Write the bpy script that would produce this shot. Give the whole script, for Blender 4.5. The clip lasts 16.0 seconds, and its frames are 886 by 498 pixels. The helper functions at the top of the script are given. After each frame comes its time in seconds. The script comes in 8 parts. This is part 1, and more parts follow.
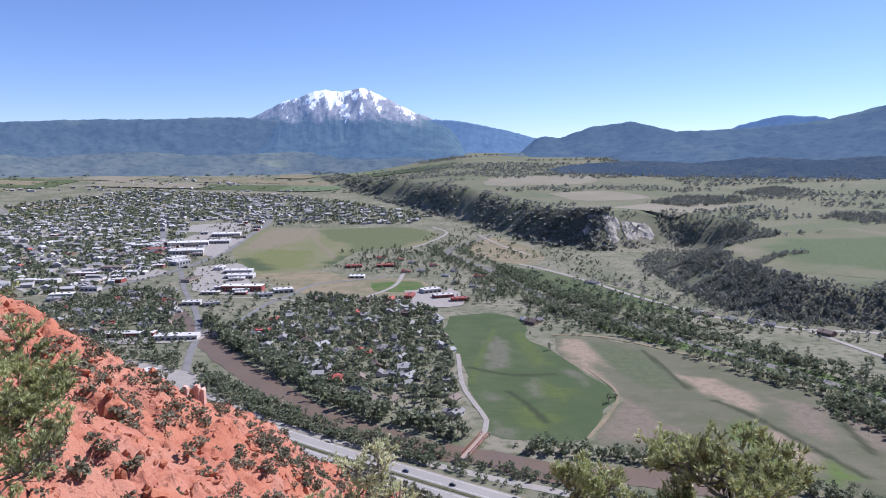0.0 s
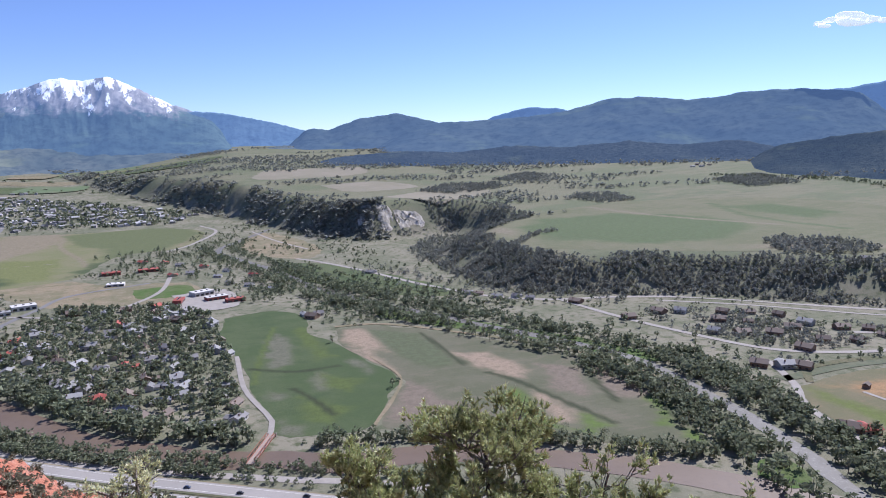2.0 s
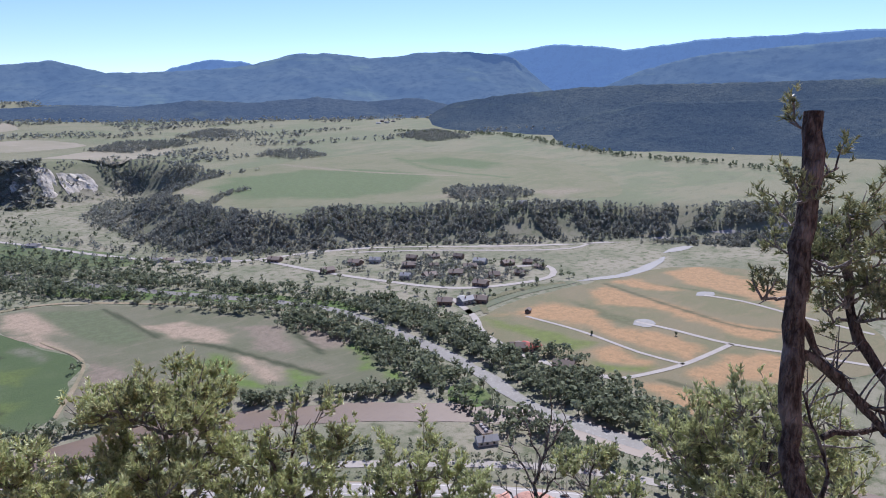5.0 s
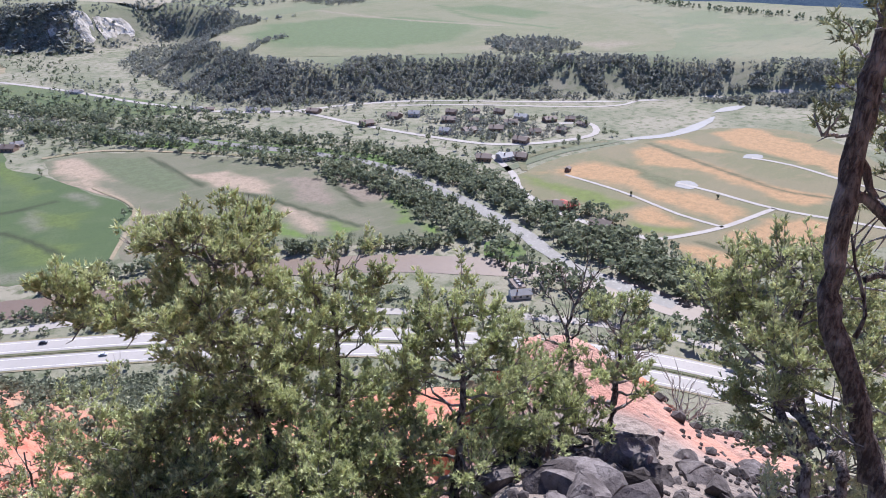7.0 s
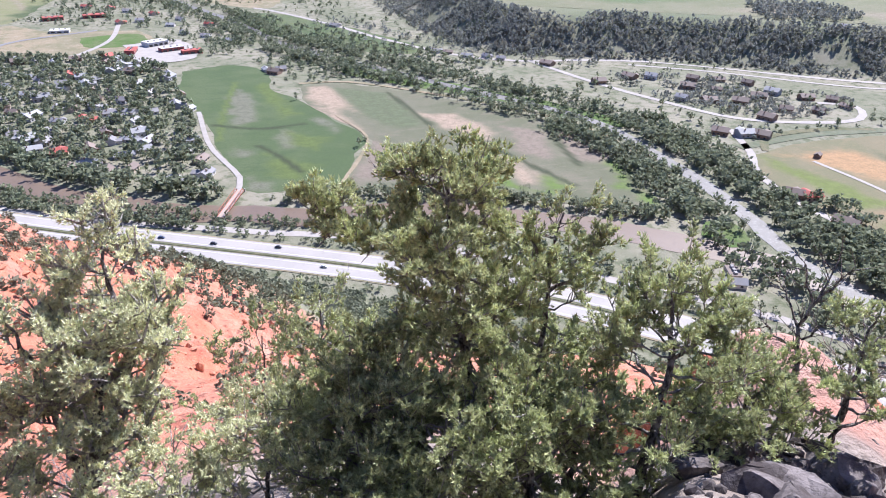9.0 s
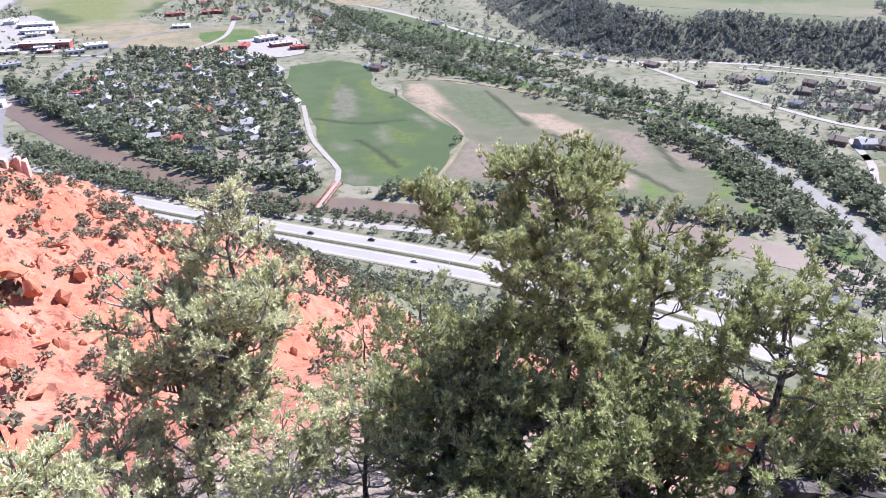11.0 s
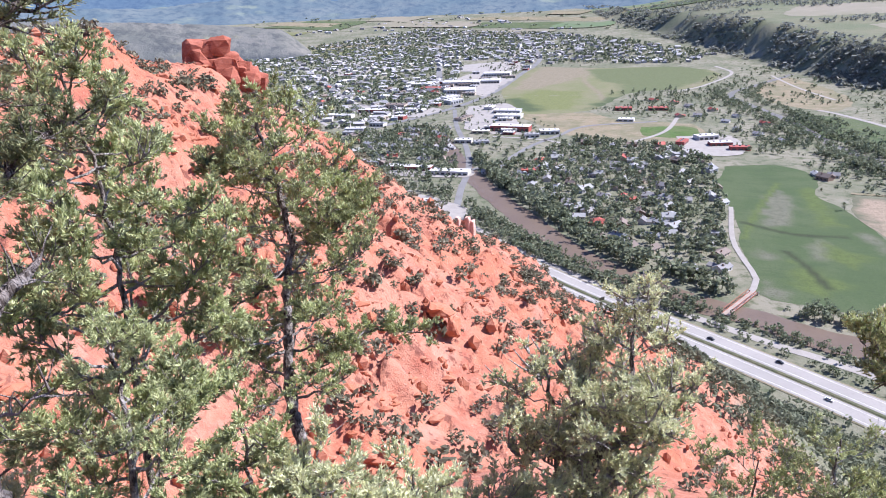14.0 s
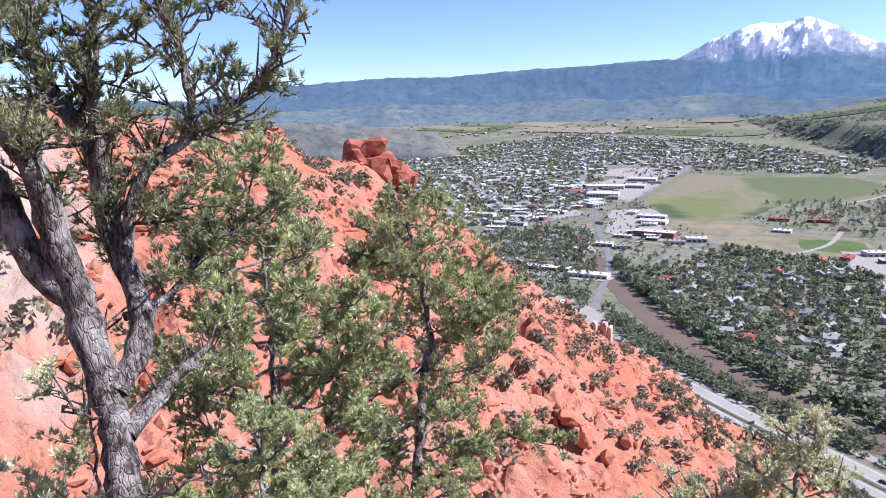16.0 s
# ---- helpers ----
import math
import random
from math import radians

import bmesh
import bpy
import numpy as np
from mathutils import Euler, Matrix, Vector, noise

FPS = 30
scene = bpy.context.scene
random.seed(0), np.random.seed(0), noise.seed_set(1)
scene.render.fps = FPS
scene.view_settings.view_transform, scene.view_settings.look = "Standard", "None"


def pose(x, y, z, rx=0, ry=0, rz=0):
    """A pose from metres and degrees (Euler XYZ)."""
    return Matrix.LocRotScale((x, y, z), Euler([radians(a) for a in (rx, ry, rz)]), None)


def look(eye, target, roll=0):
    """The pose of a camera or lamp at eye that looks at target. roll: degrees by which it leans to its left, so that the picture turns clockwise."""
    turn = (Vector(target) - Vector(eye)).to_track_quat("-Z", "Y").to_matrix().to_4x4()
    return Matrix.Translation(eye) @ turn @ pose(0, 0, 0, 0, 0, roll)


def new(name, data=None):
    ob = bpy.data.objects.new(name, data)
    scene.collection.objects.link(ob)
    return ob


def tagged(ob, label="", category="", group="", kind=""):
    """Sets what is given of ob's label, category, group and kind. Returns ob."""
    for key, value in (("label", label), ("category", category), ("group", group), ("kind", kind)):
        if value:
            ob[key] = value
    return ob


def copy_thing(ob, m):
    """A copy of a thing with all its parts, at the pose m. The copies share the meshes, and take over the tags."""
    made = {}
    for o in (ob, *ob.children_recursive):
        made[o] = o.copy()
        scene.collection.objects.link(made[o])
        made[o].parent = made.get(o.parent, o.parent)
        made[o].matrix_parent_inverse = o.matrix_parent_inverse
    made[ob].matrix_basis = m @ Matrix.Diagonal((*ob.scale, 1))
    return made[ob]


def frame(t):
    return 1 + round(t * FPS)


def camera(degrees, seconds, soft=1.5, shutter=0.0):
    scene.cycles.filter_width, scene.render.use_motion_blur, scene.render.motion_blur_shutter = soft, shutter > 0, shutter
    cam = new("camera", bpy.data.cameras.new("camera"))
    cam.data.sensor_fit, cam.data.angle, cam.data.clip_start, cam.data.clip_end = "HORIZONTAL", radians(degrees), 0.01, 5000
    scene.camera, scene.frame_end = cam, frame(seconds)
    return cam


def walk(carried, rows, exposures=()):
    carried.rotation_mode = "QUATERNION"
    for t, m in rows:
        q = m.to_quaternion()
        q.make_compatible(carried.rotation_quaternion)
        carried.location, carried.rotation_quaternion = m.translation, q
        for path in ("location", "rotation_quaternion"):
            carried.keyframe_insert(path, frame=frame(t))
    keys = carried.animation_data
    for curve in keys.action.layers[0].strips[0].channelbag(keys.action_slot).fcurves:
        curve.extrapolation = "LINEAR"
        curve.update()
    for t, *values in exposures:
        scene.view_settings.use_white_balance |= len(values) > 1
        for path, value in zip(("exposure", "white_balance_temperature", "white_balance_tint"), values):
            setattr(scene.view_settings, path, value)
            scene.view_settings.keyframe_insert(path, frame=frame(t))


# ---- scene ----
cam = camera(65.9, 16.0, soft=1.0)
PATH = [
    (0, pose(-0.000, 0.000, 210.000, 82.30, -0.00, 0.00)),
    (0.5, pose(0.021, -0.011, 209.994, 82.08, -0.29, -4.41)),
    (1, pose(0.065, -0.031, 209.992, 81.35, 0.15, -8.76)),
    (1.5, pose(0.132, -0.061, 209.990, 81.31, 0.82, -14.21)),
    (2, pose(0.222, -0.093, 209.992, 81.47, 1.05, -18.92)),
    (2.5, pose(0.267, -0.109, 209.993, 81.27, 0.05, -23.35)),
    (3, pose(0.295, -0.119, 209.995, 81.32, 0.27, -27.49)),
    (3.5, pose(0.332, -0.144, 209.974, 81.59, 0.31, -31.97)),
    (4, pose(0.386, -0.170, 209.969, 80.96, 0.68, -36.60)),
    (4.2, pose(0.404, -0.181, 209.963, 80.71, 0.20, -38.37)),
    (4.7, pose(0.445, -0.217, 209.943, 79.18, 0.16, -42.36)),
    (5.2, pose(0.465, -0.259, 209.906, 76.35, 0.17, -44.99)),
    (5.8, pose(0.468, -0.292, 209.850, 72.29, 0.16, -45.88)),
    (6.3, pose(0.457, -0.282, 209.805, 69.25, 0.04, -44.37)),
    (6.5, pose(0.456, -0.270, 209.793, 68.25, 0.17, -43.85)),
    (7, pose(0.435, -0.233, 209.748, 65.60, -0.23, -40.64)),
    (7.5, pose(0.384, -0.201, 209.717, 64.35, -0.76, -35.89)),
    (8, pose(0.364, -0.180, 209.701, 63.39, -1.04, -32.17)),
    (8.5, pose(0.320, -0.151, 209.688, 62.94, -2.04, -28.19)),
    (9, pose(0.240, -0.125, 209.688, 61.67, -1.11, -21.09)),
    (9.2, pose(0.226, -0.116, 209.694, 61.78, -1.20, -19.01)),
    (9.7, pose(0.154, -0.120, 209.710, 61.15, -0.77, -15.17)),
    (10.25, pose(0.075, -0.161, 209.742, 60.95, -0.56, -14.72)),
    (10.8, pose(0.008, -0.199, 209.772, 61.24, -0.40, -14.19)),
    (11.3, pose(-0.029, -0.192, 209.780, 61.93, -0.09, -10.18)),
    (11.5, pose(-0.041, -0.181, 209.776, 62.27, -0.17, -8.19)),
    (12, pose(-0.061, -0.138, 209.771, 63.18, 0.55, -0.69)),
    (12.5, pose(-0.061, -0.067, 209.760, 65.02, 0.98, 5.25)),
    (13, pose(-0.104, -0.104, 209.782, 65.19, 1.15, 11.63)),
    (13.5, pose(-0.133, -0.145, 209.812, 67.39, 2.04, 17.96)),
    (14, pose(-0.159, -0.161, 209.838, 69.62, 2.24, 21.83)),
    (14.5, pose(-0.195, -0.149, 209.872, 73.06, 2.47, 25.70)),
    (15, pose(-0.240, -0.143, 209.897, 76.49, 2.18, 30.13)),
    (15.5, pose(-0.248, -0.154, 209.909, 77.31, 1.58, 32.26)),
    (16, pose(-0.275, -0.145, 209.910, 78.23, 1.64, 33.76)),
]
walk(cam, PATH, ((0, 0.41, 6200, 12), (4.2, 0.46, 6200, 12), (6.3, 0.84, 6200, 12), (9, 1.25, 6200, 12), (11.3, 1.25, 6200, 12), (12.5, 1.16, 6200, 12), (14, 1.02, 6200, 12), (16, 0.84, 6200, 12)))

# ---- light ----
SUN_AZ, SUN_EL = radians(-58.0), radians(46.0)   # azimuth to the left of +y, height over the horizon
sun_dir = Vector((-math.sin(SUN_AZ) * math.cos(SUN_EL), math.cos(SUN_AZ) * math.cos(SUN_EL), math.sin(SUN_EL)))
sun_data = bpy.data.lights.new("sun", "SUN")
sun_data.energy, sun_data.angle, sun_data.color = 5.0, radians(0.53), (1.0, 0.965, 1.0)
sun = new("sun", sun_data)
sun.matrix_world = look((0, 0, 900), tuple(Vector((0, 0, 900)) - sun_dir))
world = bpy.data.worlds.new("sky")
scene.world = world
world.use_nodes = True
wn = world.node_tree
sky = wn.nodes.new("ShaderNodeTexSky")
sky.sky_type, sky.sun_disc = "NISHITA", False
sky.sun_elevation, sky.sun_rotation = SUN_EL, -SUN_AZ
sky.altitude, sky.air_density, sky.dust_density, sky.ozone_density = 2500.0, 1.0, 0.3, 1.8
wn.nodes["Background"].inputs["Strength"].default_value = 0.08
tint = wn.nodes.new("ShaderNodeMix")
tint.data_type, tint.blend_type = "RGBA", "MULTIPLY"
tint.inputs[0].default_value, tint.inputs[7].default_value = 1.0, (1.02, 1.09, 1.48, 1.0)
wn.links.new(sky.outputs["Color"], tint.inputs[6])
wn.links.new(tint.outputs[2], wn.nodes["Background"].inputs["Color"])

# ---- materials ----
def nodes_of(name):
    m = bpy.data.materials.new(name)
    m.use_nodes = True
    t = m.node_tree
    return m, t, t.nodes["Principled BSDF"], t.nodes["Material Output"]


def noise_of(t, pos, scale, detail=4.0, rough=0.6, stretch=None):
    n = t.nodes.new("ShaderNodeTexNoise")
    n.inputs["Scale"].default_value, n.inputs["Detail"].default_value, n.inputs["Roughness"].default_value = scale, detail, rough
    if stretch:
        mp = t.nodes.new("ShaderNodeVectorMath")
        mp.operation = "MULTIPLY"
        mp.inputs[1].default_value = stretch
        t.links.new(pos, mp.inputs[0])
        pos = mp.outputs[0]
    t.links.new(pos, n.inputs["Vector"])
    return n.outputs["Fac"]


def ramp(t, fac, a, b, lo=0.0, hi=1.0):
    n = t.nodes.new("ShaderNodeMapRange")
    n.interpolation_type = "SMOOTHSTEP"
    for k, v in zip(("From Min", "From Max", "To Min", "To Max"), (a, b, lo, hi)):
        n.inputs[k].default_value = v
    t.links.new(fac, n.inputs["Value"])
    return n.outputs["Result"]


def mix(t, fac, a, b, kind="MIX"):
    n = t.nodes.new("ShaderNodeMix")
    n.data_type, n.blend_type = "RGBA", kind
    for sock, v in ((n.inputs[0], fac), (n.inputs[6], a), (n.inputs[7], b)):
        if isinstance(v, (int, float)):
            sock.default_value = v
        elif isinstance(v, tuple):
            sock.default_value = (*v, 1.0)
        else:
            t.links.new(v, sock)
    return n.outputs[2]


def position(t):
    return t.nodes.new("ShaderNodeNewGeometry").outputs["Position"]


def bump_of(t, p, height, strength, distance):
    b = t.nodes.new("ShaderNodeBump")
    b.inputs["Strength"].default_value, b.inputs["Distance"].default_value = strength, distance
    t.links.new(height, b.inputs["Height"])
    t.links.new(b.outputs["Normal"], p.inputs["Normal"])


def surf(name, c1, c2, c3, s1, s2, rough=0.9, bump=0.4, bscale=None, island=0.0, objrand=0.0, translucent=0.0, metal=0.0, stretch=None, spec=0.3, glow=0.0):
    """c1 and c2 mixed by a coarse noise (s1 per metre), c3 in patches of a fine one (s2); optional variation piece by piece."""
    m, t, p, out = nodes_of(name)
    pos = position(t)
    a = noise_of(t, pos, s1, 5.0, 0.6, stretch)
    b = noise_of(t, pos, s2, 4.0, 0.65, stretch)
    c = mix(t, ramp(t, a, 0.35, 0.65), c1, c2)
    c = mix(t, ramp(t, b, 0.5, 0.75, 0.0, 0.75), c, c3)
    if island or objrand:
        if objrand:
            r = t.nodes.new("ShaderNodeObjectInfo").outputs["Random"]
        else:
            r = t.nodes.new("ShaderNodeNewGeometry").outputs["Random Per Island"]
        k = max(island, objrand)
        v = ramp(t, r, 0.0, 1.0, 1.0 - k, 1.0 + k)
        h = t.nodes.new("ShaderNodeHueSaturation")
        t.links.new(v, h.inputs["Value"])
        t.links.new(c, h.inputs["Color"])
        c = h.outputs["Color"]
    t.links.new(c, p.inputs["Base Color"])
    p.inputs["Roughness"].default_value, p.inputs["Metallic"].default_value = rough, metal
    p.inputs["Specular IOR Level"].default_value = spec
    if glow:
        t.links.new(c, p.inputs["Emission Color"])
        p.inputs["Emission Strength"].default_value = glow
    if bump:
        bump_of(t, p, noise_of(t, pos, bscale or s2, 5.0, 0.7, stretch), bump, 0.25 / (bscale or s2))
    if translucent:
        tr = t.nodes.new("ShaderNodeBsdfTranslucent")
        t.links.new(c, tr.inputs["Color"])
        ms = t.nodes.new("ShaderNodeMixShader")
        ms.inputs[0].default_value = translucent
        t.links.new(p.outputs[0], ms.inputs[1])
        t.links.new(tr.outputs[0], ms.inputs[2])
        t.links.new(ms.outputs[0], out.inputs["Surface"])
    return m


def field(name, base, other, patch, dry, broad=0.008, streak=(1.0, 1.0, 1.0), turn=0.0, weed=0.8):
    """Grass or crop: two broad tones, patches, dry scatter and fine tussocks; streak stretches it along the rows."""
    m, t, p, out = nodes_of(name)
    pos = position(t)
    if turn:
        rot = t.nodes.new("ShaderNodeVectorRotate")
        rot.rotation_type = "Z_AXIS"
        rot.inputs["Angle"].default_value = radians(turn)
        t.links.new(pos, rot.inputs["Vector"])
        pos = rot.outputs["Vector"]
    a = noise_of(t, pos, broad, 6, 0.65, streak)
    b = noise_of(t, pos, broad * 3.1, 6, 0.68, streak)
    c_ = noise_of(t, pos, 0.07, 6, 0.72, streak)
    d = noise_of(t, pos, 0.45, 5, 0.75)
    c = mix(t, ramp(t, a, 0.45, 0.55), base, other)
    c = mix(t, ramp(t, b, 0.50, 0.59, 0, 0.85), c, patch)
    c = mix(t, ramp(t, c_, 0.50, 0.68, 0, 0.7), c, dry)
    c = mix(t, ramp(t, d, 0.46, 0.66, 0, weed), c, tuple(v * 0.66 for v in base))
    t.links.new(c, p.inputs["Base Color"])
    p.inputs["Roughness"].default_value, p.inputs["Specular IOR Level"].default_value = 0.95, 0.1
    bump_of(t, p, d, 0.5, 0.8)
    return m


# ---- mesh helpers ----
def mesh_np(name, verts, faces, mat=None, smooth=False, link=True):
    """A mesh from arrays: verts n x 3, faces m x 3 or m x 4."""
    me = bpy.data.meshes.new(name)
    verts, faces = np.asarray(verts, np.float32), np.asarray(faces, np.int32)
    k = faces.shape[1]
    me.vertices.add(len(verts))
    me.vertices.foreach_set("co", verts.ravel())
    me.loops.add(faces.size)
    me.loops.foreach_set("vertex_index", faces.ravel())
    me.polygons.add(len(faces))
    me.polygons.foreach_set("loop_start", np.arange(0, faces.size, k, dtype=np.int32))
    me.polygons.foreach_set("loop_total", np.full(len(faces), k, np.int32))
    me.polygons.foreach_set("use_smooth", np.full(len(faces), smooth, bool))
    me.update(calc_edges=True)
    me.validate()
    if mat:
        me.materials.append(mat)
    return new(name, me) if link else me


def lean_normals(ob, normals):
    """Give leaves the normals of the clump that they belong to, so that a crown is lit as a body."""
    at = ob.data.attributes.new("custom_normal", "FLOAT_VECTOR", "POINT")
    at.data.foreach_set("vector", np.asarray(normals, np.float32).ravel())


def face_out(v, f, n):
    """Turn triangles so that they face along the normals of their corners."""
    g = np.cross(v[f[:, 1]] - v[f[:, 0]], v[f[:, 2]] - v[f[:, 0]])
    flip = (g * n[f[:, 0]]).sum(1) < 0
    f = f.copy()
    f[flip] = f[flip][:, ::-1]
    return f


def part(name, bm, mat, parent, label="", smooth=False):
    me = bpy.data.meshes.new(name)
    bm.to_mesh(me)
    bm.free()
    if mat:
        me.materials.append(mat)
    if smooth:
        for f in me.polygons:
            f.use_smooth = True
    ob = new(name, me)
    if parent:
        ob.parent = parent
    return tagged(ob, label)


def part_np(name, verts, faces, mat, parent, label="", smooth=False):
    ob = mesh_np(name, verts, faces, mat, smooth)
    ob.parent = parent
    return tagged(ob, label)


def thing(name, at, label, category, group="", kind="", rz=0.0):
    ob = new(name)
    ob.empty_display_size = 0.1
    ob.matrix_world = pose(*at, 0, 0, rz)
    return tagged(ob, label, category, group, kind)


def box(bm, lo, hi, bevel=0.0):
    m = Matrix.Translation([(a + b) / 2 for a, b in zip(lo, hi)]) @ Matrix.Diagonal([b - a for a, b in zip(lo, hi)] + [1])
    r = bmesh.ops.create_cube(bm, size=1.0, matrix=m)
    if bevel:
        bmesh.ops.bevel(bm, geom=list({e for v in r["verts"] for e in v.link_edges}), offset=bevel, segments=1, affect="EDGES")
    return bm


def tube(points, radii, sides=7, rng=None, rough=0.0):
    """Verts and quads of a tapered tube along points."""
    pts = np.asarray(points, float)
    n = len(pts)
    tan = np.gradient(pts, axis=0)
    tan /= np.linalg.norm(tan, axis=1)[:, None] + 1e-9
    ref = np.array([0.31, 0.17, 0.94]) if abs(tan[0][2]) < 0.9 else np.array([1.0, 0.1, 0.0])
    e1 = np.cross(tan, ref)
    e1 /= np.linalg.norm(e1, axis=1)[:, None] + 1e-9
    e2 = np.cross(tan, e1)
    a = np.arange(sides) * 2 * np.pi / sides
    r = np.asarray(radii, float)[:, None] * np.ones(sides)[None]
    if rough:
        r = r * (1 + rough * rng.standard_normal(r.shape))
    v = pts[:, None] + r[..., None] * (np.cos(a)[None, :, None] * e1[:, None] + np.sin(a)[None, :, None] * e2[:, None])
    i = np.arange(n - 1)[:, None] * sides
    j, k = np.arange(sides)[None], (np.arange(sides)[None] + 1) % sides
    f = np.stack([i + j, i + k, i + sides + k, i + sides + j], -1).reshape(-1, 4)
    return v.reshape(-1, 3), f


class Batch:
    """Collects pieces of one mesh."""
    def __init__(self):
        self.v, self.f, self.n = [], [], 0

    def add(self, v, f):
        self.v.append(np.asarray(v, float))
        self.f.append(np.asarray(f, int) + self.n)
        self.n += len(v)

    def get(self):
        return np.concatenate(self.v), np.concatenate(self.f)


def smooth_line(points, step):
    """A Catmull-Rom line through plan points, about step metres apart."""
    p = np.asarray(points, float)
    p = np.vstack([2 * p[0] - p[1], p, 2 * p[-1] - p[-2]])
    out = []
    for i in range(1, len(p) - 2):
        n = max(2, int(np.linalg.norm(p[i + 1] - p[i]) / step))
        t = (np.arange(n) / n)[:, None]
        a, b, c, d = p[i - 1], p[i], p[i + 1], p[i + 2]
        out.append(0.5 * (2 * b + (c - a) * t + (2 * a - 5 * b + 4 * c - d) * t**2 + (3 * b - a - 3 * c + d) * t**3))
    out.append(p[-2][None])
    return np.concatenate(out)


def line_distance(x, y, line):
    """Distance to a polyline, where along it (in points), and on which side (+ left of its way)."""
    best = np.full(x.shape, 1e12)
    where, side = np.zeros(x.shape), np.ones(x.shape)
    for i in range(len(line) - 1):
        (ax, ay), (bx, by) = line[i][:2], line[i + 1][:2]
        dx, dy = bx - ax, by - ay
        s = np.clip(((x - ax) * dx + (y - ay) * dy) / (dx * dx + dy * dy + 1e-9), 0, 1)
        ox, oy = x - ax - s * dx, y - ay - s * dy
        q = ox * ox + oy * oy
        m = q < best
        best = np.where(m, q, best)
        where = np.where(m, i + s, where)
        side = np.where(m, np.sign(dx * oy - dy * ox), side)
    return np.sqrt(best), where, side


def inside(x, y, poly):
    r = np.zeros(np.shape(x), bool)
    n = len(poly)
    for i in range(n):
        (ax, ay), (bx, by) = poly[i], poly[(i + 1) % n]
        c = ((ay > y) != (by > y)) & (x < (bx - ax) * (y - ay) / (by - ay + 1e-12) + ax)
        r ^= c
    return r


def sstep(a, b, x):
    t = np.clip((x - a) / (b - a), 0, 1)
    return t * t * (3 - 2 * t)


# a smooth value noise on arrays
_lat = np.random.RandomState(7).rand(256, 256)


def vnoise(x, y, octaves=4, gain=0.5):
    x, y = np.asarray(x, float), np.asarray(y, float)
    out, amp, tot = 0.0, 1.0, 0.0
    for o in range(octaves):
        xi, yi = np.floor(x).astype(int), np.floor(y).astype(int)
        fx, fy = x - xi, y - yi
        fx, fy = fx * fx * (3 - 2 * fx), fy * fy * (3 - 2 * fy)
        g = lambda i, j: _lat[(xi + i) % 256, (yi + j) % 256]
        out = out + amp * ((g(0, 0) * (1 - fx) + g(1, 0) * fx) * (1 - fy) + (g(0, 1) * (1 - fx) + g(1, 1) * fx) * fy)
        tot += amp
        amp *= gain
        x, y = x * 2.03 + 17.3, y * 2.03 + 5.7
    return out / tot

# ---- the land: height of the ground ----
EYE = 210.0                     # the viewpoint over the river plain


def polar(bearing, elevation, dist):
    """A point by its bearing (to the left), its angle over the horizon and its level distance from the viewpoint."""
    b = radians(bearing)
    return (-math.sin(b) * dist, math.cos(b) * dist, EYE + dist * math.tan(radians(elevation)))


BLUFF = [(1700, -300), (1350, 30), (1060, 290), (953, 434), (895, 529), (781, 626), (661, 727), (521, 811), (403, 866), (372, 985), (375, 1090), (388, 1230), (440, 1310), (560, 1400), (575, 1500), (540, 1548), (470, 1545), (400, 1528), (335, 1515), (276, 1566), (228, 1624),
         (164, 1792), (105, 1960), (11, 2195), (-131, 2468), (-287, 2803), (-490, 3232), (-760, 3900)]
CREST = [polar(*r) for r in ((112, 6, 45), (90, 5, 48), (75, 3.5, 54), (62, 0.5, 62), (54, -1.2, 70), (48, -1.6, 80), (45.6, -3.4, 85), (42, -4.2, 90), (38.5, -5.6, 95), (36.5, -7.2, 99),
                             (34.2, -9.2, 108), (30.9, -12.0, 118), (28.5, -15.2, 125), (23.7, -17.6, 140), (19.5, -19.2, 150), (17.6, -19.8, 158), (14.3, -21.6, 168), (11.9, -24.0, 175))]
FOOT_B = [-180, -120, -100, -65, -36, -20, 0, 11, 25, 40, 90, 180]
FOOT_D = [1500, 700, 330, 296, 300, 322, 380, 432, 560, 700, 900, 1500]
NEAR_D = [0, 1.5, 3, 6, 10, 12.5, 15, 25, 40, 60]
NEAR_Z = [208.3, 207.7, 205.6, 202.4, 199.1, 197.4, 195.6, 188.2, 178.2, 165.0]
ROCK_Z = [208.3, 207.9, 206.6, 204.1, 202.0, 200.9, 197.4, 188.6, 178.2, 165.0]
FALL_U = [0, 0.075, 0.15, 0.25, 0.35, 0.475, 0.6, 0.725, 0.85, 0.95, 1.0]
FALL_Z = [165, 144, 124, 100, 79.5, 57, 38, 22, 9, 1.5, -1.0]


def valley_height(d):
    e = np.maximum(d - 1500, 0)
    return 0.012 * e + 1.6e-5 * e * e


def mesa_height(d, b):
    e = np.maximum(d - 1450, 0)
    return 40 + 0.028 * np.maximum(d - 1000, 0) + 0.036 * e * e / (e + 120) * sstep(9, -3, b)


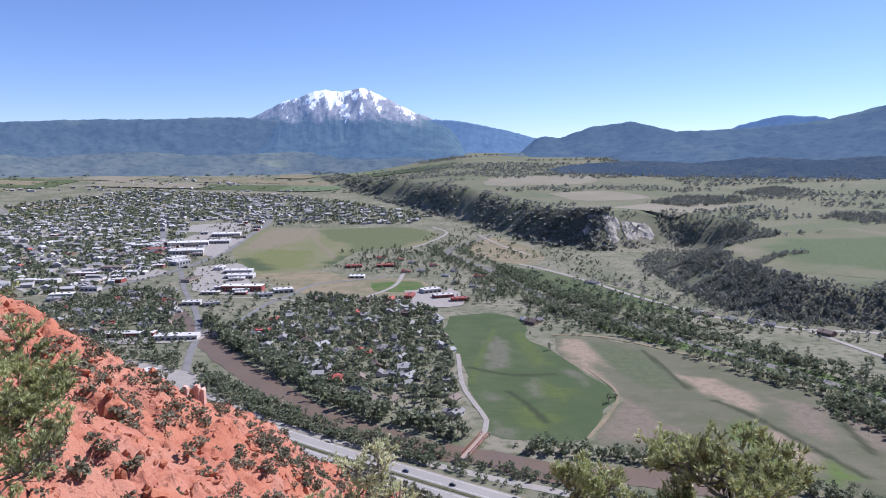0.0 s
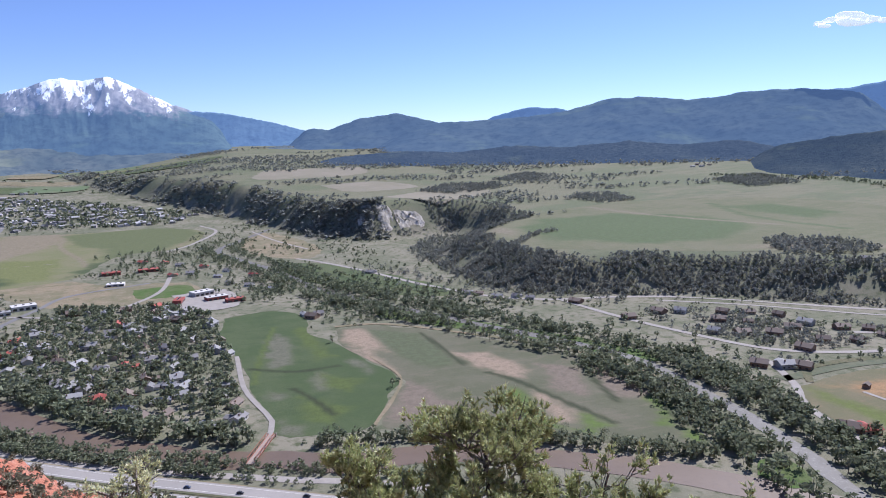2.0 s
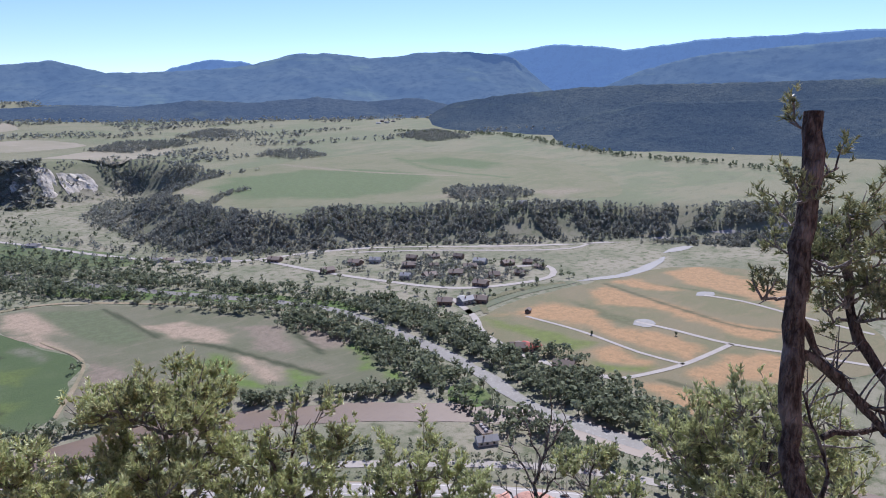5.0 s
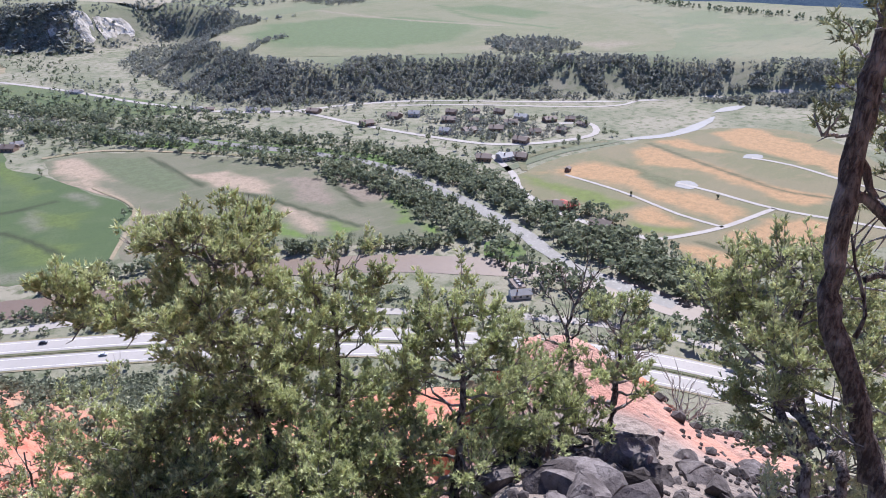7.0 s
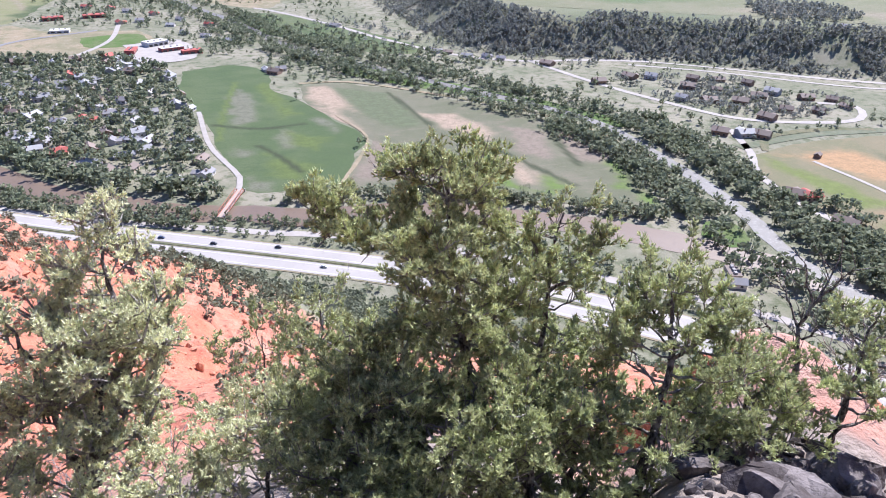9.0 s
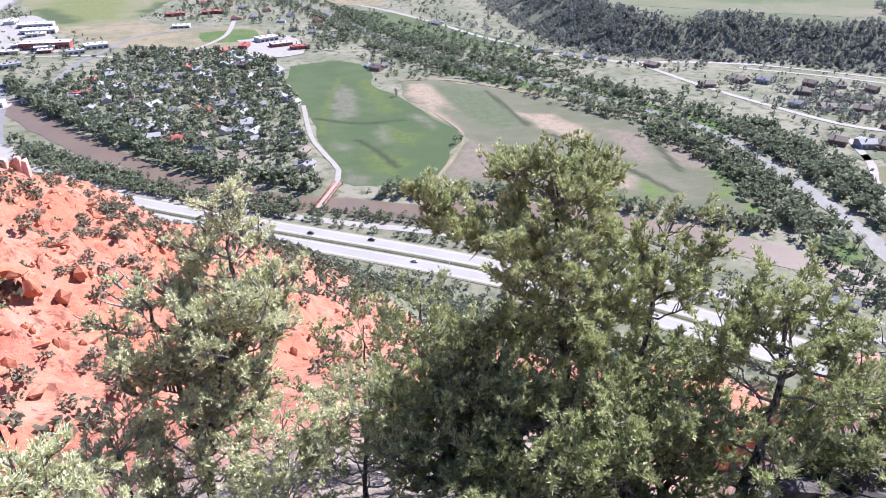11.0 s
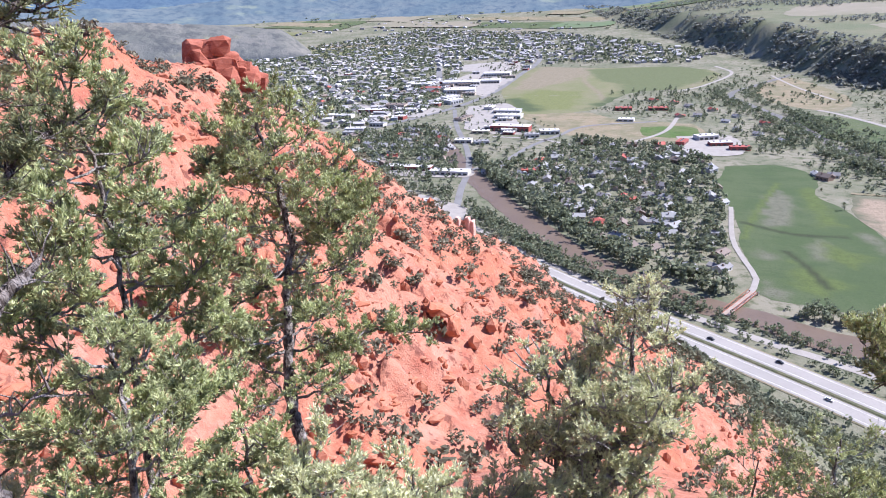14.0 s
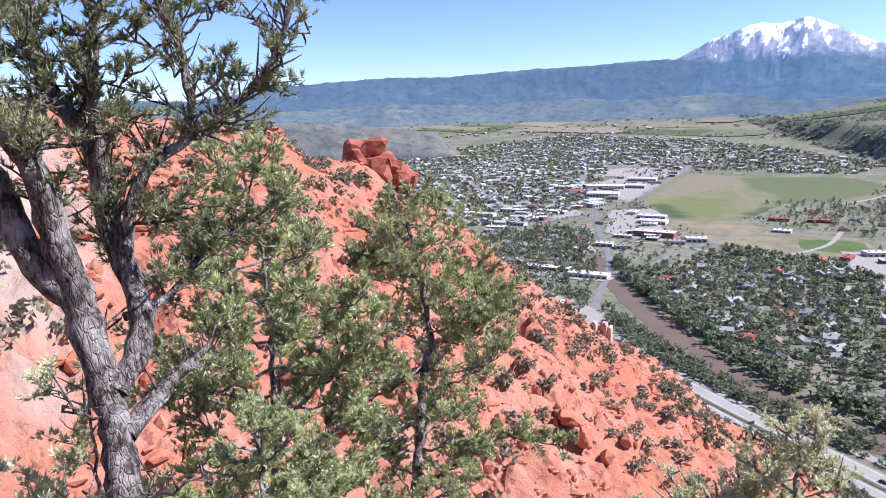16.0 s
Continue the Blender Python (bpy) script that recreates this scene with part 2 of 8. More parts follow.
def ground_parts(x, y):
    x, y = np.asarray(x, float), np.asarray(y, float)
    d = np.hypot(x, y)
    b = np.degrees(np.arctan2(-x, y))
    plain = valley_height(d)
    q, _, side = line_distance(x, y, BLUFF)
    inner = q * -side
    wide = 75 + 60 * vnoise(x / 170 + 3, y / 170, 3)
    m = sstep(0, 1, inner / wide)
    mesa = mesa_height(d, b) + 8 * (vnoise(x / 900, y / 900, 1) - 0.5) * sstep(100, 400, inner)
    mesa = mesa + 17 * np.exp(-((x - 380) ** 2 + (y - 1600) ** 2) / 200.0 ** 2)
    low = np.maximum(plain, plain + (mesa - plain) * m)
    foot = np.interp(b, FOOT_B, FOOT_D)
    bench = sstep(-40, -54, b) * sstep(-150, -110, b)
    hill = np.where(d < 60, np.interp(d, NEAR_D, NEAR_Z) * (1 - bench) + np.interp(d, NEAR_D, ROCK_Z) * bench, np.interp((d - 60) / (foot - 60), FALL_U, FALL_Z))
    hill = hill + sstep(95, 150, np.abs(b)) * np.minimum(d, 300) * 1.05     # the hill goes on behind the viewpoint
    hill += (vnoise(x / 22, y / 22, 4) - 0.5) * 9 * sstep(25, 90, d) * sstep(1.0, 0.75, d / foot)
    mound = np.exp(-((x - 10.5) * 0.55 + (y - 7.3) * 0.83) ** 2 / 6.5 - ((x - 10.5) * 0.83 - (y - 7.3) * 0.55) ** 2 / 2.2)
    hill += 1.7 * mound
    cq, cw, cs = line_distance(x, y, CREST)
    cz = np.interp(cw, np.arange(len(CREST)), [c[2] for c in CREST])
    slope = np.where(cs > 0, 1.3, 0.74)
    ribs = (vnoise(cw * 2.1 + 9, cq / 45, 4, 0.55) - 0.5) * 6.5 * sstep(0, 14, cq)
    ribs = ribs + (vnoise(cw * 13 + 4, cq / 11, 3) - 0.5) * 1.9 * sstep(3, 16, cq)
    ridge = cz - slope * cq + ribs
    strata = ridge / 5.0 + vnoise(x / 30, y / 30, 2) * 1.2
    ridge = ridge + 1.5 * (sstep(0.25, 0.55, strata - np.floor(strata)) - (strata - np.floor(strata)))
    ridge += (vnoise(x / 4.5, y / 4.5, 3) - 0.5) * 0.9 * sstep(1, 6, cq)
    ledge = vnoise(x / 7 + 20, y / 7, 3) * 5
    ridge += 0.8 * (sstep(0.35, 0.5, ledge - np.floor(ledge)) - (ledge - np.floor(ledge))) * sstep(2, 10, cq)
    on_ridge = sstep(-3, 3, ridge - hill)
    high = np.maximum(hill, ridge)
    high += (vnoise(x / 2.2, y / 2.2, 3) - 0.5) * 0.9 * sstep(5, 16, d) * sstep(260, 120, d)
    high += (vnoise(x / 0.8 + 40, y / 0.8, 3) - 0.5) * 0.25 * sstep(2, 4, d) * sstep(60, 30, d)
    z = np.maximum(low, high)
    return z, (high > low), on_ridge, m, d, foot


def ground_z(x, y):
    z = ground_parts(x, y)[0]
    return float(z) if np.ndim(z) == 0 else z


# ---- ground sheet ----
def ground_material():
    m, t, p, out = nodes_of("ground")
    pos = position(t)
    def attr(n):
        a = t.nodes.new("ShaderNodeAttribute")
        a.attribute_name = n
        return a.outputs["Fac"]
    # river plain: meadow, dry grass and bare earth
    n1, n2, n3 = noise_of(t, pos, 0.012, 5), noise_of(t, pos, 0.09, 5), noise_of(t, pos, 0.6, 4)
    plain = mix(t, ramp(t, n1, 0.38, 0.62), (0.145, 0.15, 0.098), (0.225, 0.208, 0.155))
    plain = mix(t, ramp(t, n2, 0.47, 0.66), plain, (0.092, 0.104, 0.058))
    plain = mix(t, ramp(t, n3, 0.5, 0.75, 0, 0.5), plain, (0.26, 0.235, 0.18))
    n5 = noise_of(t, pos, 0.03, 6, 0.7, (0.6, 1.5, 1.0))
    # mesa: pale grass, greener in bands
    n4 = noise_of(t, pos, 0.004, 5, 0.6, (1.0, 2.2, 1.0))
    mesa = mix(t, ramp(t, n4, 0.42, 0.6), (0.172, 0.168, 0.108), (0.132, 0.148, 0.086))
    mesa = mix(t, ramp(t, n1, 0.5, 0.7, 0, 0.6), mesa, (0.20, 0.18, 0.118))
    mesa = mix(t, ramp(t, n5, 0.5, 0.66, 0, 0.6), mesa, (0.118, 0.125, 0.08))
    mesa = mix(t, ramp(t, n3, 0.5, 0.72, 0, 0.35), mesa, (0.105, 0.11, 0.07))
    # red hillside: iron-red soil and sandstone, paler where it crumbles
    r1, r2, r3 = noise_of(t, pos, 0.07, 5), noise_of(t, pos, 0.45, 6, 0.7), noise_of(t, pos, 3.5, 5, 0.7)
    red = mix(t, ramp(t, r1, 0.35, 0.65), (0.41, 0.155, 0.092), (0.435, 0.20, 0.135))
    red = mix(t, ramp(t, r2, 0.45, 0.7, 0, 0.8), red, (0.34, 0.108, 0.07))
    red = mix(t, ramp(t, r3, 0.55, 0.75, 0, 0.6), red, (0.55, 0.34, 0.27))
    r4 = noise_of(t, pos, 0.16, 5, 0.65)
    red = mix(t, ramp(t, r4, 0.52, 0.68, 0, 0.55), red, (0.47, 0.26, 0.195))
    bands = noise_of(t, pos, 1.0, 4, 0.6, (0.06, 0.06, 0.9))
    red = mix(t, ramp(t, bands, 0.55, 0.7, 0, 0.6), red, (0.30, 0.09, 0.062))
    # small dark specks put the shade of pits into the red
    pit_shade = noise_of(t, pos, 0.9, 5, 0.7, (1.0, 1.0, 0.55))
    red = mix(t, ramp(t, pit_shade, 0.55, 0.62, 0, 0.75), red, (0.15, 0.055, 0.042))
    grey = mix(t, ramp(t, r2, 0.4, 0.65), (0.20, 0.165, 0.142), (0.29, 0.245, 0.21))
    grey = mix(t, ramp(t, r3, 0.5, 0.7), grey, (0.10, 0.08, 0.07))
    c = mix(t, attr("mesa"), plain, mesa)
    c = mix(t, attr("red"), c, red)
    c = mix(t, attr("grey"), c, grey)
    c = mix(t, attr("pale"), c, mix(t, ramp(t, r2, 0.35, 0.65), (0.36, 0.25, 0.20), (0.42, 0.325, 0.27)))
    t.links.new(c, p.inputs["Base Color"])
    p.inputs["Roughness"].default_value, p.inputs["Specular IOR Level"].default_value = 0.95, 0.15
    add = t.nodes.new("ShaderNodeMath")
    add.operation = "MULTIPLY_ADD"
    t.links.new(r2, add.inputs[0])
    add.inputs[1].default_value = 2.2
    t.links.new(r3, add.inputs[2])
    more = t.nodes.new("ShaderNodeMath")
    more.operation = "ADD"
    t.links.new(add.outputs[0], more.inputs[0])
    t.links.new(noise_of(t, pos, 1.3, 5, 0.7, (1.0, 1.0, 0.45)), more.inputs[1])
    bump_of(t, p, more.outputs[0], 0.6, 0.28)
    return m


def build_ground():
    fine = np.radians(np.arange(-96, 100.01, 0.34))
    coarse = np.radians(np.arange(106, 258, 6.0))
    ang = np.concatenate([fine, coarse])
    rad = np.concatenate([[0.02], 0.6 * 1.03 ** np.arange(0, 305)])
    rad = np.unique(np.concatenate([rad[rad < 18], np.arange(18, 185, 0.85), rad[(rad > 185) & (rad < 4850)]]))
    a, r = np.meshgrid(ang, rad)
    x, y = -np.sin(a) * r, np.cos(a) * r
    z, high, on_ridge, mesa, d, foot = ground_parts(x, y)
    na, nr = len(ang), len(rad)
    i, j = np.meshgrid(np.arange(nr - 1), np.arange(na), indexing="ij")
    k = (j + 1) % na
    f = np.stack([i * na + j, (i + 1) * na + j, (i + 1) * na + k, i * na + k], -1).reshape(-1, 4)[:, ::-1]
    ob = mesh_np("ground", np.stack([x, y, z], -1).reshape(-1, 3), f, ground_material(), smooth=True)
    jitter = vnoise(x / 14, y / 14, 3)
    red = high * np.maximum(on_ridge * sstep(6, 10, np.degrees(np.arctan2(-x, y))), sstep(0.60, 0.46, d / foot + (jitter - 0.5) * 0.25 + 0.12 * sstep(-30, -60, np.degrees(np.arctan2(-x, y)))))
    kq = line_distance(x, y, [(8.9, 9.7), (10.4, 7.6), (11.7, 5.0)])[0]
    knoll = np.exp(-kq ** 2 / 5.5)
    grey = high * (1 - sstep(0.2, 0.5, knoll)) * sstep(26, 12, d + (jitter - 0.5) * 16) * (1 - 0.9 * on_ridge)
    pale = high * on_ridge * sstep(66, 71, np.degrees(np.arctan2(-x, y)) + jitter * 9) * sstep(197, 203, z + (vnoise(x / 5, y / 5, 3) - 0.5) * 12)
    pale = np.maximum(pale, 0.55 * high * sstep(0.15, 0.5, knoll + (vnoise(x / 1.3, y / 1.3, 3) - 0.5) * 0.5))
    grey = grey * sstep(0.25, 0.6, vnoise(x / 3 + 5, y / 3, 3) + 0.25)
    for n, v in (("red", red), ("grey", grey), ("pale", pale), ("mesa", np.where(high, 0, mesa))):
        at = ob.data.attributes.new(n, "FLOAT", "POINT")
        at.data.foreach_set("value", v.astype(np.float32).ravel())
    return tagged(ob, "river plain, grassy mesa and red sandstone hillside", "ground", kind="structure")


ground = build_ground()


def drape(name, poly, mat, label, category, lift=0.1, cell=60.0, round_=True, kind="structure", rag=0.06, relief=0.0):
    """A sheet with the outline poly, laid on the ground; relief: the depth of its gullies."""
    from mathutils import geometry
    line = np.asarray(poly, float)
    if round_:
        line = smooth_line(np.vstack([line, line[:1]]), max(4.0, cell / 8))[:-1]
        ext = rag * np.sqrt(np.prod(line.max(0) - line.min(0)))
        line = line + np.stack([vnoise(line[:, 0] / 22 + 3, line[:, 1] / 22, 3) - 0.5, vnoise(line[:, 0] / 22 + 40, line[:, 1] / 22, 3) - 0.5], -1) * ext
    lo, hi = line.min(0), line.max(0)
    gx, gy = np.meshgrid(np.arange(lo[0] + cell / 2, hi[0], cell), np.arange(lo[1] + cell / 2, hi[1], cell))
    pts = np.stack([gx.ravel(), gy.ravel()], -1)
    pts = pts[inside(pts[:, 0], pts[:, 1], line)] if len(pts) else pts
    n = len(line)
    res = geometry.delaunay_2d_cdt([Vector(p) for p in np.vstack([line, pts])], [], [list(range(n))], 1, 0.01)
    v = np.array([tuple(p) for p in res[0]])
    f = np.array([t for t in res[2] if len(t) == 3])
    z = ground_z(v[:, 0], v[:, 1]) + lift
    if relief:
        z = z + relief * (vnoise(v[:, 0] / 11 + 9, v[:, 1] / 11, 3) - 0.42)
    ob = mesh_np(name, np.c_[v, z], f, mat)
    return tagged(ob, label, category, kind=kind)


def strip(name, points, width, mat, label, category, lift=0.3, step=14.0, kind="structure", parent=None, offset=0.0, wobble=0.0):
    """A ribbon of that width along plan points, laid on the ground."""
    p = smooth_line(points, step)
    tan = np.gradient(p, axis=0)
    tan /= np.linalg.norm(tan, axis=1)[:, None]
    nor = np.stack([-tan[:, 1], tan[:, 0]], -1)
    w = np.full(len(p), width / 2.0)
    wl = w * (1 + wobble * (vnoise(p[:, 0] / 25, p[:, 1] / 25, 2) - 0.5))
    wr = w * (1 + wobble * (vnoise(p[:, 0] / 25 + 50, p[:, 1] / 25, 2) - 0.5))
    p = p + nor * offset
    cols = np.stack([p + nor * wl[:, None], p, p - nor * wr[:, None]], 1).reshape(-1, 2)
    z = ground_z(cols[:, 0], cols[:, 1]) + lift
    i = np.arange(len(p) - 1)[:, None] * 3
    f = np.concatenate([i + [0, 3, 4, 1], i + [1, 4, 5, 2]])[:, ::-1]
    ob = mesh_np(name, np.c_[cols, z], f, mat, smooth=True)
    if parent:
        ob.parent = parent
        return ob
    return tagged(ob, label, category, kind=kind)

# ---- fields, water and roads ----
M_BANK = field("grassy_bank", (0.125, 0.128, 0.075), (0.15, 0.14, 0.085), (0.10, 0.11, 0.06), (0.19, 0.16, 0.105), 0.03)
M_GREEN = field("hay_meadow", (0.08, 0.108, 0.052), (0.10, 0.122, 0.064), (0.115, 0.135, 0.058), (0.155, 0.152, 0.105), 0.012)
M_OLIVE = field("irrigated_field", (0.205, 0.185, 0.112), (0.15, 0.165, 0.074), (0.19, 0.185, 0.085), (0.225, 0.20, 0.135), 0.004, (0.4, 1.6, 1.0), -20)
M_TAN = field("dry_grass_field", (0.255, 0.21, 0.14), (0.20, 0.18, 0.115), (0.16, 0.155, 0.09), (0.29, 0.25, 0.185), 0.012)
M_LUSH = field("lush_grass", (0.085, 0.135, 0.042), (0.11, 0.14, 0.058), (0.075, 0.115, 0.038), (0.14, 0.15, 0.08), 0.02)
M_DITCH = surf("ditch_weeds", (0.08, 0.095, 0.052), (0.115, 0.12, 0.07), (0.065, 0.078, 0.042), 0.1, 0.5)
M_GRAVEL = surf("gravel_road", (0.31, 0.285, 0.255), (0.27, 0.245, 0.22), (0.36, 0.335, 0.305), 0.1, 0.8, bump=0.2)
M_ROAD = surf("highway_concrete", (0.315, 0.292, 0.268), (0.28, 0.262, 0.24), (0.245, 0.228, 0.205), 0.03, 0.7, rough=0.85, bump=0.1, stretch=(1, 1, 1))
M_ASPH = surf("worn_asphalt", (0.19, 0.185, 0.18), (0.155, 0.15, 0.146), (0.23, 0.222, 0.215), 0.04, 0.5, rough=0.85, bump=0.1)
M_LINE = surf("road_paint", (0.7, 0.68, 0.62), (0.62, 0.6, 0.55), (0.5, 0.48, 0.44), 0.5, 3.0, rough=0.7, bump=0)
M_MUD = surf("muddy_river", (0.135, 0.098, 0.072), (0.15, 0.11, 0.08), (0.115, 0.085, 0.064), 0.03, 0.25, rough=0.5, bump=0.12, bscale=0.35, spec=0.2)
M_GREYWATER = surf("silty_river", (0.125, 0.118, 0.105), (0.15, 0.142, 0.128), (0.26, 0.25, 0.235), 0.04, 0.35, rough=0.6, bump=0.25, bscale=0.4, spec=0.2)
M_POND = surf("pale_pond", (0.135, 0.131, 0.124), (0.155, 0.15, 0.143), (0.115, 0.112, 0.106), 0.03, 0.2, rough=0.6, bump=0.05, spec=0.2)
M_CHALK = surf("pale_cliff", (0.55, 0.50, 0.42), (0.38, 0.34, 0.27), (0.17, 0.16, 0.12), 0.05, 0.14, bump=0.9, bscale=0.10)

def crop_field(name, poly, base, tones, patches, ditches, label, lift=0.1, cell=4.0):
    """A field whose crop, bare and weedy patches run into one another with ragged soft edges; ditches are worn lines across it."""
    from mathutils import geometry
    line = smooth_line(np.vstack([poly, poly[:1]]), 5.0)[:-1]
    line = line + np.stack([vnoise(line[:, 0] / 22 + 3, line[:, 1] / 22, 3) - 0.5, vnoise(line[:, 0] / 22 + 40, line[:, 1] / 22, 3) - 0.5], -1) * 9
    lo, hi = line.min(0), line.max(0)
    gx, gy = np.meshgrid(np.arange(lo[0], hi[0], cell), np.arange(lo[1], hi[1], cell))
    pts = np.stack([gx.ravel(), gy.ravel()], -1)
    pts = pts[inside(pts[:, 0], pts[:, 1], line)]
    res = geometry.delaunay_2d_cdt([Vector(p) for p in np.vstack([line, pts])], [], [list(range(len(line)))], 1, 0.01)
    v = np.array([tuple(p) for p in res[0]])
    f = np.array([t for t in res[2] if len(t) == 3])
    x, y = v[:, 0], v[:, 1]
    m, t, p, out = nodes_of(name)
    pos = position(t)
    a, b, c_, d = noise_of(t, pos, 0.012, 6, 0.65), noise_of(t, pos, 0.05, 6, 0.7, (0.6, 1.5, 1)), noise_of(t, pos, 0.14, 6, 0.72), noise_of(t, pos, 0.6, 5, 0.75)
    c = mix(t, ramp(t, a, 0.42, 0.58), base[0], base[1])
    c = mix(t, ramp(t, b, 0.5, 0.64, 0, 0.6), c, base[2])
    ob = mesh_np(name, np.c_[v, ground_z(x, y) + lift], f, m)
    soft = max(1.0, cell / 5.0)
    ragged = (vnoise(x / (16 * soft) + 9, y / (16 * soft), 4, 0.6) - 0.5) * 22 * soft
    for k, (tone, colour) in enumerate(tones.items()):
        w = np.zeros(len(v))
        for which, shape in patches:
            if which == tone:
                q = line_distance(x, y, list(shape) + [shape[0]])[0] * np.where(inside(x, y, shape), 1, -1)
                w = np.maximum(w, sstep(-6 * soft, 8 * soft, q + ragged))
        for which, path in ditches:
            if which == tone:
                q = line_distance(x, y, smooth_line(path, 8))[0] / soft + ragged * 0.12 / soft
                w = np.maximum(w, sstep(4.6, 1.4, q) * 0.95)
        at = ob.data.attributes.new(tone, "FLOAT", "POINT")
        at.data.foreach_set("value", w.astype(np.float32))
        n = t.nodes.new("ShaderNodeAttribute")
        n.attribute_name = tone
        patchy = mix(t, ramp(t, c_, 0.38, 0.62), colour, tuple(q * 0.82 for q in colour))
        c = mix(t, n.outputs["Fac"], c, patchy)
    c = mix(t, ramp(t, c_, 0.54, 0.7, 0, 0.45), c, base[1])
    c = mix(t, ramp(t, d, 0.48, 0.66, 0, 0.5), c, tuple(q * 0.68 for q in base[0]))
    t.links.new(c, p.inputs["Base Color"])
    p.inputs["Roughness"].default_value, p.inputs["Specular IOR Level"].default_value = 0.95, 0.1
    bump_of(t, p, d, 0.5, 0.8)
    return tagged(ob, label, "field", kind="structure")


SOIL, LUSH, WEED = (0.315, 0.245, 0.18), (0.112, 0.165, 0.045), (0.05, 0.06, 0.034)
crop_field("hay_field", [(8, 887), (66, 904), (102, 856), (99, 774), (118, 727), (140, 639), (153, 591), (134, 543), (108, 490), (73, 485), (37, 497), (35, 531), (24, 599), (19, 700), (1, 799)],
           ((0.068, 0.096, 0.044), (0.084, 0.108, 0.054), (0.06, 0.084, 0.042)), {"pale": (0.15, 0.148, 0.108), "lush": (0.10, 0.13, 0.046), "weed": WEED},
           (("pale", [(60, 787), (72, 768), (74, 714), (62, 664), (46, 658), (44, 699), (50, 747)]), ("pale", [(82, 641), (95, 621), (94, 587), (81, 581), (80, 610)]), ("pale", [(39, 595), (53, 586), (48, 570), (37, 578)]),
            ("pale", [(41, 520), (56, 508), (55, 491), (41, 499)]), ("pale", [(127, 666), (138, 618), (130, 605), (122, 650)]), ("lush", [(93, 807), (111, 677), (92, 665), (81, 780)]),
            ("lush", [(62, 570), (98, 533), (78, 501), (60, 522)]), ("lush", [(86, 629), (122, 597), (105, 565), (89, 588)])),
           (("weed", [(27, 664), (66, 641), (108, 643)]), ("weed", [(59, 593), (72, 562), (83, 521)]), ("lush", [(63, 816), (41, 711), (27, 618)])), "bright green hay meadow by the river")
crop_field("patchy_field", [(131, 781), (189, 770), (262, 696), (325, 617), (354, 552), (362, 496), (344, 431), (319, 366), (288, 374), (250, 404), (207, 440), (150, 462), (115, 485), (140, 545), (156, 584), (144, 637), (124, 712)],
           ((0.138, 0.135, 0.092), (0.115, 0.12, 0.076), (0.168, 0.15, 0.11)), {"dry": (0.205, 0.168, 0.132), "soil": SOIL, "green": (0.112, 0.13, 0.075), "lush": LUSH, "weed": WEED},
           (("soil", [(136, 778), (161, 774), (166, 698), (170, 659), (157, 675), (134, 701), (127, 730)]), ("soil", [(133, 695), (150, 677), (156, 606), (149, 598), (138, 640)]), ("soil", [(223, 642), (260, 630), (272, 580), (263, 537), (245, 557), (230, 610)]),
            ("soil", [(252, 512), (260, 488), (268, 460), (253, 435), (239, 440), (242, 477)]), ("dry", [(158, 576), (176, 541), (171, 517), (138, 528)]), ("dry", [(118, 495), (150, 560), (180, 520), (205, 470), (160, 472)]),
            ("dry", [(336, 560), (359, 552), (359, 510), (342, 452), (336, 463), (310, 471), (319, 523)]), ("dry", [(291, 574), (322, 553), (294, 485), (273, 501)]),
            ("lush", [(237, 531), (248, 518), (238, 463), (240, 436), (251, 429), (267, 453), (278, 423), (257, 413), (234, 424), (221, 460), (217, 493)]), ("lush", [(336, 463), (340, 444), (318, 406), (307, 410), (326, 433)]),
            ("lush", [(321, 398), (330, 385), (318, 372), (312, 384)]), ("green", [(166, 762), (216, 724), (222, 607), (200, 603), (178, 621), (170, 659), (169, 710)])),
           (("weed", [(218, 724), (221, 668), (223, 601)]), ("weed", [(236, 570), (251, 540), (265, 486), (280, 426)]), ("weed", [(334, 566), (319, 523), (307, 464)]), ("weed", [(359, 510), (344, 460), (330, 420)]), ("soil", [(124, 698), (140, 650), (155, 612)])),
           "fallow field with tan and green patches", lift=0.14)
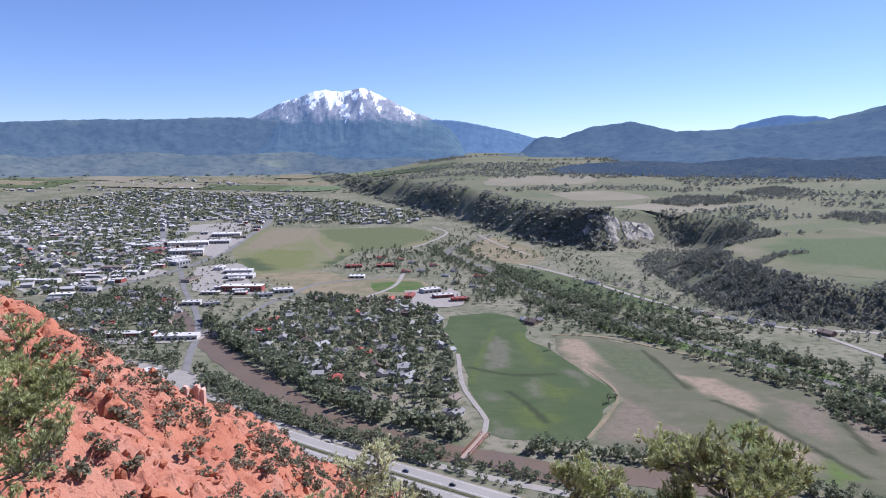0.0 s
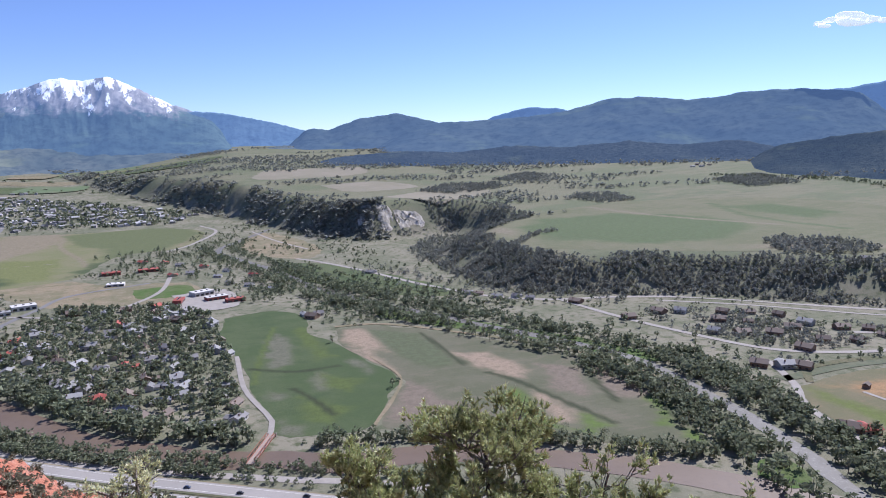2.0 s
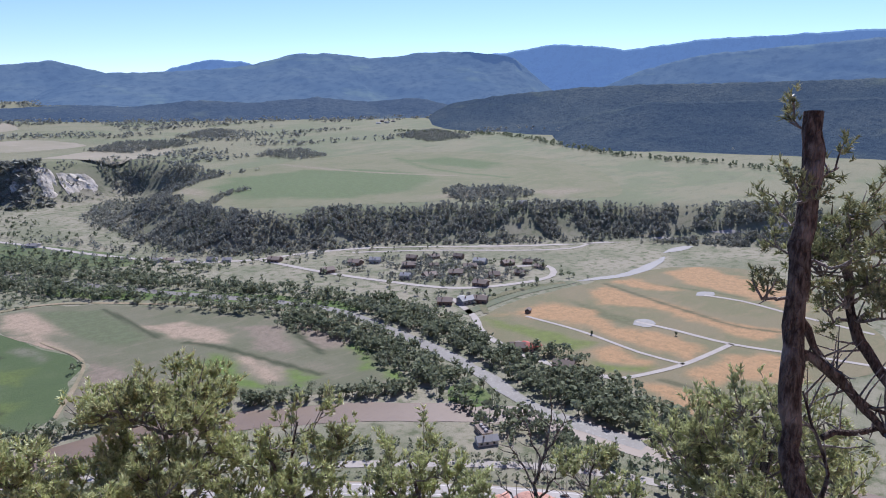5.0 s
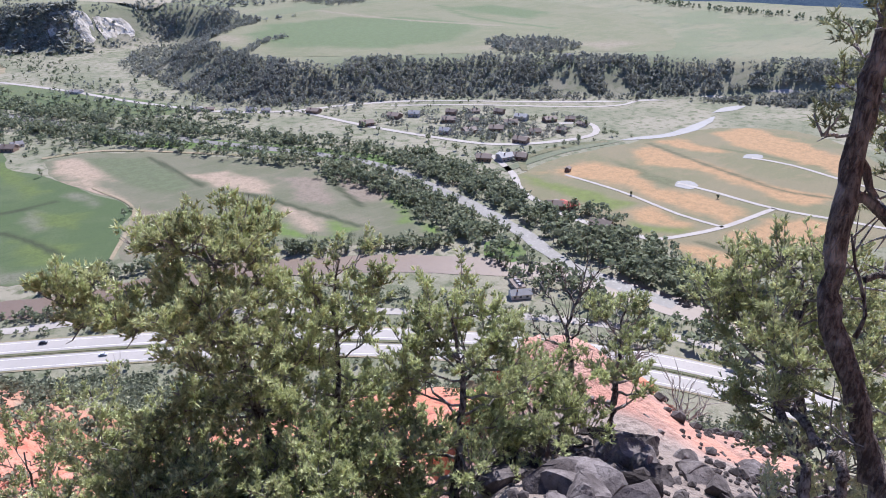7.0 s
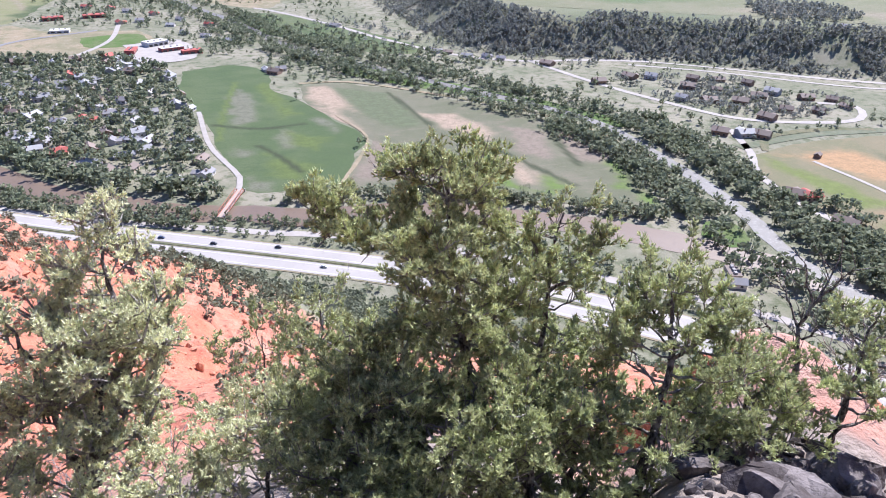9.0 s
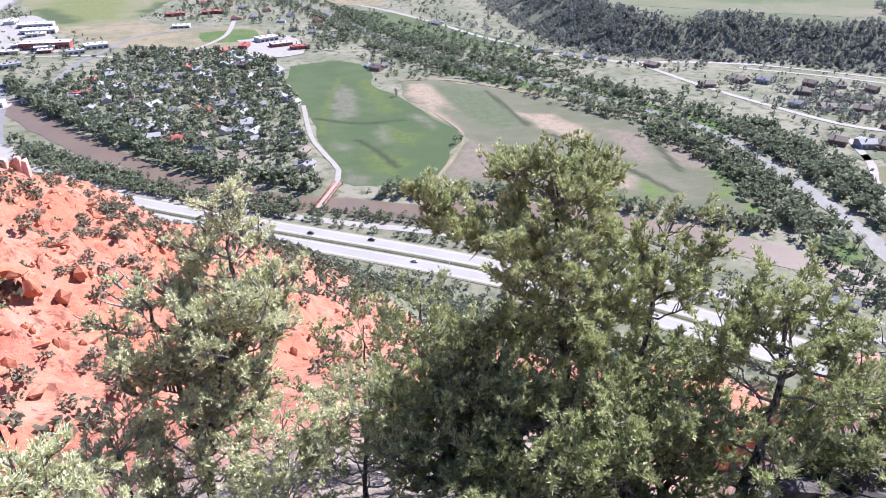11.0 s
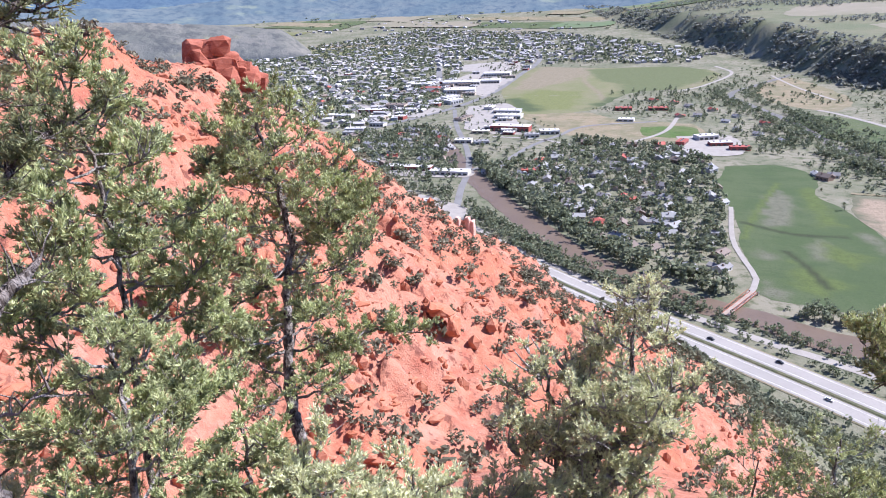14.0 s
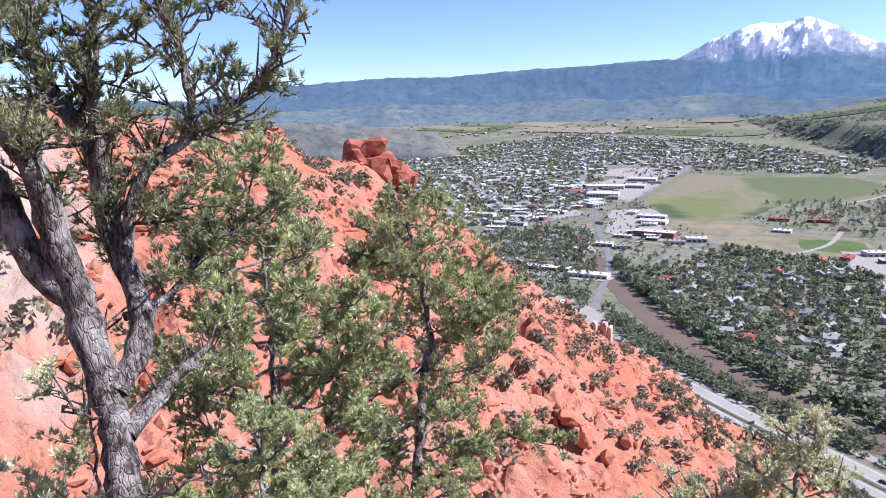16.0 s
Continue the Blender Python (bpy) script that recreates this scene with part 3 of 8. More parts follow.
crop_field("golden_pasture", [(455, 425), (487, 440), (560, 447), (642, 436), (760, 420), (850, 340), (800, 235), (640, 120), (502, 165), (412, 180), (424, 229), (440, 262), (420, 300), (435, 365)],
           ((0.175, 0.155, 0.098), (0.15, 0.145, 0.085), (0.20, 0.165, 0.105)), {"green": (0.125, 0.13, 0.075), "gold": (0.335, 0.215, 0.118), "lush": (0.135, 0.165, 0.055), "weed": (0.10, 0.10, 0.06)},
           (("gold", [(493, 427), (570, 420), (569, 371), (546, 326), (562, 290), (551, 241), (515, 234), (513, 258), (512, 310), (523, 346), (511, 393)]), ("gold", [(624, 413), (662, 415), (648, 354), (648, 318), (630, 256), (642, 212), (620, 203), (592, 221), (611, 272), (619, 329), (595, 377)]),
            ("gold", [(679, 418), (712, 409), (708, 343), (697, 345), (676, 387)]), ("gold", [(765, 403), (826, 382), (809, 319), (773, 243), (701, 215), (724, 255), (734, 306), (738, 352)]), ("gold", [(485, 228), (548, 220), (574, 202), (580, 174), (527, 154), (517, 178), (502, 198), (474, 206)]),
            ("gold", [(442, 241), (457, 228), (451, 189), (416, 185), (422, 213)]), ("gold", [(466, 308), (498, 301), (490, 259), (474, 255), (460, 285)]), ("lush", [(474, 430), (477, 396), (493, 348), (492, 316), (464, 319), (463, 373), (463, 408)]),
            ("lush", [(456, 297), (454, 281), (478, 252), (461, 253), (442, 282)]), ("green", [(588, 412), (579, 362), (577, 325), (556, 318), (551, 347), (568, 385)])),
           (("weed", [(668, 419), (648, 347), (634, 290), (625, 248), (639, 208)]), ("weed", [(459, 235), (461, 210), (459, 189)]), ("green", [(690, 415), (715, 340), (730, 250)])), "golden dry pasture across the river", lift=0.13)
crop_field("irrigated_field", [(-458, 1467), (-500, 1650), (-498, 1911), (-400, 1925), (-293, 1920), (-136, 1948), (-21, 1840), (-59, 1603), (-182, 1513), (-230, 1281), (-341, 1218), (-395, 1315)],
           ((0.19, 0.182, 0.105), (0.165, 0.172, 0.088), (0.205, 0.188, 0.12)), {"tan": (0.235, 0.20, 0.142), "green": (0.125, 0.145, 0.072), "lush": (0.165, 0.18, 0.075), "dark": (0.075, 0.10, 0.05)},
           (("green", [(-351, 1886), (-73, 1993), (-21, 1817), (-106, 1514), (-213, 1469), (-223, 1635), (-287, 1692)]), ("tan", [(-495, 1962), (-341, 1916), (-327, 1752), (-402, 1533), (-453, 1533)]),
            ("dark", [(-242, 1290), (-222, 1443), (-168, 1505), (-149, 1443), (-193, 1325)]), ("dark", [(-430, 1400), (-400, 1330), (-345, 1240), (-300, 1260), (-360, 1350), (-400, 1420)]), ("lush", [(-426, 1401), (-389, 1533), (-286, 1533), (-263, 1290), (-346, 1237)])),
           (("tan", [(-341, 1916), (-320, 1700), (-250, 1500), (-225, 1400)]), ("tan", [(-120, 1955), (-45, 1830), (-70, 1620)])), "large olive-green irrigated field beside the town", cell=9.0)
drape("dry_field", [(-351, 1210), (-234, 1249), (-164, 1189), (-43, 1161), (-21, 1038), (-123, 1017), (-213, 1038), (-275, 1108)], M_TAN, "dry tan playing fields beside the school", "field", lift=0.12)
drape("sports_field", [(-120, 1130), (-45, 1140), (-35, 1062), (-105, 1055)], M_LUSH, "mown green sports field", "field", lift=0.2)
drape("willow_meadow", [(215, 860), (290, 760), (360, 660), (400, 590), (420, 540), (380, 560), (330, 650), (250, 740), (190, 830)], M_LUSH, "lush green meadow between two lines of trees", "field", lift=0.13)
drape("upper_meadow", [(130, 1290), (200, 1240), (280, 1090), (330, 950), (290, 900), (190, 1000), (110, 1150)], M_GREEN, "green river meadow under the bluff", "field", lift=0.13)
drape("valley_pasture", [(95, 1760), (150, 1720), (215, 1500), (180, 1330), (90, 1400), (60, 1560)], M_TAN, "pale pasture under the bluff", "field", lift=0.13)
for pts, w, mat, label in (
        ([(144, 660), (156, 590), (140, 545), (108, 488)], 3.0, M_TAN, "dirt track between the fields"),
        ([(131, 790), (189, 780), (265, 704), (330, 625), (362, 556), (372, 500)], 6.0, M_TAN, "dirt track round the fallow field"),
        ([(487, 440), (520, 470), (590, 470), (640, 455)], 8.0, M_BANK, "grassy bank along the pasture"),
):
    strip("field_track", pts, w, mat, label, "track", lift=0.46, wobble=1.3)

strip("muddy_river", [(-420, 1010), (-330, 850), (-255, 735), (-198, 657), (-150, 596), (-110, 547), (-68, 509), (-27, 483), (6, 465), (34, 455), (75, 434), (130, 428), (187, 405), (225, 379), (268, 347), (294, 320), (315, 298), (340, 265), (352, 215), (365, 150), (385, 80), (400, 0)], 27, M_MUD, "brown muddy river", "river", lift=0.22, wobble=0.5)
strip("silty_river", [(150, 1830), (60, 1640), (10, 1500), (60, 1330), (110, 1180), (150, 1010), (215, 880), (290, 740), (350, 640), (384, 560), (387, 480), (381, 400), (371, 340), (357, 295), (352, 250), (358, 190)], 13, M_GREYWATER, "pale grey silty side river", "river", lift=0.26, wobble=0.9)
drape("gravel_bar", [(318, 322), (335, 338), (352, 330), (345, 305), (325, 300)], M_LUSH, "grassy island where the rivers meet", "island", lift=0.36, cell=20)
drape("pond", [(655, 450), (690, 440), (730, 430), (790, 434), (845, 440), (815, 426), (760, 416), (711, 420), (665, 440)], M_POND, "long pale pond in the pasture", "pond", lift=0.36)
drape("pond", [(560, 318), (575, 324), (585, 316), (578, 304), (563, 304)], M_POND, "small pale pond at the end of a lane", "pond", lift=0.365, cell=20)
drape("pond", [(695, 322), (712, 326), (722, 314), (705, 308)], M_POND, "small pale pond at the end of a lane", "pond", lift=0.365, cell=20)
drape("pond", [(862, 452), (905, 458), (945, 446), (900, 440)], M_POND, "pale pond beside the county road", "pond", lift=0.36)

HWY = [(-330, 640), (-210, 552), (-90, 468), (-42, 438), (3, 410), (56, 377), (97, 350), (150, 312), (205, 262), (252, 210), (290, 155), (318, 90), (338, 10), (350, -90)]


def highway():
    road = thing("highway", (0, 0, 0), "pale concrete divided highway with a grassy median", "highway", kind="structure")
    strip("shoulder", HWY, 33, M_TAN, "", "", lift=0.3, parent=road)
    for side in (-1, 1):
        strip("carriageway", HWY, 13.0, M_ROAD, "", "", lift=0.4, parent=road, offset=side * 8.6)
        for o in (-4.4, 4.4):
            strip("edge_line", HWY, 0.3, M_LINE, "", "", lift=0.44, parent=road, offset=side * 8.6 + o)
    strip("median", HWY, 3.6, M_BANK, "", "", lift=0.42, parent=road)
    strip("median_barrier", HWY, 0.7, M_DITCH, "", "", lift=1.1, parent=road)
    return road


highway()
ROADS = [(HWY, 34.0)]
strip("frontage_road", [(-330, 690), (-230, 600), (-118, 511), (-40, 463), (11, 437), (41, 421), (83, 402), (140, 366), (210, 306), (262, 256), (300, 212), (328, 160), (340, 100)], 7.5, M_GRAVEL, "pale gravel frontage road along the highway", "road", lift=0.18)
for pts, w, mat, label in (
        ([(-215, 560), (-236, 599), (-270, 706), (-294, 799), (-341, 921), (-418, 1084), (-485, 1249)], 8, M_ASPH, "paved road from the highway into town"),
        ([(-30, 1960), (10, 1830), (-40, 1640), (-90, 1540)], 8, M_GRAVEL, "pale farm road round the big field"),
        ([(-330, 1010), (-250, 1000), (-180, 960)], 7, M_GRAVEL, "pale lane behind the shops"),
        ([(-860, 640), (-640, 850), (-571, 921), (-554, 1038), (-520, 1161), (-492, 1290), (-483, 1508), (-505, 1800), (-514, 1972), (-560, 2200), (-760, 2750)], 14, M_ASPH, "wide paved main road through the town"),
        ([(-492, 1281), (-590, 1480), (-691, 1680), (-900, 2200)], 16, M_ASPH, "wide paved street through the town"),
        ([(16, 712), (18, 614), (27, 563), (35, 525), (29, 492), (24, 478)], 4.5, M_GRAVEL, "pale gravel lane to the river bridge"),
        ([(-290, 800), (-264, 856), (-253, 957), (-231, 1038), (-205, 1120), (-100, 1180)], 8, M_ASPH, "paved street by the school"),
        ([(150, 1330), (183, 1281), (247, 1142), (294, 1012), (360, 880), (432, 820), (516, 800), (593, 768), (656, 720), (769, 616), (899, 528), (983, 452), (1080, 350)], 9, M_GRAVEL, "pale county road under the bluff"),
        ([(445, 808), (466, 699), (491, 617), (530, 530), (597, 491), (655, 485), (690, 520), (660, 545)], 8, M_GRAVEL, "pale gravel road round the houses"),
        ([(560, 760), (650, 690), (740, 600), (800, 560), (850, 560)], 6, M_GRAVEL, "pale loop road in the meadow"),
        ([(470, 455), (560, 462), (650, 450)], 12, M_DITCH, "earth bank along the pasture"),
        ([(500, 500), (470, 440), (440, 400), (425, 340), (428, 290), (438, 258)], 7, M_GRAVEL, "gravel ranch drive by the river trees"),
        ([(570, 321), (573, 287), (574, 230), (592, 173), (610, 110)], 5, M_GRAVEL, "white gravel lane through the pasture"),
        ([(574, 230), (501, 237), (456, 250), (438, 258)], 5, M_GRAVEL, "white gravel lane through the pasture"),
        ([(508, 406), (509, 341), (499, 276), (501, 237)], 4, M_GRAVEL, "white gravel lane through the pasture"),
        ([(703, 316), (710, 278), (698, 213), (690, 150)], 5, M_GRAVEL, "white gravel lane through the pasture"),
        ([(95, 1790), (140, 1600), (190, 1450)], 6, M_GRAVEL, "track under the bluff"),
        ([(-120, 1000), (-80, 1100), (-70, 1250)], 7, M_GRAVEL, "gravel street by the ranch yard"),
        ([(-1000, 3300), (-760, 2700), (-640, 2400)], 16, M_ASPH, "far valley road"),
):
    strip("road", pts, w, mat, label, "road", lift=0.4)
    ROADS.append((pts, w + 2))
# paved yards of the commercial quarter
for poly in ([(-470, 1290), (-400, 1330), (-330, 1150), (-280, 1040), (-370, 1040), (-420, 1130)], [(-480, 1420), (-620, 1560), (-640, 1800), (-520, 1780), (-490, 1560)],
             [(-60, 1060), (10, 1080), (30, 960), (-40, 950)], [(-520, 1150), (-700, 1190), (-720, 1280), (-520, 1260)], [(-400, 790), (-300, 800), (-290, 760), (-420, 750)],
             [(-330, 690), (-240, 640), (-225, 585), (-300, 620)], [(-720, 1830), (-724, 1962), (-584, 2043), (-530, 1830)], [(-1262, 2043), (-1206, 2332), (-968, 1962), (-1020, 1692)]):
    drape("paved_yard", poly, M_GRAVEL, "pale paved yards and parking between the shops", "paved yard", lift=0.6, cell=40)
# mesa pastures
M_MESA_GREEN = surf("mesa_green", (0.10, 0.145, 0.068), (0.128, 0.152, 0.082), (0.16, 0.16, 0.10), 0.006, 0.03, bump=0.1, stretch=(0.6, 1.8, 1))
M_MESA_TAN = surf("mesa_tan", (0.225, 0.198, 0.145), (0.195, 0.178, 0.12), (0.26, 0.23, 0.175), 0.006, 0.03, bump=0.1)
crop_field("mesa_pasture", [(470, 1010), (500, 1190), (640, 1350), (860, 1420), (1150, 1380), (1330, 1180), (1300, 880), (1060, 640), (930, 700), (800, 800), (640, 900)],
           ((0.168, 0.166, 0.106), (0.145, 0.152, 0.09), (0.19, 0.178, 0.118)), {"green": (0.112, 0.146, 0.074), "tan": (0.235, 0.205, 0.15)},
           (("green", [(560, 1210), (660, 1300), (830, 1290), (980, 1160), (950, 990), (800, 910), (640, 970), (560, 1060)]), ("green", [(1080, 1250), (1200, 1220), (1220, 1050), (1120, 1020)]), ("tan", [(790, 850), (900, 850), (890, 770), (830, 790)]), ("tan", [(930, 770), (1010, 780), (1060, 690), (960, 710)]), ("tan", [(490, 1200), (540, 1250), (560, 1190), (510, 1110)])),
           (("tan", [(840, 1400), (900, 1200), (1000, 1000)]), ("green", [(1100, 1300), (1040, 1100), (1060, 900)])), "green and tan pasture on the mesa", lift=0.3, cell=13.0)
for poly, mat, label in (
        ([(420, 1750), (620, 1900), (760, 1800), (560, 1640)], M_MESA_TAN, "tan pasture on the mesa"),
        ([(330, 2150), (520, 2200), (600, 2000), (400, 1960)], M_MESA_TAN, "tan pasture on the mesa"),
        ([(200, 2700), (560, 2750), (520, 2450), (160, 2400)], M_MESA_TAN, "tan pasture on the mesa"),
):
    drape("mesa_pasture", poly, mat, label, "pasture", lift=0.3)


def far_pastures():
    """Pale and green fields up the valley, beyond the town."""
    rng = np.random.RandomState(47)
    for k in range(34):
        b, d = rng.uniform(2, 52), rng.uniform(2350, 3750)
        if b < 24 and d < 2950:
            continue
        x, y, _ = polar(b, 0, d)
        w, h = rng.uniform(90, 260), rng.uniform(60, 170)
        poly = [(x + sx * w * rng.uniform(0.7, 1.1) + sy * 20, y + sy * h * rng.uniform(0.7, 1.1)) for sx, sy in ((-1, -1), (0, -1.1), (1, -1), (1.1, 0), (1, 1), (0, 0.9), (-1, 1), (-1.1, 0.1))]
        drape("far_pasture", poly, (M_OLIVE, M_TAN, M_GREEN, M_MESA_TAN, M_MESA_GREEN)[rng.randint(5)], "far pasture up the valley", "pasture", lift=0.3 + 0.12 * k, cell=120, rag=0.1)


far_pastures()
for pts in ([(-560, 1120), (-760, 1330), (-1000, 1600), (-1300, 1950)], [(-640, 1040), (-860, 1250), (-1150, 1560)], [(-520, 1420), (-760, 1480), (-1000, 1500)], [(-690, 1680), (-1000, 1760), (-1300, 1760)], [(-800, 2050), (-400, 2120), (-100, 2150)], [(-1000, 2400), (-500, 2400), (-250, 2420)], [(-640, 2000), (-600, 2600)]):
    strip("street", pts, 9, M_GRAVEL, "pale street of the town", "street", lift=0.5)
    ROADS.append((pts, 14))

# ---- distant mountains ----
def mountain_material(name, low, high, rock=None, snow=None, glow=0.0, grain=0.02):
    m, t, p, out = nodes_of(name)
    pos = position(t)
    a, b = noise_of(t, pos, 0.003, 6, 0.6, (1.0, 1.0, 2.5)), noise_of(t, pos, grain, 6, 0.7)
    c = mix(t, ramp(t, a, 0.35, 0.65), low, high)
    c = mix(t, ramp(t, b, 0.44, 0.64, 0, 0.7), c, tuple(v * 0.45 for v in low))
    if grain > 0.03:
        c = mix(t, ramp(t, noise_of(t, pos, grain * 3.5, 4, 0.7), 0.5, 0.62, 0, 0.6), c, tuple(v * 0.5 for v in low))
    # aspen stands and clearings
    c = mix(t, ramp(t, noise_of(t, pos, 0.0035, 5, 0.6, (1.0, 1.0, 3.5)), 0.56, 0.7, 0, 0.55), c, (high[0] * 1.6, high[1] * 1.6, high[2] * 1.1))
    if rock:
        sep = t.nodes.new("ShaderNodeSeparateXYZ")
        t.links.new(pos, sep.inputs[0])
        add = t.nodes.new("ShaderNodeMath")
        add.operation = "MULTIPLY_ADD"
        t.links.new(noise_of(t, pos, 0.010, 6, 0.7), add.inputs[0])
        add.inputs[1].default_value = 260.0
        t.links.new(sep.outputs["Z"], add.inputs[2])
        shade = mix(t, ramp(t, noise_of(t, pos, 0.02, 6, 0.7, (1.0, 0.4, 0.3)), 0.4, 0.6), tuple(v * 0.62 for v in rock), rock)
        c = mix(t, ramp(t, add.outputs[0], 545, 610), c, shade)
        n = noise_of(t, pos, 0.011, 7, 0.72, (1.0, 0.35, 0.10))
        add2 = t.nodes.new("ShaderNodeMath")
        add2.operation = "MULTIPLY_ADD"
        t.links.new(n, add2.inputs[0])
        add2.inputs[1].default_value = 1150.0
        t.links.new(sep.outputs["Z"], add2.inputs[2])
        c = mix(t, ramp(t, add2.outputs[0], 1120, 1160), c, snow)
    t.links.new(c, p.inputs["Base Color"])
    p.inputs["Roughness"].default_value, p.inputs["Specular IOR Level"].default_value = 1.0, 0.0
    # haze put into the slopes: a blue emission stands for the air in front
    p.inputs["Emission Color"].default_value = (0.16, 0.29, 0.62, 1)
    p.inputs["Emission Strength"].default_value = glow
    bump_of(t, p, b, 1.0, 5.0 if glow > 0.2 else 9.0)
    return m


def mountain(name, skyline, near, far, foot_elev, mat, label, category, rough=1.0, step=0.2, rows=36, seed=0, face=1.7, ease=2.5, spur=0.0):
    """A range whose crest runs along bearings and heights as seen from the valley rim; slopes fall from the crest (far) to the foot (near)."""
    b = np.arange(skyline[-1][0], skyline[0][0] + 1e-6, step)
    e = np.interp(b, [s[0] for s in skyline][::-1], [s[1] for s in skyline][::-1])
    e = e + (vnoise(b * 2.2 + seed, b * 0 + 3, 4, 0.6) - 0.5) * 0.16
    u = np.linspace(0, 1.25, rows)
    bb, uu = np.meshgrid(np.radians(b), u)
    crest = EYE + far * np.tan(np.radians(e))[None]
    base = ground_z(-np.sin(np.radians(b)) * near, np.cos(np.radians(b)) * near)[None] - 4
    edge = sstep(0, ease, np.minimum(b - b[0], b[-1] - b))[None]
    crest = base - 15 + (crest - base + 15) * edge
    d = near + (far - near) * uu
    x, y = -np.sin(bb) * d, np.cos(bb) * d
    rise = np.where(uu <= 1, uu ** face, 1 - 2.2 * (uu - 1))
    z = base + (crest - base) * rise
    span = np.maximum(crest - base, 10)
    warp = vnoise(x / 420 + seed, y / 420, 3) * 1.2
    mid = np.sin(np.clip(uu, 0, 1) * np.pi)
    gully = 1 - np.abs(vnoise(x / 420 + seed + warp, y / 700 + warp, 5, 0.5) - 0.5) * 4
    z += gully * span * 0.13 * rough * mid
    # spurs that run down from the crest
    ribs = 1 - np.abs(vnoise(np.degrees(bb) * 0.38 + warp * 1.1 + uu * 0.8 + seed, uu * 0.8 + seed, 5, 0.5) - 0.5) * 4
    z += ribs * span * spur * mid ** 0.7 * sstep(0.3, 0.75, uu)
    z += (vnoise(x / 40 + seed, y / 40, 4) - 0.5) * np.minimum(span, 200) * 0.035 * np.clip(uu * 4, 0, 1)
    n = len(b)
    i, j = np.meshgrid(np.arange(rows - 1), np.arange(n - 1), indexing="ij")
    f = np.stack([i * n + j, i * n + j + 1, (i + 1) * n + j + 1, (i + 1) * n + j], -1).reshape(-1, 4)
    ob = mesh_np(name, np.stack([x, y, z], -1).reshape(-1, 3), f[:, ::-1], mat, smooth=True)
    return tagged(ob, label, category, kind="structure")


# haze thickens with distance: bluer base tones and a stronger glow
FAR_HAZED = mountain_material("hazed_far_range", (0.05, 0.08, 0.10), (0.062, 0.094, 0.11), glow=0.46)
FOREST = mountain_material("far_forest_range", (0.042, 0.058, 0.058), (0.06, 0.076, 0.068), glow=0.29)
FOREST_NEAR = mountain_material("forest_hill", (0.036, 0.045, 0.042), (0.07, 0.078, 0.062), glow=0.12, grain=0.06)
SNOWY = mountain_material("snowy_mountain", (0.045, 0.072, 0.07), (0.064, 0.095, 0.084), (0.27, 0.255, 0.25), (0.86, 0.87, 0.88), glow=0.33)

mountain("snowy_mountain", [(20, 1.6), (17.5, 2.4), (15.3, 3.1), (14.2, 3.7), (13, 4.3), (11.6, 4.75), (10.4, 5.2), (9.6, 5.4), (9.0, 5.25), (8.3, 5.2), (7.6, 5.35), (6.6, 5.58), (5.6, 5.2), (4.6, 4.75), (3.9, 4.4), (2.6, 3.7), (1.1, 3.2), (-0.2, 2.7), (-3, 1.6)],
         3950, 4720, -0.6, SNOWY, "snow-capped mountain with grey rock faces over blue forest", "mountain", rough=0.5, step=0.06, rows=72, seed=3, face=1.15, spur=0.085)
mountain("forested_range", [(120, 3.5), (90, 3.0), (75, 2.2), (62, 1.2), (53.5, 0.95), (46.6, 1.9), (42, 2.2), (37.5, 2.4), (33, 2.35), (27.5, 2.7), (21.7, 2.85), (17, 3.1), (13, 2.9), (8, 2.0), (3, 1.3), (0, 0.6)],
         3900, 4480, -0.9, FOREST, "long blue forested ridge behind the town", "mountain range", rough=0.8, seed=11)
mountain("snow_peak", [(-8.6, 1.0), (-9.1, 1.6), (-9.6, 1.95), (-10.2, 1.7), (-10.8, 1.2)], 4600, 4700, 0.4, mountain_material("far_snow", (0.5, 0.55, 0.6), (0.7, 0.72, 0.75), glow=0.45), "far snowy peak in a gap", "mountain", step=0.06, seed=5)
mountain("blue_ridge", [(6, 2.2), (3.5, 2.9), (1.5, 3.05), (-0.7, 2.95), (-2, 2.8), (-3.1, 2.6), (-5.4, 2.1), (-7.7, 1.5), (-10, 1.0), (-14, 0.6)], 4300, 4650, 0.0, FAR_HAZED, "blue rocky ridge beside the mountain", "mountain range", seed=21, step=0.08)
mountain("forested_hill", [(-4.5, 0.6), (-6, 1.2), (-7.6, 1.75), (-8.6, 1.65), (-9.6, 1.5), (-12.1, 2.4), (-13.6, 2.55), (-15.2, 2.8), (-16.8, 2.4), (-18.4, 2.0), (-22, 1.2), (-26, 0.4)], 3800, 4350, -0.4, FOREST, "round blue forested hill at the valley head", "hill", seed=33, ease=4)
mountain("blue_ridge", [(-20, 1.0), (-23, 2.3), (-24.6, 2.75), (-25.8, 3.02), (-28.7, 2.85), (-31, 2.2), (-33, 1.4)], 4400, 4650, 0.5, FAR_HAZED, "flat-topped far blue ridge", "mountain range", seed=41)
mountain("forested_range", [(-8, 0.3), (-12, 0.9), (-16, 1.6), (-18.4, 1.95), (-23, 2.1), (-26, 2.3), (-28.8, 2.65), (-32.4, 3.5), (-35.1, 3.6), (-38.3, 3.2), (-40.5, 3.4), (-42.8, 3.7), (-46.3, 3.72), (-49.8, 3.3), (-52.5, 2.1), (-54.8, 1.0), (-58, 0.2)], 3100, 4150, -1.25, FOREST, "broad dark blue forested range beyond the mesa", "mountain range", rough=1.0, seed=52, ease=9)
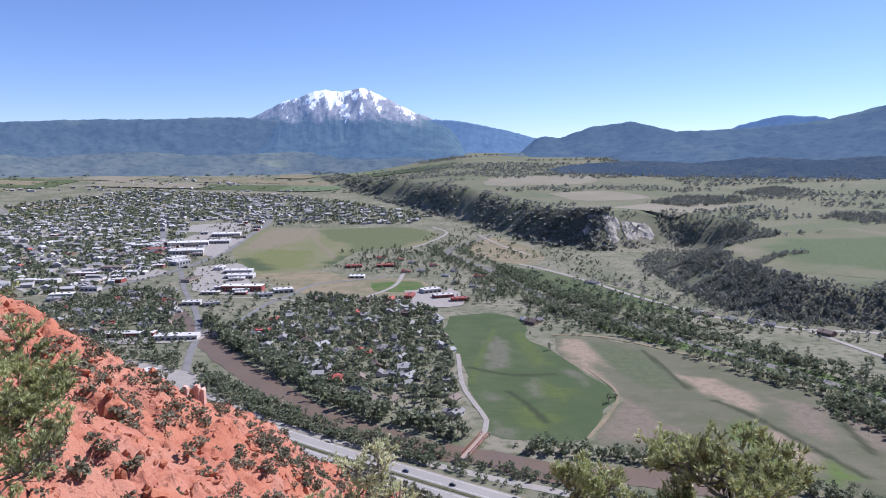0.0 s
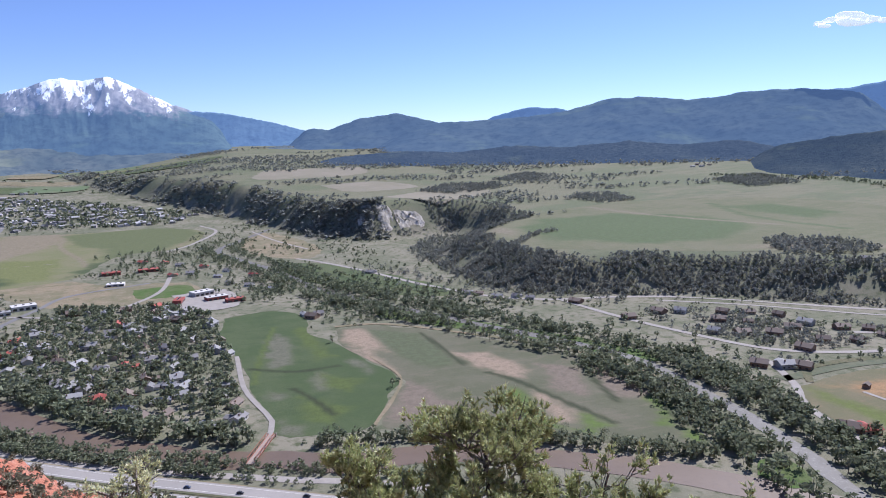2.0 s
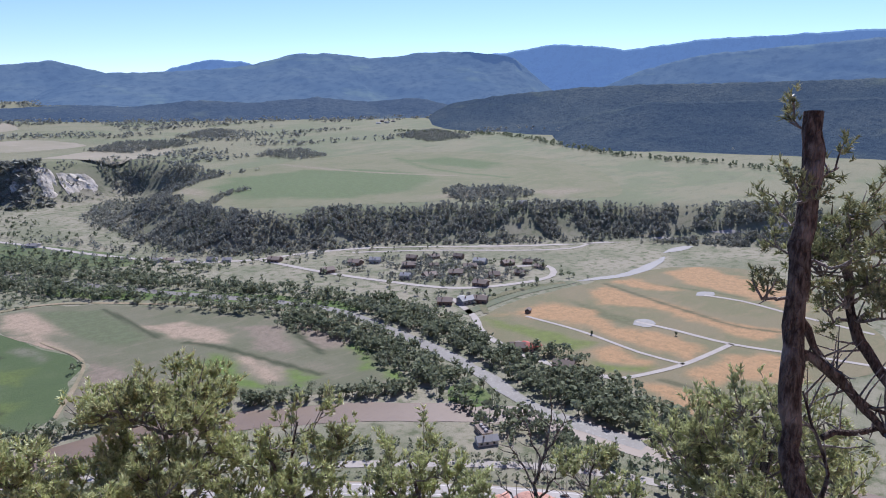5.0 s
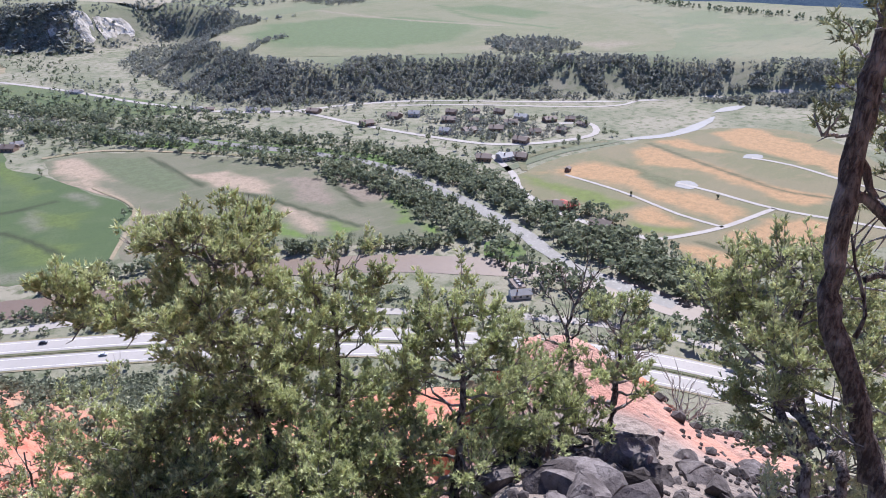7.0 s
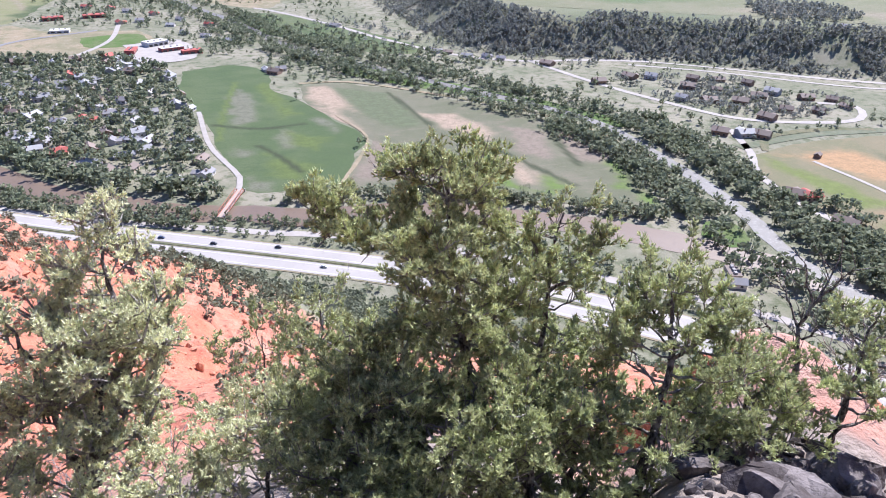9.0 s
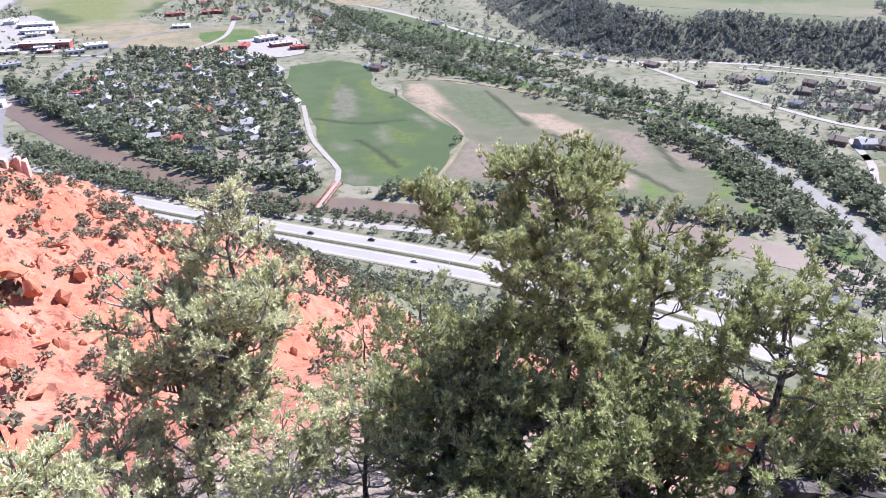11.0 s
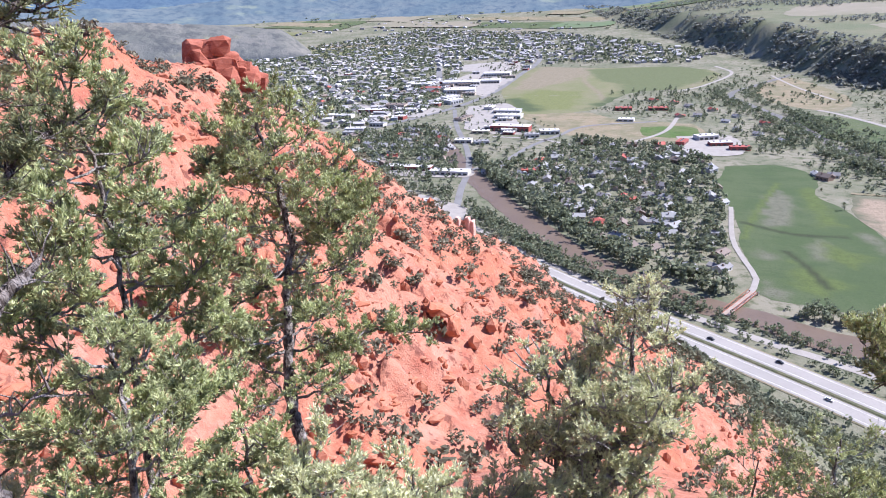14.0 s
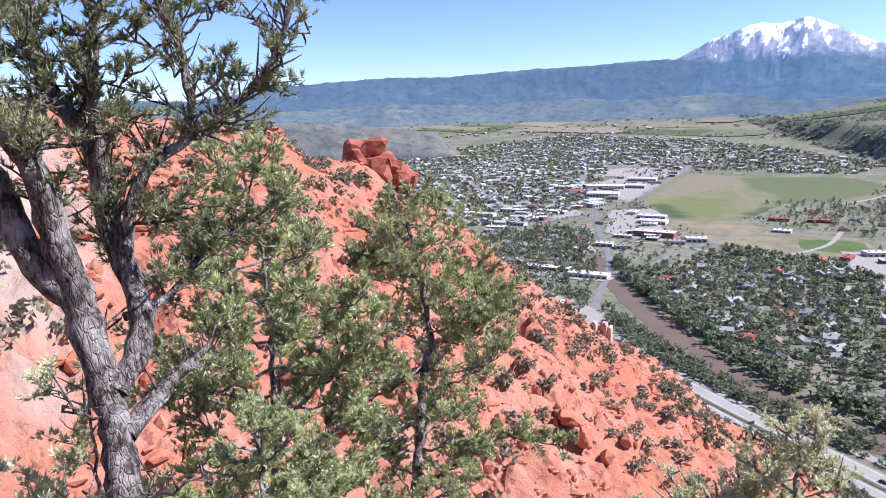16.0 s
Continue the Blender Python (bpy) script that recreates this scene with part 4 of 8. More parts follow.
mountain("blue_ridge", [(-44, 2.9), (-46, 3.3), (-49.8, 3.7), (-53, 4.2), (-56.2, 4.05), (-58.5, 3.7), (-61.3, 4.0), (-64.3, 4.35), (-75, 4.6), (-95, 4.8), (-125, 4.5)], 4250, 4600, 0.2, FAR_HAZED, "far blue ridge behind the hills", "mountain range", seed=61)
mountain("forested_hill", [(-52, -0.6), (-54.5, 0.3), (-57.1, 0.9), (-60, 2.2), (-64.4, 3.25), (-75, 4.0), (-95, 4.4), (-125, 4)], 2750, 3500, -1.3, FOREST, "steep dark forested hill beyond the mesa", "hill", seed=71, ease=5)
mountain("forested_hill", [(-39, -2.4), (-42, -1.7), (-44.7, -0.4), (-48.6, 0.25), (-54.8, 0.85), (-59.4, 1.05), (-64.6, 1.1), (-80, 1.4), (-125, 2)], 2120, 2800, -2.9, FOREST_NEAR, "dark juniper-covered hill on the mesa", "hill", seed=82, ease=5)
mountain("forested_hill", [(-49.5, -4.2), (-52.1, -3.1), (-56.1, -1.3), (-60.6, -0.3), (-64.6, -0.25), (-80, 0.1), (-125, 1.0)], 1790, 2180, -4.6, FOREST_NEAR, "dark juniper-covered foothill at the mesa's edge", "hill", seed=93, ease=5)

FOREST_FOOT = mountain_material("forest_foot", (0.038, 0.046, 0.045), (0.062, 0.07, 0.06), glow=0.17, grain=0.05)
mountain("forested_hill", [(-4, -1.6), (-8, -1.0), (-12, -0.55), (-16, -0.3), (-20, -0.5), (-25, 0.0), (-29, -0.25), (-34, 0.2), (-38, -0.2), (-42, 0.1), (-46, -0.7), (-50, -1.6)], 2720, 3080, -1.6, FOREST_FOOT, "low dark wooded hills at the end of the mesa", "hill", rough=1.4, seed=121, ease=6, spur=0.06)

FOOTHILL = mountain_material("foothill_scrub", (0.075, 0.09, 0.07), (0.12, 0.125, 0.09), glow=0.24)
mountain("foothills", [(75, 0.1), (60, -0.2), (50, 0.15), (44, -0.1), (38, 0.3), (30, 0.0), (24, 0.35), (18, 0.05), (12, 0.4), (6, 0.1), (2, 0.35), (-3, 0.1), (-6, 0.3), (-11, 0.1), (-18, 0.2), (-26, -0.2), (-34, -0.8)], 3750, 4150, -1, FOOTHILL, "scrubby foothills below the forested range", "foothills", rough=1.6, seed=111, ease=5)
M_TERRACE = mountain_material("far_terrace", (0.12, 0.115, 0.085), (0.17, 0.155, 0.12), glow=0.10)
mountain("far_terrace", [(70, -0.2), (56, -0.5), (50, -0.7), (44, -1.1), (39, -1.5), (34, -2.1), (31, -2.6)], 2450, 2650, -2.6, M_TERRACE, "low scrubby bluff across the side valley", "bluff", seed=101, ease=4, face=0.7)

# one small cloud
def cloud():
    rng = np.random.RandomState(4)
    bm = bmesh.new()
    c = Vector(polar(-48.9, 8.05, 4500))
    across = Vector((math.cos(radians(-48.9)), math.sin(radians(-48.9)), 0))
    for i in range(46):
        s = rng.uniform(-1, 1)
        h = (1 - abs(s + 0.1) ** 1.5) * 45
        p = c + across * s * 175 + Vector((0, 0, rng.uniform(-14, max(h, -10))))
        bmesh.ops.create_icosphere(bm, subdivisions=2, radius=rng.uniform(14, 34) * (1.1 - 0.6 * abs(s)), matrix=Matrix.Translation(p) @ Matrix.Diagonal((1.4, 1.4, 0.6, 1)))
    m, t, p_, out = nodes_of("cloud")
    p_.inputs["Base Color"].default_value = (0.9, 0.9, 0.9, 1)
    p_.inputs["Roughness"].default_value = 1.0
    # a bluish-white glow of its own whitens the shaded puffs
    p_.inputs["Emission Color"].default_value = (0.85, 0.92, 1, 1)
    p_.inputs["Emission Strength"].default_value = 0.45
    ob = part("cloud", bm, m, None, smooth=True)
    return tagged(ob, "small white fair-weather cloud", "cloud", kind="structure")


cloud()

# ---- woods ----
def leaf_cards(rng, centres, size, flat=0.0):
    """A small bent two-triangle leaf clump at each centre, turned at random."""
    n = len(centres)
    a = rng.standard_normal((n, 3))
    a[:, 2] *= 1 - flat
    a /= np.linalg.norm(a, axis=1)[:, None]
    b = np.cross(a, rng.standard_normal((n, 3)))
    b /= np.linalg.norm(b, axis=1)[:, None]
    s = size * rng.uniform(0.6, 1.3, (n, 1))
    c = np.cross(a, b)
    v = np.stack([centres - a * s, centres - b * s * 0.7 + c * s * 0.25, centres + a * s, centres + b * s * 0.7 + c * s * 0.2], 1)
    i = np.arange(n)[:, None] * 4
    f = np.concatenate([i + [0, 1, 2], i + [0, 2, 3]])
    return v.reshape(-1, 3), f


def crown_round(rng, n=34, size=0.21):
    """A broad crown of unit height on a short stem."""
    lumps = rng.uniform(-1, 1, (5, 3)) * [0.26, 0.26, 0.2] + [0, 0, 0.6]
    p = rng.standard_normal((n, 3))
    p /= np.linalg.norm(p, axis=1)[:, None]
    p = lumps[rng.randint(0, 5, n)] + p * rng.uniform(0.12, 0.26, (n, 1)) * [1, 1, 1.1]
    v, f = leaf_cards(rng, p, size * 0.6)
    sv, sf = tube([(0, 0, -0.06), (0, 0, 0.5)], [0.03, 0.015], 3)
    sf = np.concatenate([sf[:, [0, 1, 2]], sf[:, [0, 2, 3]]])
    return np.concatenate([v, sv]), np.concatenate([f, sf + len(v)])


def crown_cone(rng, n=26, size=0.2, thin=1.0):
    """A dense upright crown, widest low down."""
    h = rng.uniform(0.0, 1.0, n) ** 0.8
    r = 0.34 * thin * (1 - h ** 1.6) * rng.uniform(0.5, 1.1, n) + 0.03
    a = rng.uniform(0, 2 * np.pi, n)
    p = np.stack([r * np.cos(a), r * np.sin(a), 0.08 + 0.88 * h], -1)
    v, f = leaf_cards(rng, p, size * 0.62)
    sv, sf = tube([(0, 0, -0.08), (0, 0, 0.4)], [0.03, 0.02], 3)
    sf = np.concatenate([sf[:, [0, 1, 2]], sf[:, [0, 2, 3]]])
    return np.concatenate([v, sv]), np.concatenate([f, sf + len(v)])


def crown_shrub(rng, n=16, size=0.34, core=0.6):
    p = rng.standard_normal((n, 3))
    p /= np.linalg.norm(p, axis=1)[:, None]
    p = np.abs(p) * [1, 1, 1] * np.where(rng.rand(n, 3) < 0.5, -1, 1) * [0.5, 0.5, 0.35] * rng.uniform(core, 1.1, (n, 1)) ** 0.6 + [0, 0, 0.45]
    return leaf_cards(rng, p, size * 0.7)


def off_roads(x, y):
    """Which of these plan points lie clear of the roads."""
    ok = np.ones(len(x), bool)
    for pts, w in ROADS:
        p = np.asarray(pts, float)
        near = np.where((x > p[:, 0].min() - 30) & (x < p[:, 0].max() + 30) & (y > p[:, 1].min() - 30) & (y < p[:, 1].max() + 30) & ok)[0]
        if len(near):
            ok[near] = line_distance(x[near], y[near], smooth_line(p, 25))[0] > w / 2 + 3.5
    return ok


def woods(name, x, y, height, makers, mat, label, category, seed, spread=(0.8, 1.25), sink=0.1):
    """One mesh of many plants, from a few shapes turned and scaled."""
    rng = np.random.RandomState(seed)
    clear = off_roads(x, y)
    x, y, height = x[clear], y[clear], np.broadcast_to(height, (len(x),))[clear]
    n = len(x)
    if n == 0:
        return None
    z = ground_z(x, y) - sink
    hs = np.broadcast_to(height, (n,)) * rng.uniform(0.7, 1.3, n)
    ws = hs * rng.uniform(*spread, n)
    th = rng.uniform(0, 2 * np.pi, n)
    which = rng.randint(0, len(makers), n)
    out, normals = Batch(), []
    for k, mk in enumerate(makers):
        tv, tf = mk(rng)
        tn = tv * [1, 1, 0.9] - [0, 0, 0.30]
        tn = tn / (np.linalg.norm(tn, axis=1)[:, None] + 1e-9) + [0, 0, 0.35]
        tn = tn / np.linalg.norm(tn, axis=1)[:, None]
        tf = face_out(tv, tf, tn)
        i = np.where(which == k)[0]
        if not len(i):
            continue
        c, s = np.cos(th[i])[:, None], np.sin(th[i])[:, None]
        vx = (tv[None, :, 0] * c - tv[None, :, 1] * s) * ws[i][:, None] + x[i][:, None]
        vy = (tv[None, :, 0] * s + tv[None, :, 1] * c) * ws[i][:, None] + y[i][:, None]
        vz = tv[None, :, 2] * hs[i][:, None] + z[i][:, None]
        v = np.stack([vx, vy, vz], -1).reshape(-1, 3)
        f = (tf[None] + (np.arange(len(i)) * len(tv))[:, None, None]).reshape(-1, 3)
        out.add(v, f)
        normals.append(np.stack([tn[None, :, 0] * c - tn[None, :, 1] * s, tn[None, :, 0] * s + tn[None, :, 1] * c, np.broadcast_to(tn[None, :, 2], vx.shape)], -1).reshape(-1, 3))
    ob = mesh_np(name, *out.get(), mat)
    lean_normals(ob, np.concatenate(normals))
    return tagged(ob, label, category, kind="stuff")


def scatter(rng, poly, per, mask=None):
    """Random plan points in a polygon, one per so many square metres."""
    p = np.asarray(poly, float)
    lo, hi = p.min(0), p.max(0)
    n = int((hi - lo).prod() / per)
    x, y = rng.uniform(lo[0], hi[0], n), rng.uniform(lo[1], hi[1], n)
    m = inside(x, y, p)
    if mask is not None:
        m &= mask(x, y)
    return x[m], y[m]


def along(rng, line, n, lo, hi, both=True):
    """Random plan points beside a line, lo to hi metres off it."""
    p = smooth_line(line, 5)
    i = rng.randint(0, len(p) - 1, n)
    tan = p[i + 1] - p[i]
    tan /= np.linalg.norm(tan, axis=1)[:, None]
    nor = np.stack([-tan[:, 1], tan[:, 0]], -1)
    side = np.where(rng.rand(n) < 0.5, -1, 1) if both else 1
    off = rng.uniform(lo, hi, n) * side
    q = p[i] + tan * rng.uniform(0, 5, (n, 1)) + nor * off[:, None]
    return q[:, 0], q[:, 1]


# greyed and lightened so that haze sits in the far junipers' colour
M_JUNIPER = surf("juniper_leaves", (0.215, 0.225, 0.19), (0.27, 0.275, 0.235), (0.34, 0.335, 0.29), 0.02, 0.3, bump=0, island=0.3, translucent=0.3, spec=0.1)
M_HILL = surf("hillside_juniper_leaves", (0.135, 0.152, 0.10), (0.175, 0.19, 0.13), (0.23, 0.24, 0.17), 0.03, 0.4, bump=0, island=0.3, translucent=0.3, spec=0.1)
M_COTTON = surf("cottonwood_leaves", (0.165, 0.19, 0.118), (0.205, 0.225, 0.145), (0.27, 0.28, 0.195), 0.02, 0.25, bump=0, island=0.3, translucent=0.35, spec=0.1)
M_WILLOW = surf("willow_leaves", (0.165, 0.18, 0.125), (0.145, 0.175, 0.105), (0.215, 0.225, 0.165), 0.03, 0.3, bump=0, island=0.3, translucent=0.35, spec=0.1)
M_SCRUB = surf("scrub_leaves", (0.165, 0.165, 0.112), (0.215, 0.205, 0.15), (0.125, 0.132, 0.082), 0.06, 0.6, bump=0, island=0.35, translucent=0.3, spec=0.1)

SLIM = [lambda r: crown_cone(r, 13, 0.31), lambda r: crown_cone(r, 13, 0.33, 1.2), lambda r: crown_cone(r, 14, 0.29, 0.9), lambda r: crown_round(r, 14, 0.36)]
CONES = [lambda r: crown_cone(r, 16, 0.27), lambda r: crown_cone(r, 15, 0.3, 1.2), lambda r: crown_cone(r, 18, 0.26, 0.9), lambda r: crown_round(r, 17, 0.32)]
ROUNDS = [lambda r: crown_round(r, 22, 0.28), lambda r: crown_round(r, 25, 0.25), lambda r: crown_round(r, 21, 0.30), lambda r: crown_cone(r, 19, 0.27, 0.8)]
SHRUBS = [lambda r: crown_shrub(r, 13, 0.4), lambda r: crown_shrub(r, 15, 0.36), lambda r: crown_shrub(r, 12, 0.44)]
FINE = [lambda r: crown_shrub(r, 44, 0.20, 0.15), lambda r: crown_shrub(r, 40, 0.21, 0.2), lambda r: crown_shrub(r, 50, 0.19, 0.15), lambda r: crown_shrub(r, 38, 0.21, 0.25)]
COARSE = [lambda r: crown_round(r, 8, 0.5), lambda r: crown_cone(r, 8, 0.44), lambda r: crown_round(r, 9, 0.45)]

BLUFF_IN = [(x + 0.0, y + 0.0) for x, y in BLUFF]


def bluff_woods():
    rng = np.random.RandomState(31)
    x, y = along(rng, BLUFF[2:22], 30000, -8, 150, both=False)
    x2, y2 = along(rng, BLUFF[2:22], 30000, 8, -150, both=False)
    x, y = np.concatenate([x, x2]), np.concatenate([y, y2])
    q, w, side = line_distance(x, y, BLUFF)
    inner = -q * side
    reach = 70 + 85 * vnoise(x / 90 + 7, y / 90, 3)
    bare = (vnoise(x / 9 + 5, y / 9, 3) < 0.52) & (inside(x, y, CHALK[0]) | inside(x, y, CHALK[1]) | inside(x, y, CHALK[2]))
    clear = vnoise(x / 45 + 30, y / 45, 3)
    keep = (inner > -6) & (inner < reach) & (rng.rand(len(x)) < np.where(bare, 0.08, np.where((np.degrees(np.arctan2(-x, y)) > -17.3) & (np.degrees(np.arctan2(-x, y)) < -11.8) & (inner < 70), 0.55, 1.0))) & (rng.rand(len(x)) < sstep(0.74, 0.60, clear)) & (rng.rand(len(x)) < sstep(-8, 22, inner) * sstep(0, 30, reach - inner))
    x, y = x[keep], y[keep]
    take = rng.permutation(len(x))[:9600]
    woods("bluff_woods", x[take], y[take], 7.0, SLIM, M_JUNIPER, "dense dark juniper and pine woods on the bluff", "woods", 1)


def slope_at(bearing, elevation):
    """Where the bluff's face is met along a bearing and an angle below the horizon."""
    d = np.arange(800, 2400, 4.0)
    b, e = radians(bearing), math.tan(radians(elevation))
    i = int(np.argmax(ground_z(-math.sin(b) * d, math.cos(b) * d) >= EYE + d * e))
    return (-math.sin(b) * d[i], math.cos(b) * d[i])


CHALK = [[(-12.0, -4.75), (-12.7, -4.9), (-13.1, -5.7), (-12.9, -6.6), (-13.6, -7.4), (-12.9, -7.5), (-12.2, -6.9), (-11.8, -6.1)],
         [(-13.2, -4.9), (-14.3, -5.0), (-14.7, -5.8), (-14.4, -6.9), (-13.8, -7.1), (-13.5, -6.2)],
         [(-14.9, -5.2), (-16.2, -5.5), (-17.2, -6.1), (-16.7, -7.1), (-15.6, -7.3), (-15.0, -6.5)]]
CHALK = [[slope_at(*q) for q in c] for c in CHALK]
for c in CHALK:
    drape("chalk_cliff", c, M_CHALK, "pale eroded clay cliff on the bluff", "cliff", lift=1.2, cell=5, rag=0.4, relief=9.0)
bluff_woods()


def far_bluff_woods():
    rng = np.random.RandomState(33)
    x, y = along(rng, BLUFF[17:], 5200, 0, 150)
    q, w, side = line_distance(x, y, BLUFF)
    inner = -q * side
    keep = (inner > -8) & (inner < 110) & (vnoise(x / 70 + 30, y / 70, 3) < 0.53)
    woods("bluff_woods", x[keep], y[keep], 10.0, COARSE, M_JUNIPER, "dark juniper woods on the far bluff", "woods", 25, spread=(1.0, 1.9))


far_bluff_woods()


def gully_woods():
    """Junipers down the draw between the pale cliff and the long bluff."""
    rng = np.random.RandomState(35)
    x, y = scatter(rng, [(385, 1150), (430, 1290), (545, 1390), (565, 1490), (480, 1525), (430, 1430), (375, 1330), (360, 1200)], 48, lambda x, y: vnoise(x / 30 + 9, y / 30, 3) > 0.36)
    woods("bluff_woods", x, y, 7.0, SLIM, M_JUNIPER, "dark junipers down the draw beside the pale cliff", "woods", 28)


gully_woods()


def mesa_woods():
    rng = np.random.RandomState(32)
    x, y = rng.uniform(-500, 2600, 190000), rng.uniform(500, 4100, 190000)
    q, w, side = line_distance(x, y, BLUFF)
    inner = -q * side
    d = np.hypot(x, y)
    belt = vnoise(x / 330 + 2, y / 150 + 8, 4)
    far = sstep(1500, 2300, d)
    keep = (inner > 90) & (belt > 0.66 - 0.13 * far - 0.16 * sstep(2500, 3100, d) * sstep(-8, -22, np.degrees(np.arctan2(-x, y)))) & (d < 4300) & (d > 1350)
    keep &= ~(inside(x, y, [(520, 1230), (640, 1330), (1300, 1500), (1800, 1500), (1700, 700), (960, 560), (640, 960)]))
    x, y = x[keep], y[keep]
    take = rng.permutation(len(x))[:11000]
    woods("mesa_woods", x[take], y[take], 9.0, COARSE, M_JUNIPER, "belts of dark juniper across the mesa", "woods", 2, spread=(1.0, 1.8))
    # named copses and hedges
    for poly in ([(870, 1560), (930, 1610), (1015, 1590), (1000, 1440), (900, 1440)], [(1400, 1641), (1500, 1700), (1601, 1681), (1530, 1453), (1380, 1470)],
                 [(560, 1880), (700, 2020), (860, 1960), (820, 1850), (640, 1780)], [(860, 2050), (1060, 2200), (1120, 2060), (960, 1960)]):
        x, y = scatter(rng, poly, 55)
        woods("copse", x, y, 8.0, CONES, M_JUNIPER, "dark juniper copse standing in the mesa pasture", "copse", 3)
    x, y = along(rng, [(440, 990), (500, 1060), (560, 1120), (610, 1140)], 110, 0, 9)
    woods("hedge", x, y, 7.0, CONES, M_JUNIPER, "line of dark junipers up a gully of the mesa", "hedge", 4)
    x, y = scatter(rng, [(800, 790), (850, 880), (900, 890), (960, 830), (940, 730), (850, 740)], 50)
    woods("copse", x, y, 8.5, CONES, M_JUNIPER, "dark juniper copse standing in the mesa's edge", "copse", 5)
    x, y = along(rng, [(1480, 1750), (1640, 1420), (1560, 1130), (1500, 900), (1510, 700), (1500, 480)], 420, 0, 26)
    woods("hedge", x, y, 8.0, COARSE, M_COTTON, "line of trees along the foot of the hills", "hedge", 6)


mesa_woods()

RIVER_A = [(-330, 850), (-255, 735), (-198, 657), (-150, 596), (-110, 547), (-68, 509), (-27, 483), (6, 465), (34, 455), (75, 434), (130, 428), (187, 405), (225, 379), (268, 347), (294, 320)]
RIVER_B = [(60, 1640), (10, 1500), (60, 1330), (110, 1180), (150, 1010), (215, 880), (290, 740), (350, 640), (384, 560), (387, 480), (381, 400), (371, 340), (357, 295), (352, 250), (358, 190), (372, 120)]


def river_woods():
    rng = np.random.RandomState(41)
    X, Y, H = [], [], []
    def put(x, y, h):
        X.append(x), Y.append(y), H.append(np.full(len(x), float(h)))
    # far bank of the muddy river, dense and tall
    a = smooth_line(RIVER_A, 10)
    put(*along(rng, [(x + 11, y + 24) for x, y in RIVER_A[:8]], 330, -8, 12, both=False), 11)
    put(*along(rng, [(60, 468), (90, 462), (135, 452), (190, 432), (235, 402), (285, 368), (312, 352)], 230, -6, 9, both=False), 8)
    # near bank between river and frontage road
    put(*along(rng, [(-215, 622), (-165, 565), (-125, 528), (-80, 492), (-35, 466), (0, 449), (40, 436), (80, 418), (130, 392), (190, 350), (240, 305), (280, 260)], 330, -8, 7), 5)
    put(*along(rng, [(-300, 700), (-240, 640), (-190, 590), (-140, 545), (-95, 505), (-50, 478), (-5, 456)], 420, -14, 14), 6.5)
    # side river, both banks
    put(*along(rng, RIVER_B[4:], 1050, 13, 48), 9.5)
    put(*along(rng, RIVER_B[:5], 420, 12, 45), 8.5)
    put(*along(rng, [(330, 560), (352, 500), (350, 430), (340, 380), (330, 345)], 260, -10, 22), 7.5)
    put(*along(rng, [(425, 560), (425, 480), (420, 400), (412, 350), (398, 300), (388, 240), (392, 170), (400, 90)], 520, -22, 26), 9.5)
    put(*along(rng, [(440, 340), (430, 290), (405, 240)], 90, -15, 20), 10)
    put(*along(rng, HWY[1:11], 190, -26, -21, both=False), 4.0)
    put(*along(rng, HWY[1:11], 260, 21, 25, both=False), 4.0)
    put(*along(rng, HWY[1:11], 200, -46, -36, both=False), 4.5)
    put(*along(rng, HWY[1:11], 200, 36, 46, both=False), 4.5)
    x, y, h = np.concatenate(X), np.concatenate(Y), np.concatenate(H)
    woods("river_woods", x, y, h, ROUNDS, M_COTTON, "dense cottonwoods along the river banks", "woods", 7)
    # lower willows on the flood plain
    x, y = scatter(rng, [(100, 1250), (210, 1010), (330, 800), (420, 640), (430, 480), (360, 600), (270, 730), (150, 830), (60, 960), (40, 1150)], 70, lambda x, y: vnoise(x / 50, y / 50, 3) > 0.42)
    woods("willow_scrub", x, y, 5.0, ROUNDS, M_WILLOW, "grey-green willows on the flood plain", "woods", 8, spread=(1.0, 1.7))
    x, y = scatter(rng, [(100, 1330), (330, 900), (420, 800), (330, 770), (200, 900), (90, 1100)], 160)
    woods("plain_woods", x, y, 8.5, ROUNDS, M_COTTON, "scattered cottonwoods on the river plain", "woods", 9)


river_woods()

N1 = [(-285, 800), (-225, 890), (-200, 1010), (-60, 985), (-8, 900), (0, 800), (12, 720), (12, 560), (14, 515), (-10, 512), (-60, 545), (-110, 590), (-170, 670), (-230, 740)]
N2 = [(-345, 840), (-430, 790), (-560, 900), (-545, 1000), (-470, 1060), (-415, 1050), (-370, 940)]
N3 = [(-530, 1300), (-535, 1180), (-600, 1010), (-760, 960), (-1000, 1120), (-1600, 1750), (-1650, 2300), (-1000, 2350), (-720, 1950), (-600, 1520)]
N4 = [(-1500, 2300), (-500, 2000), (-110, 2020), (-30, 2230), (-350, 2620), (-700, 2850), (-1300, 2950)]
N5 = [(505, 725), (560, 700), (640, 660), (690, 600), (700, 520), (600, 500), (530, 545), (490, 640)]


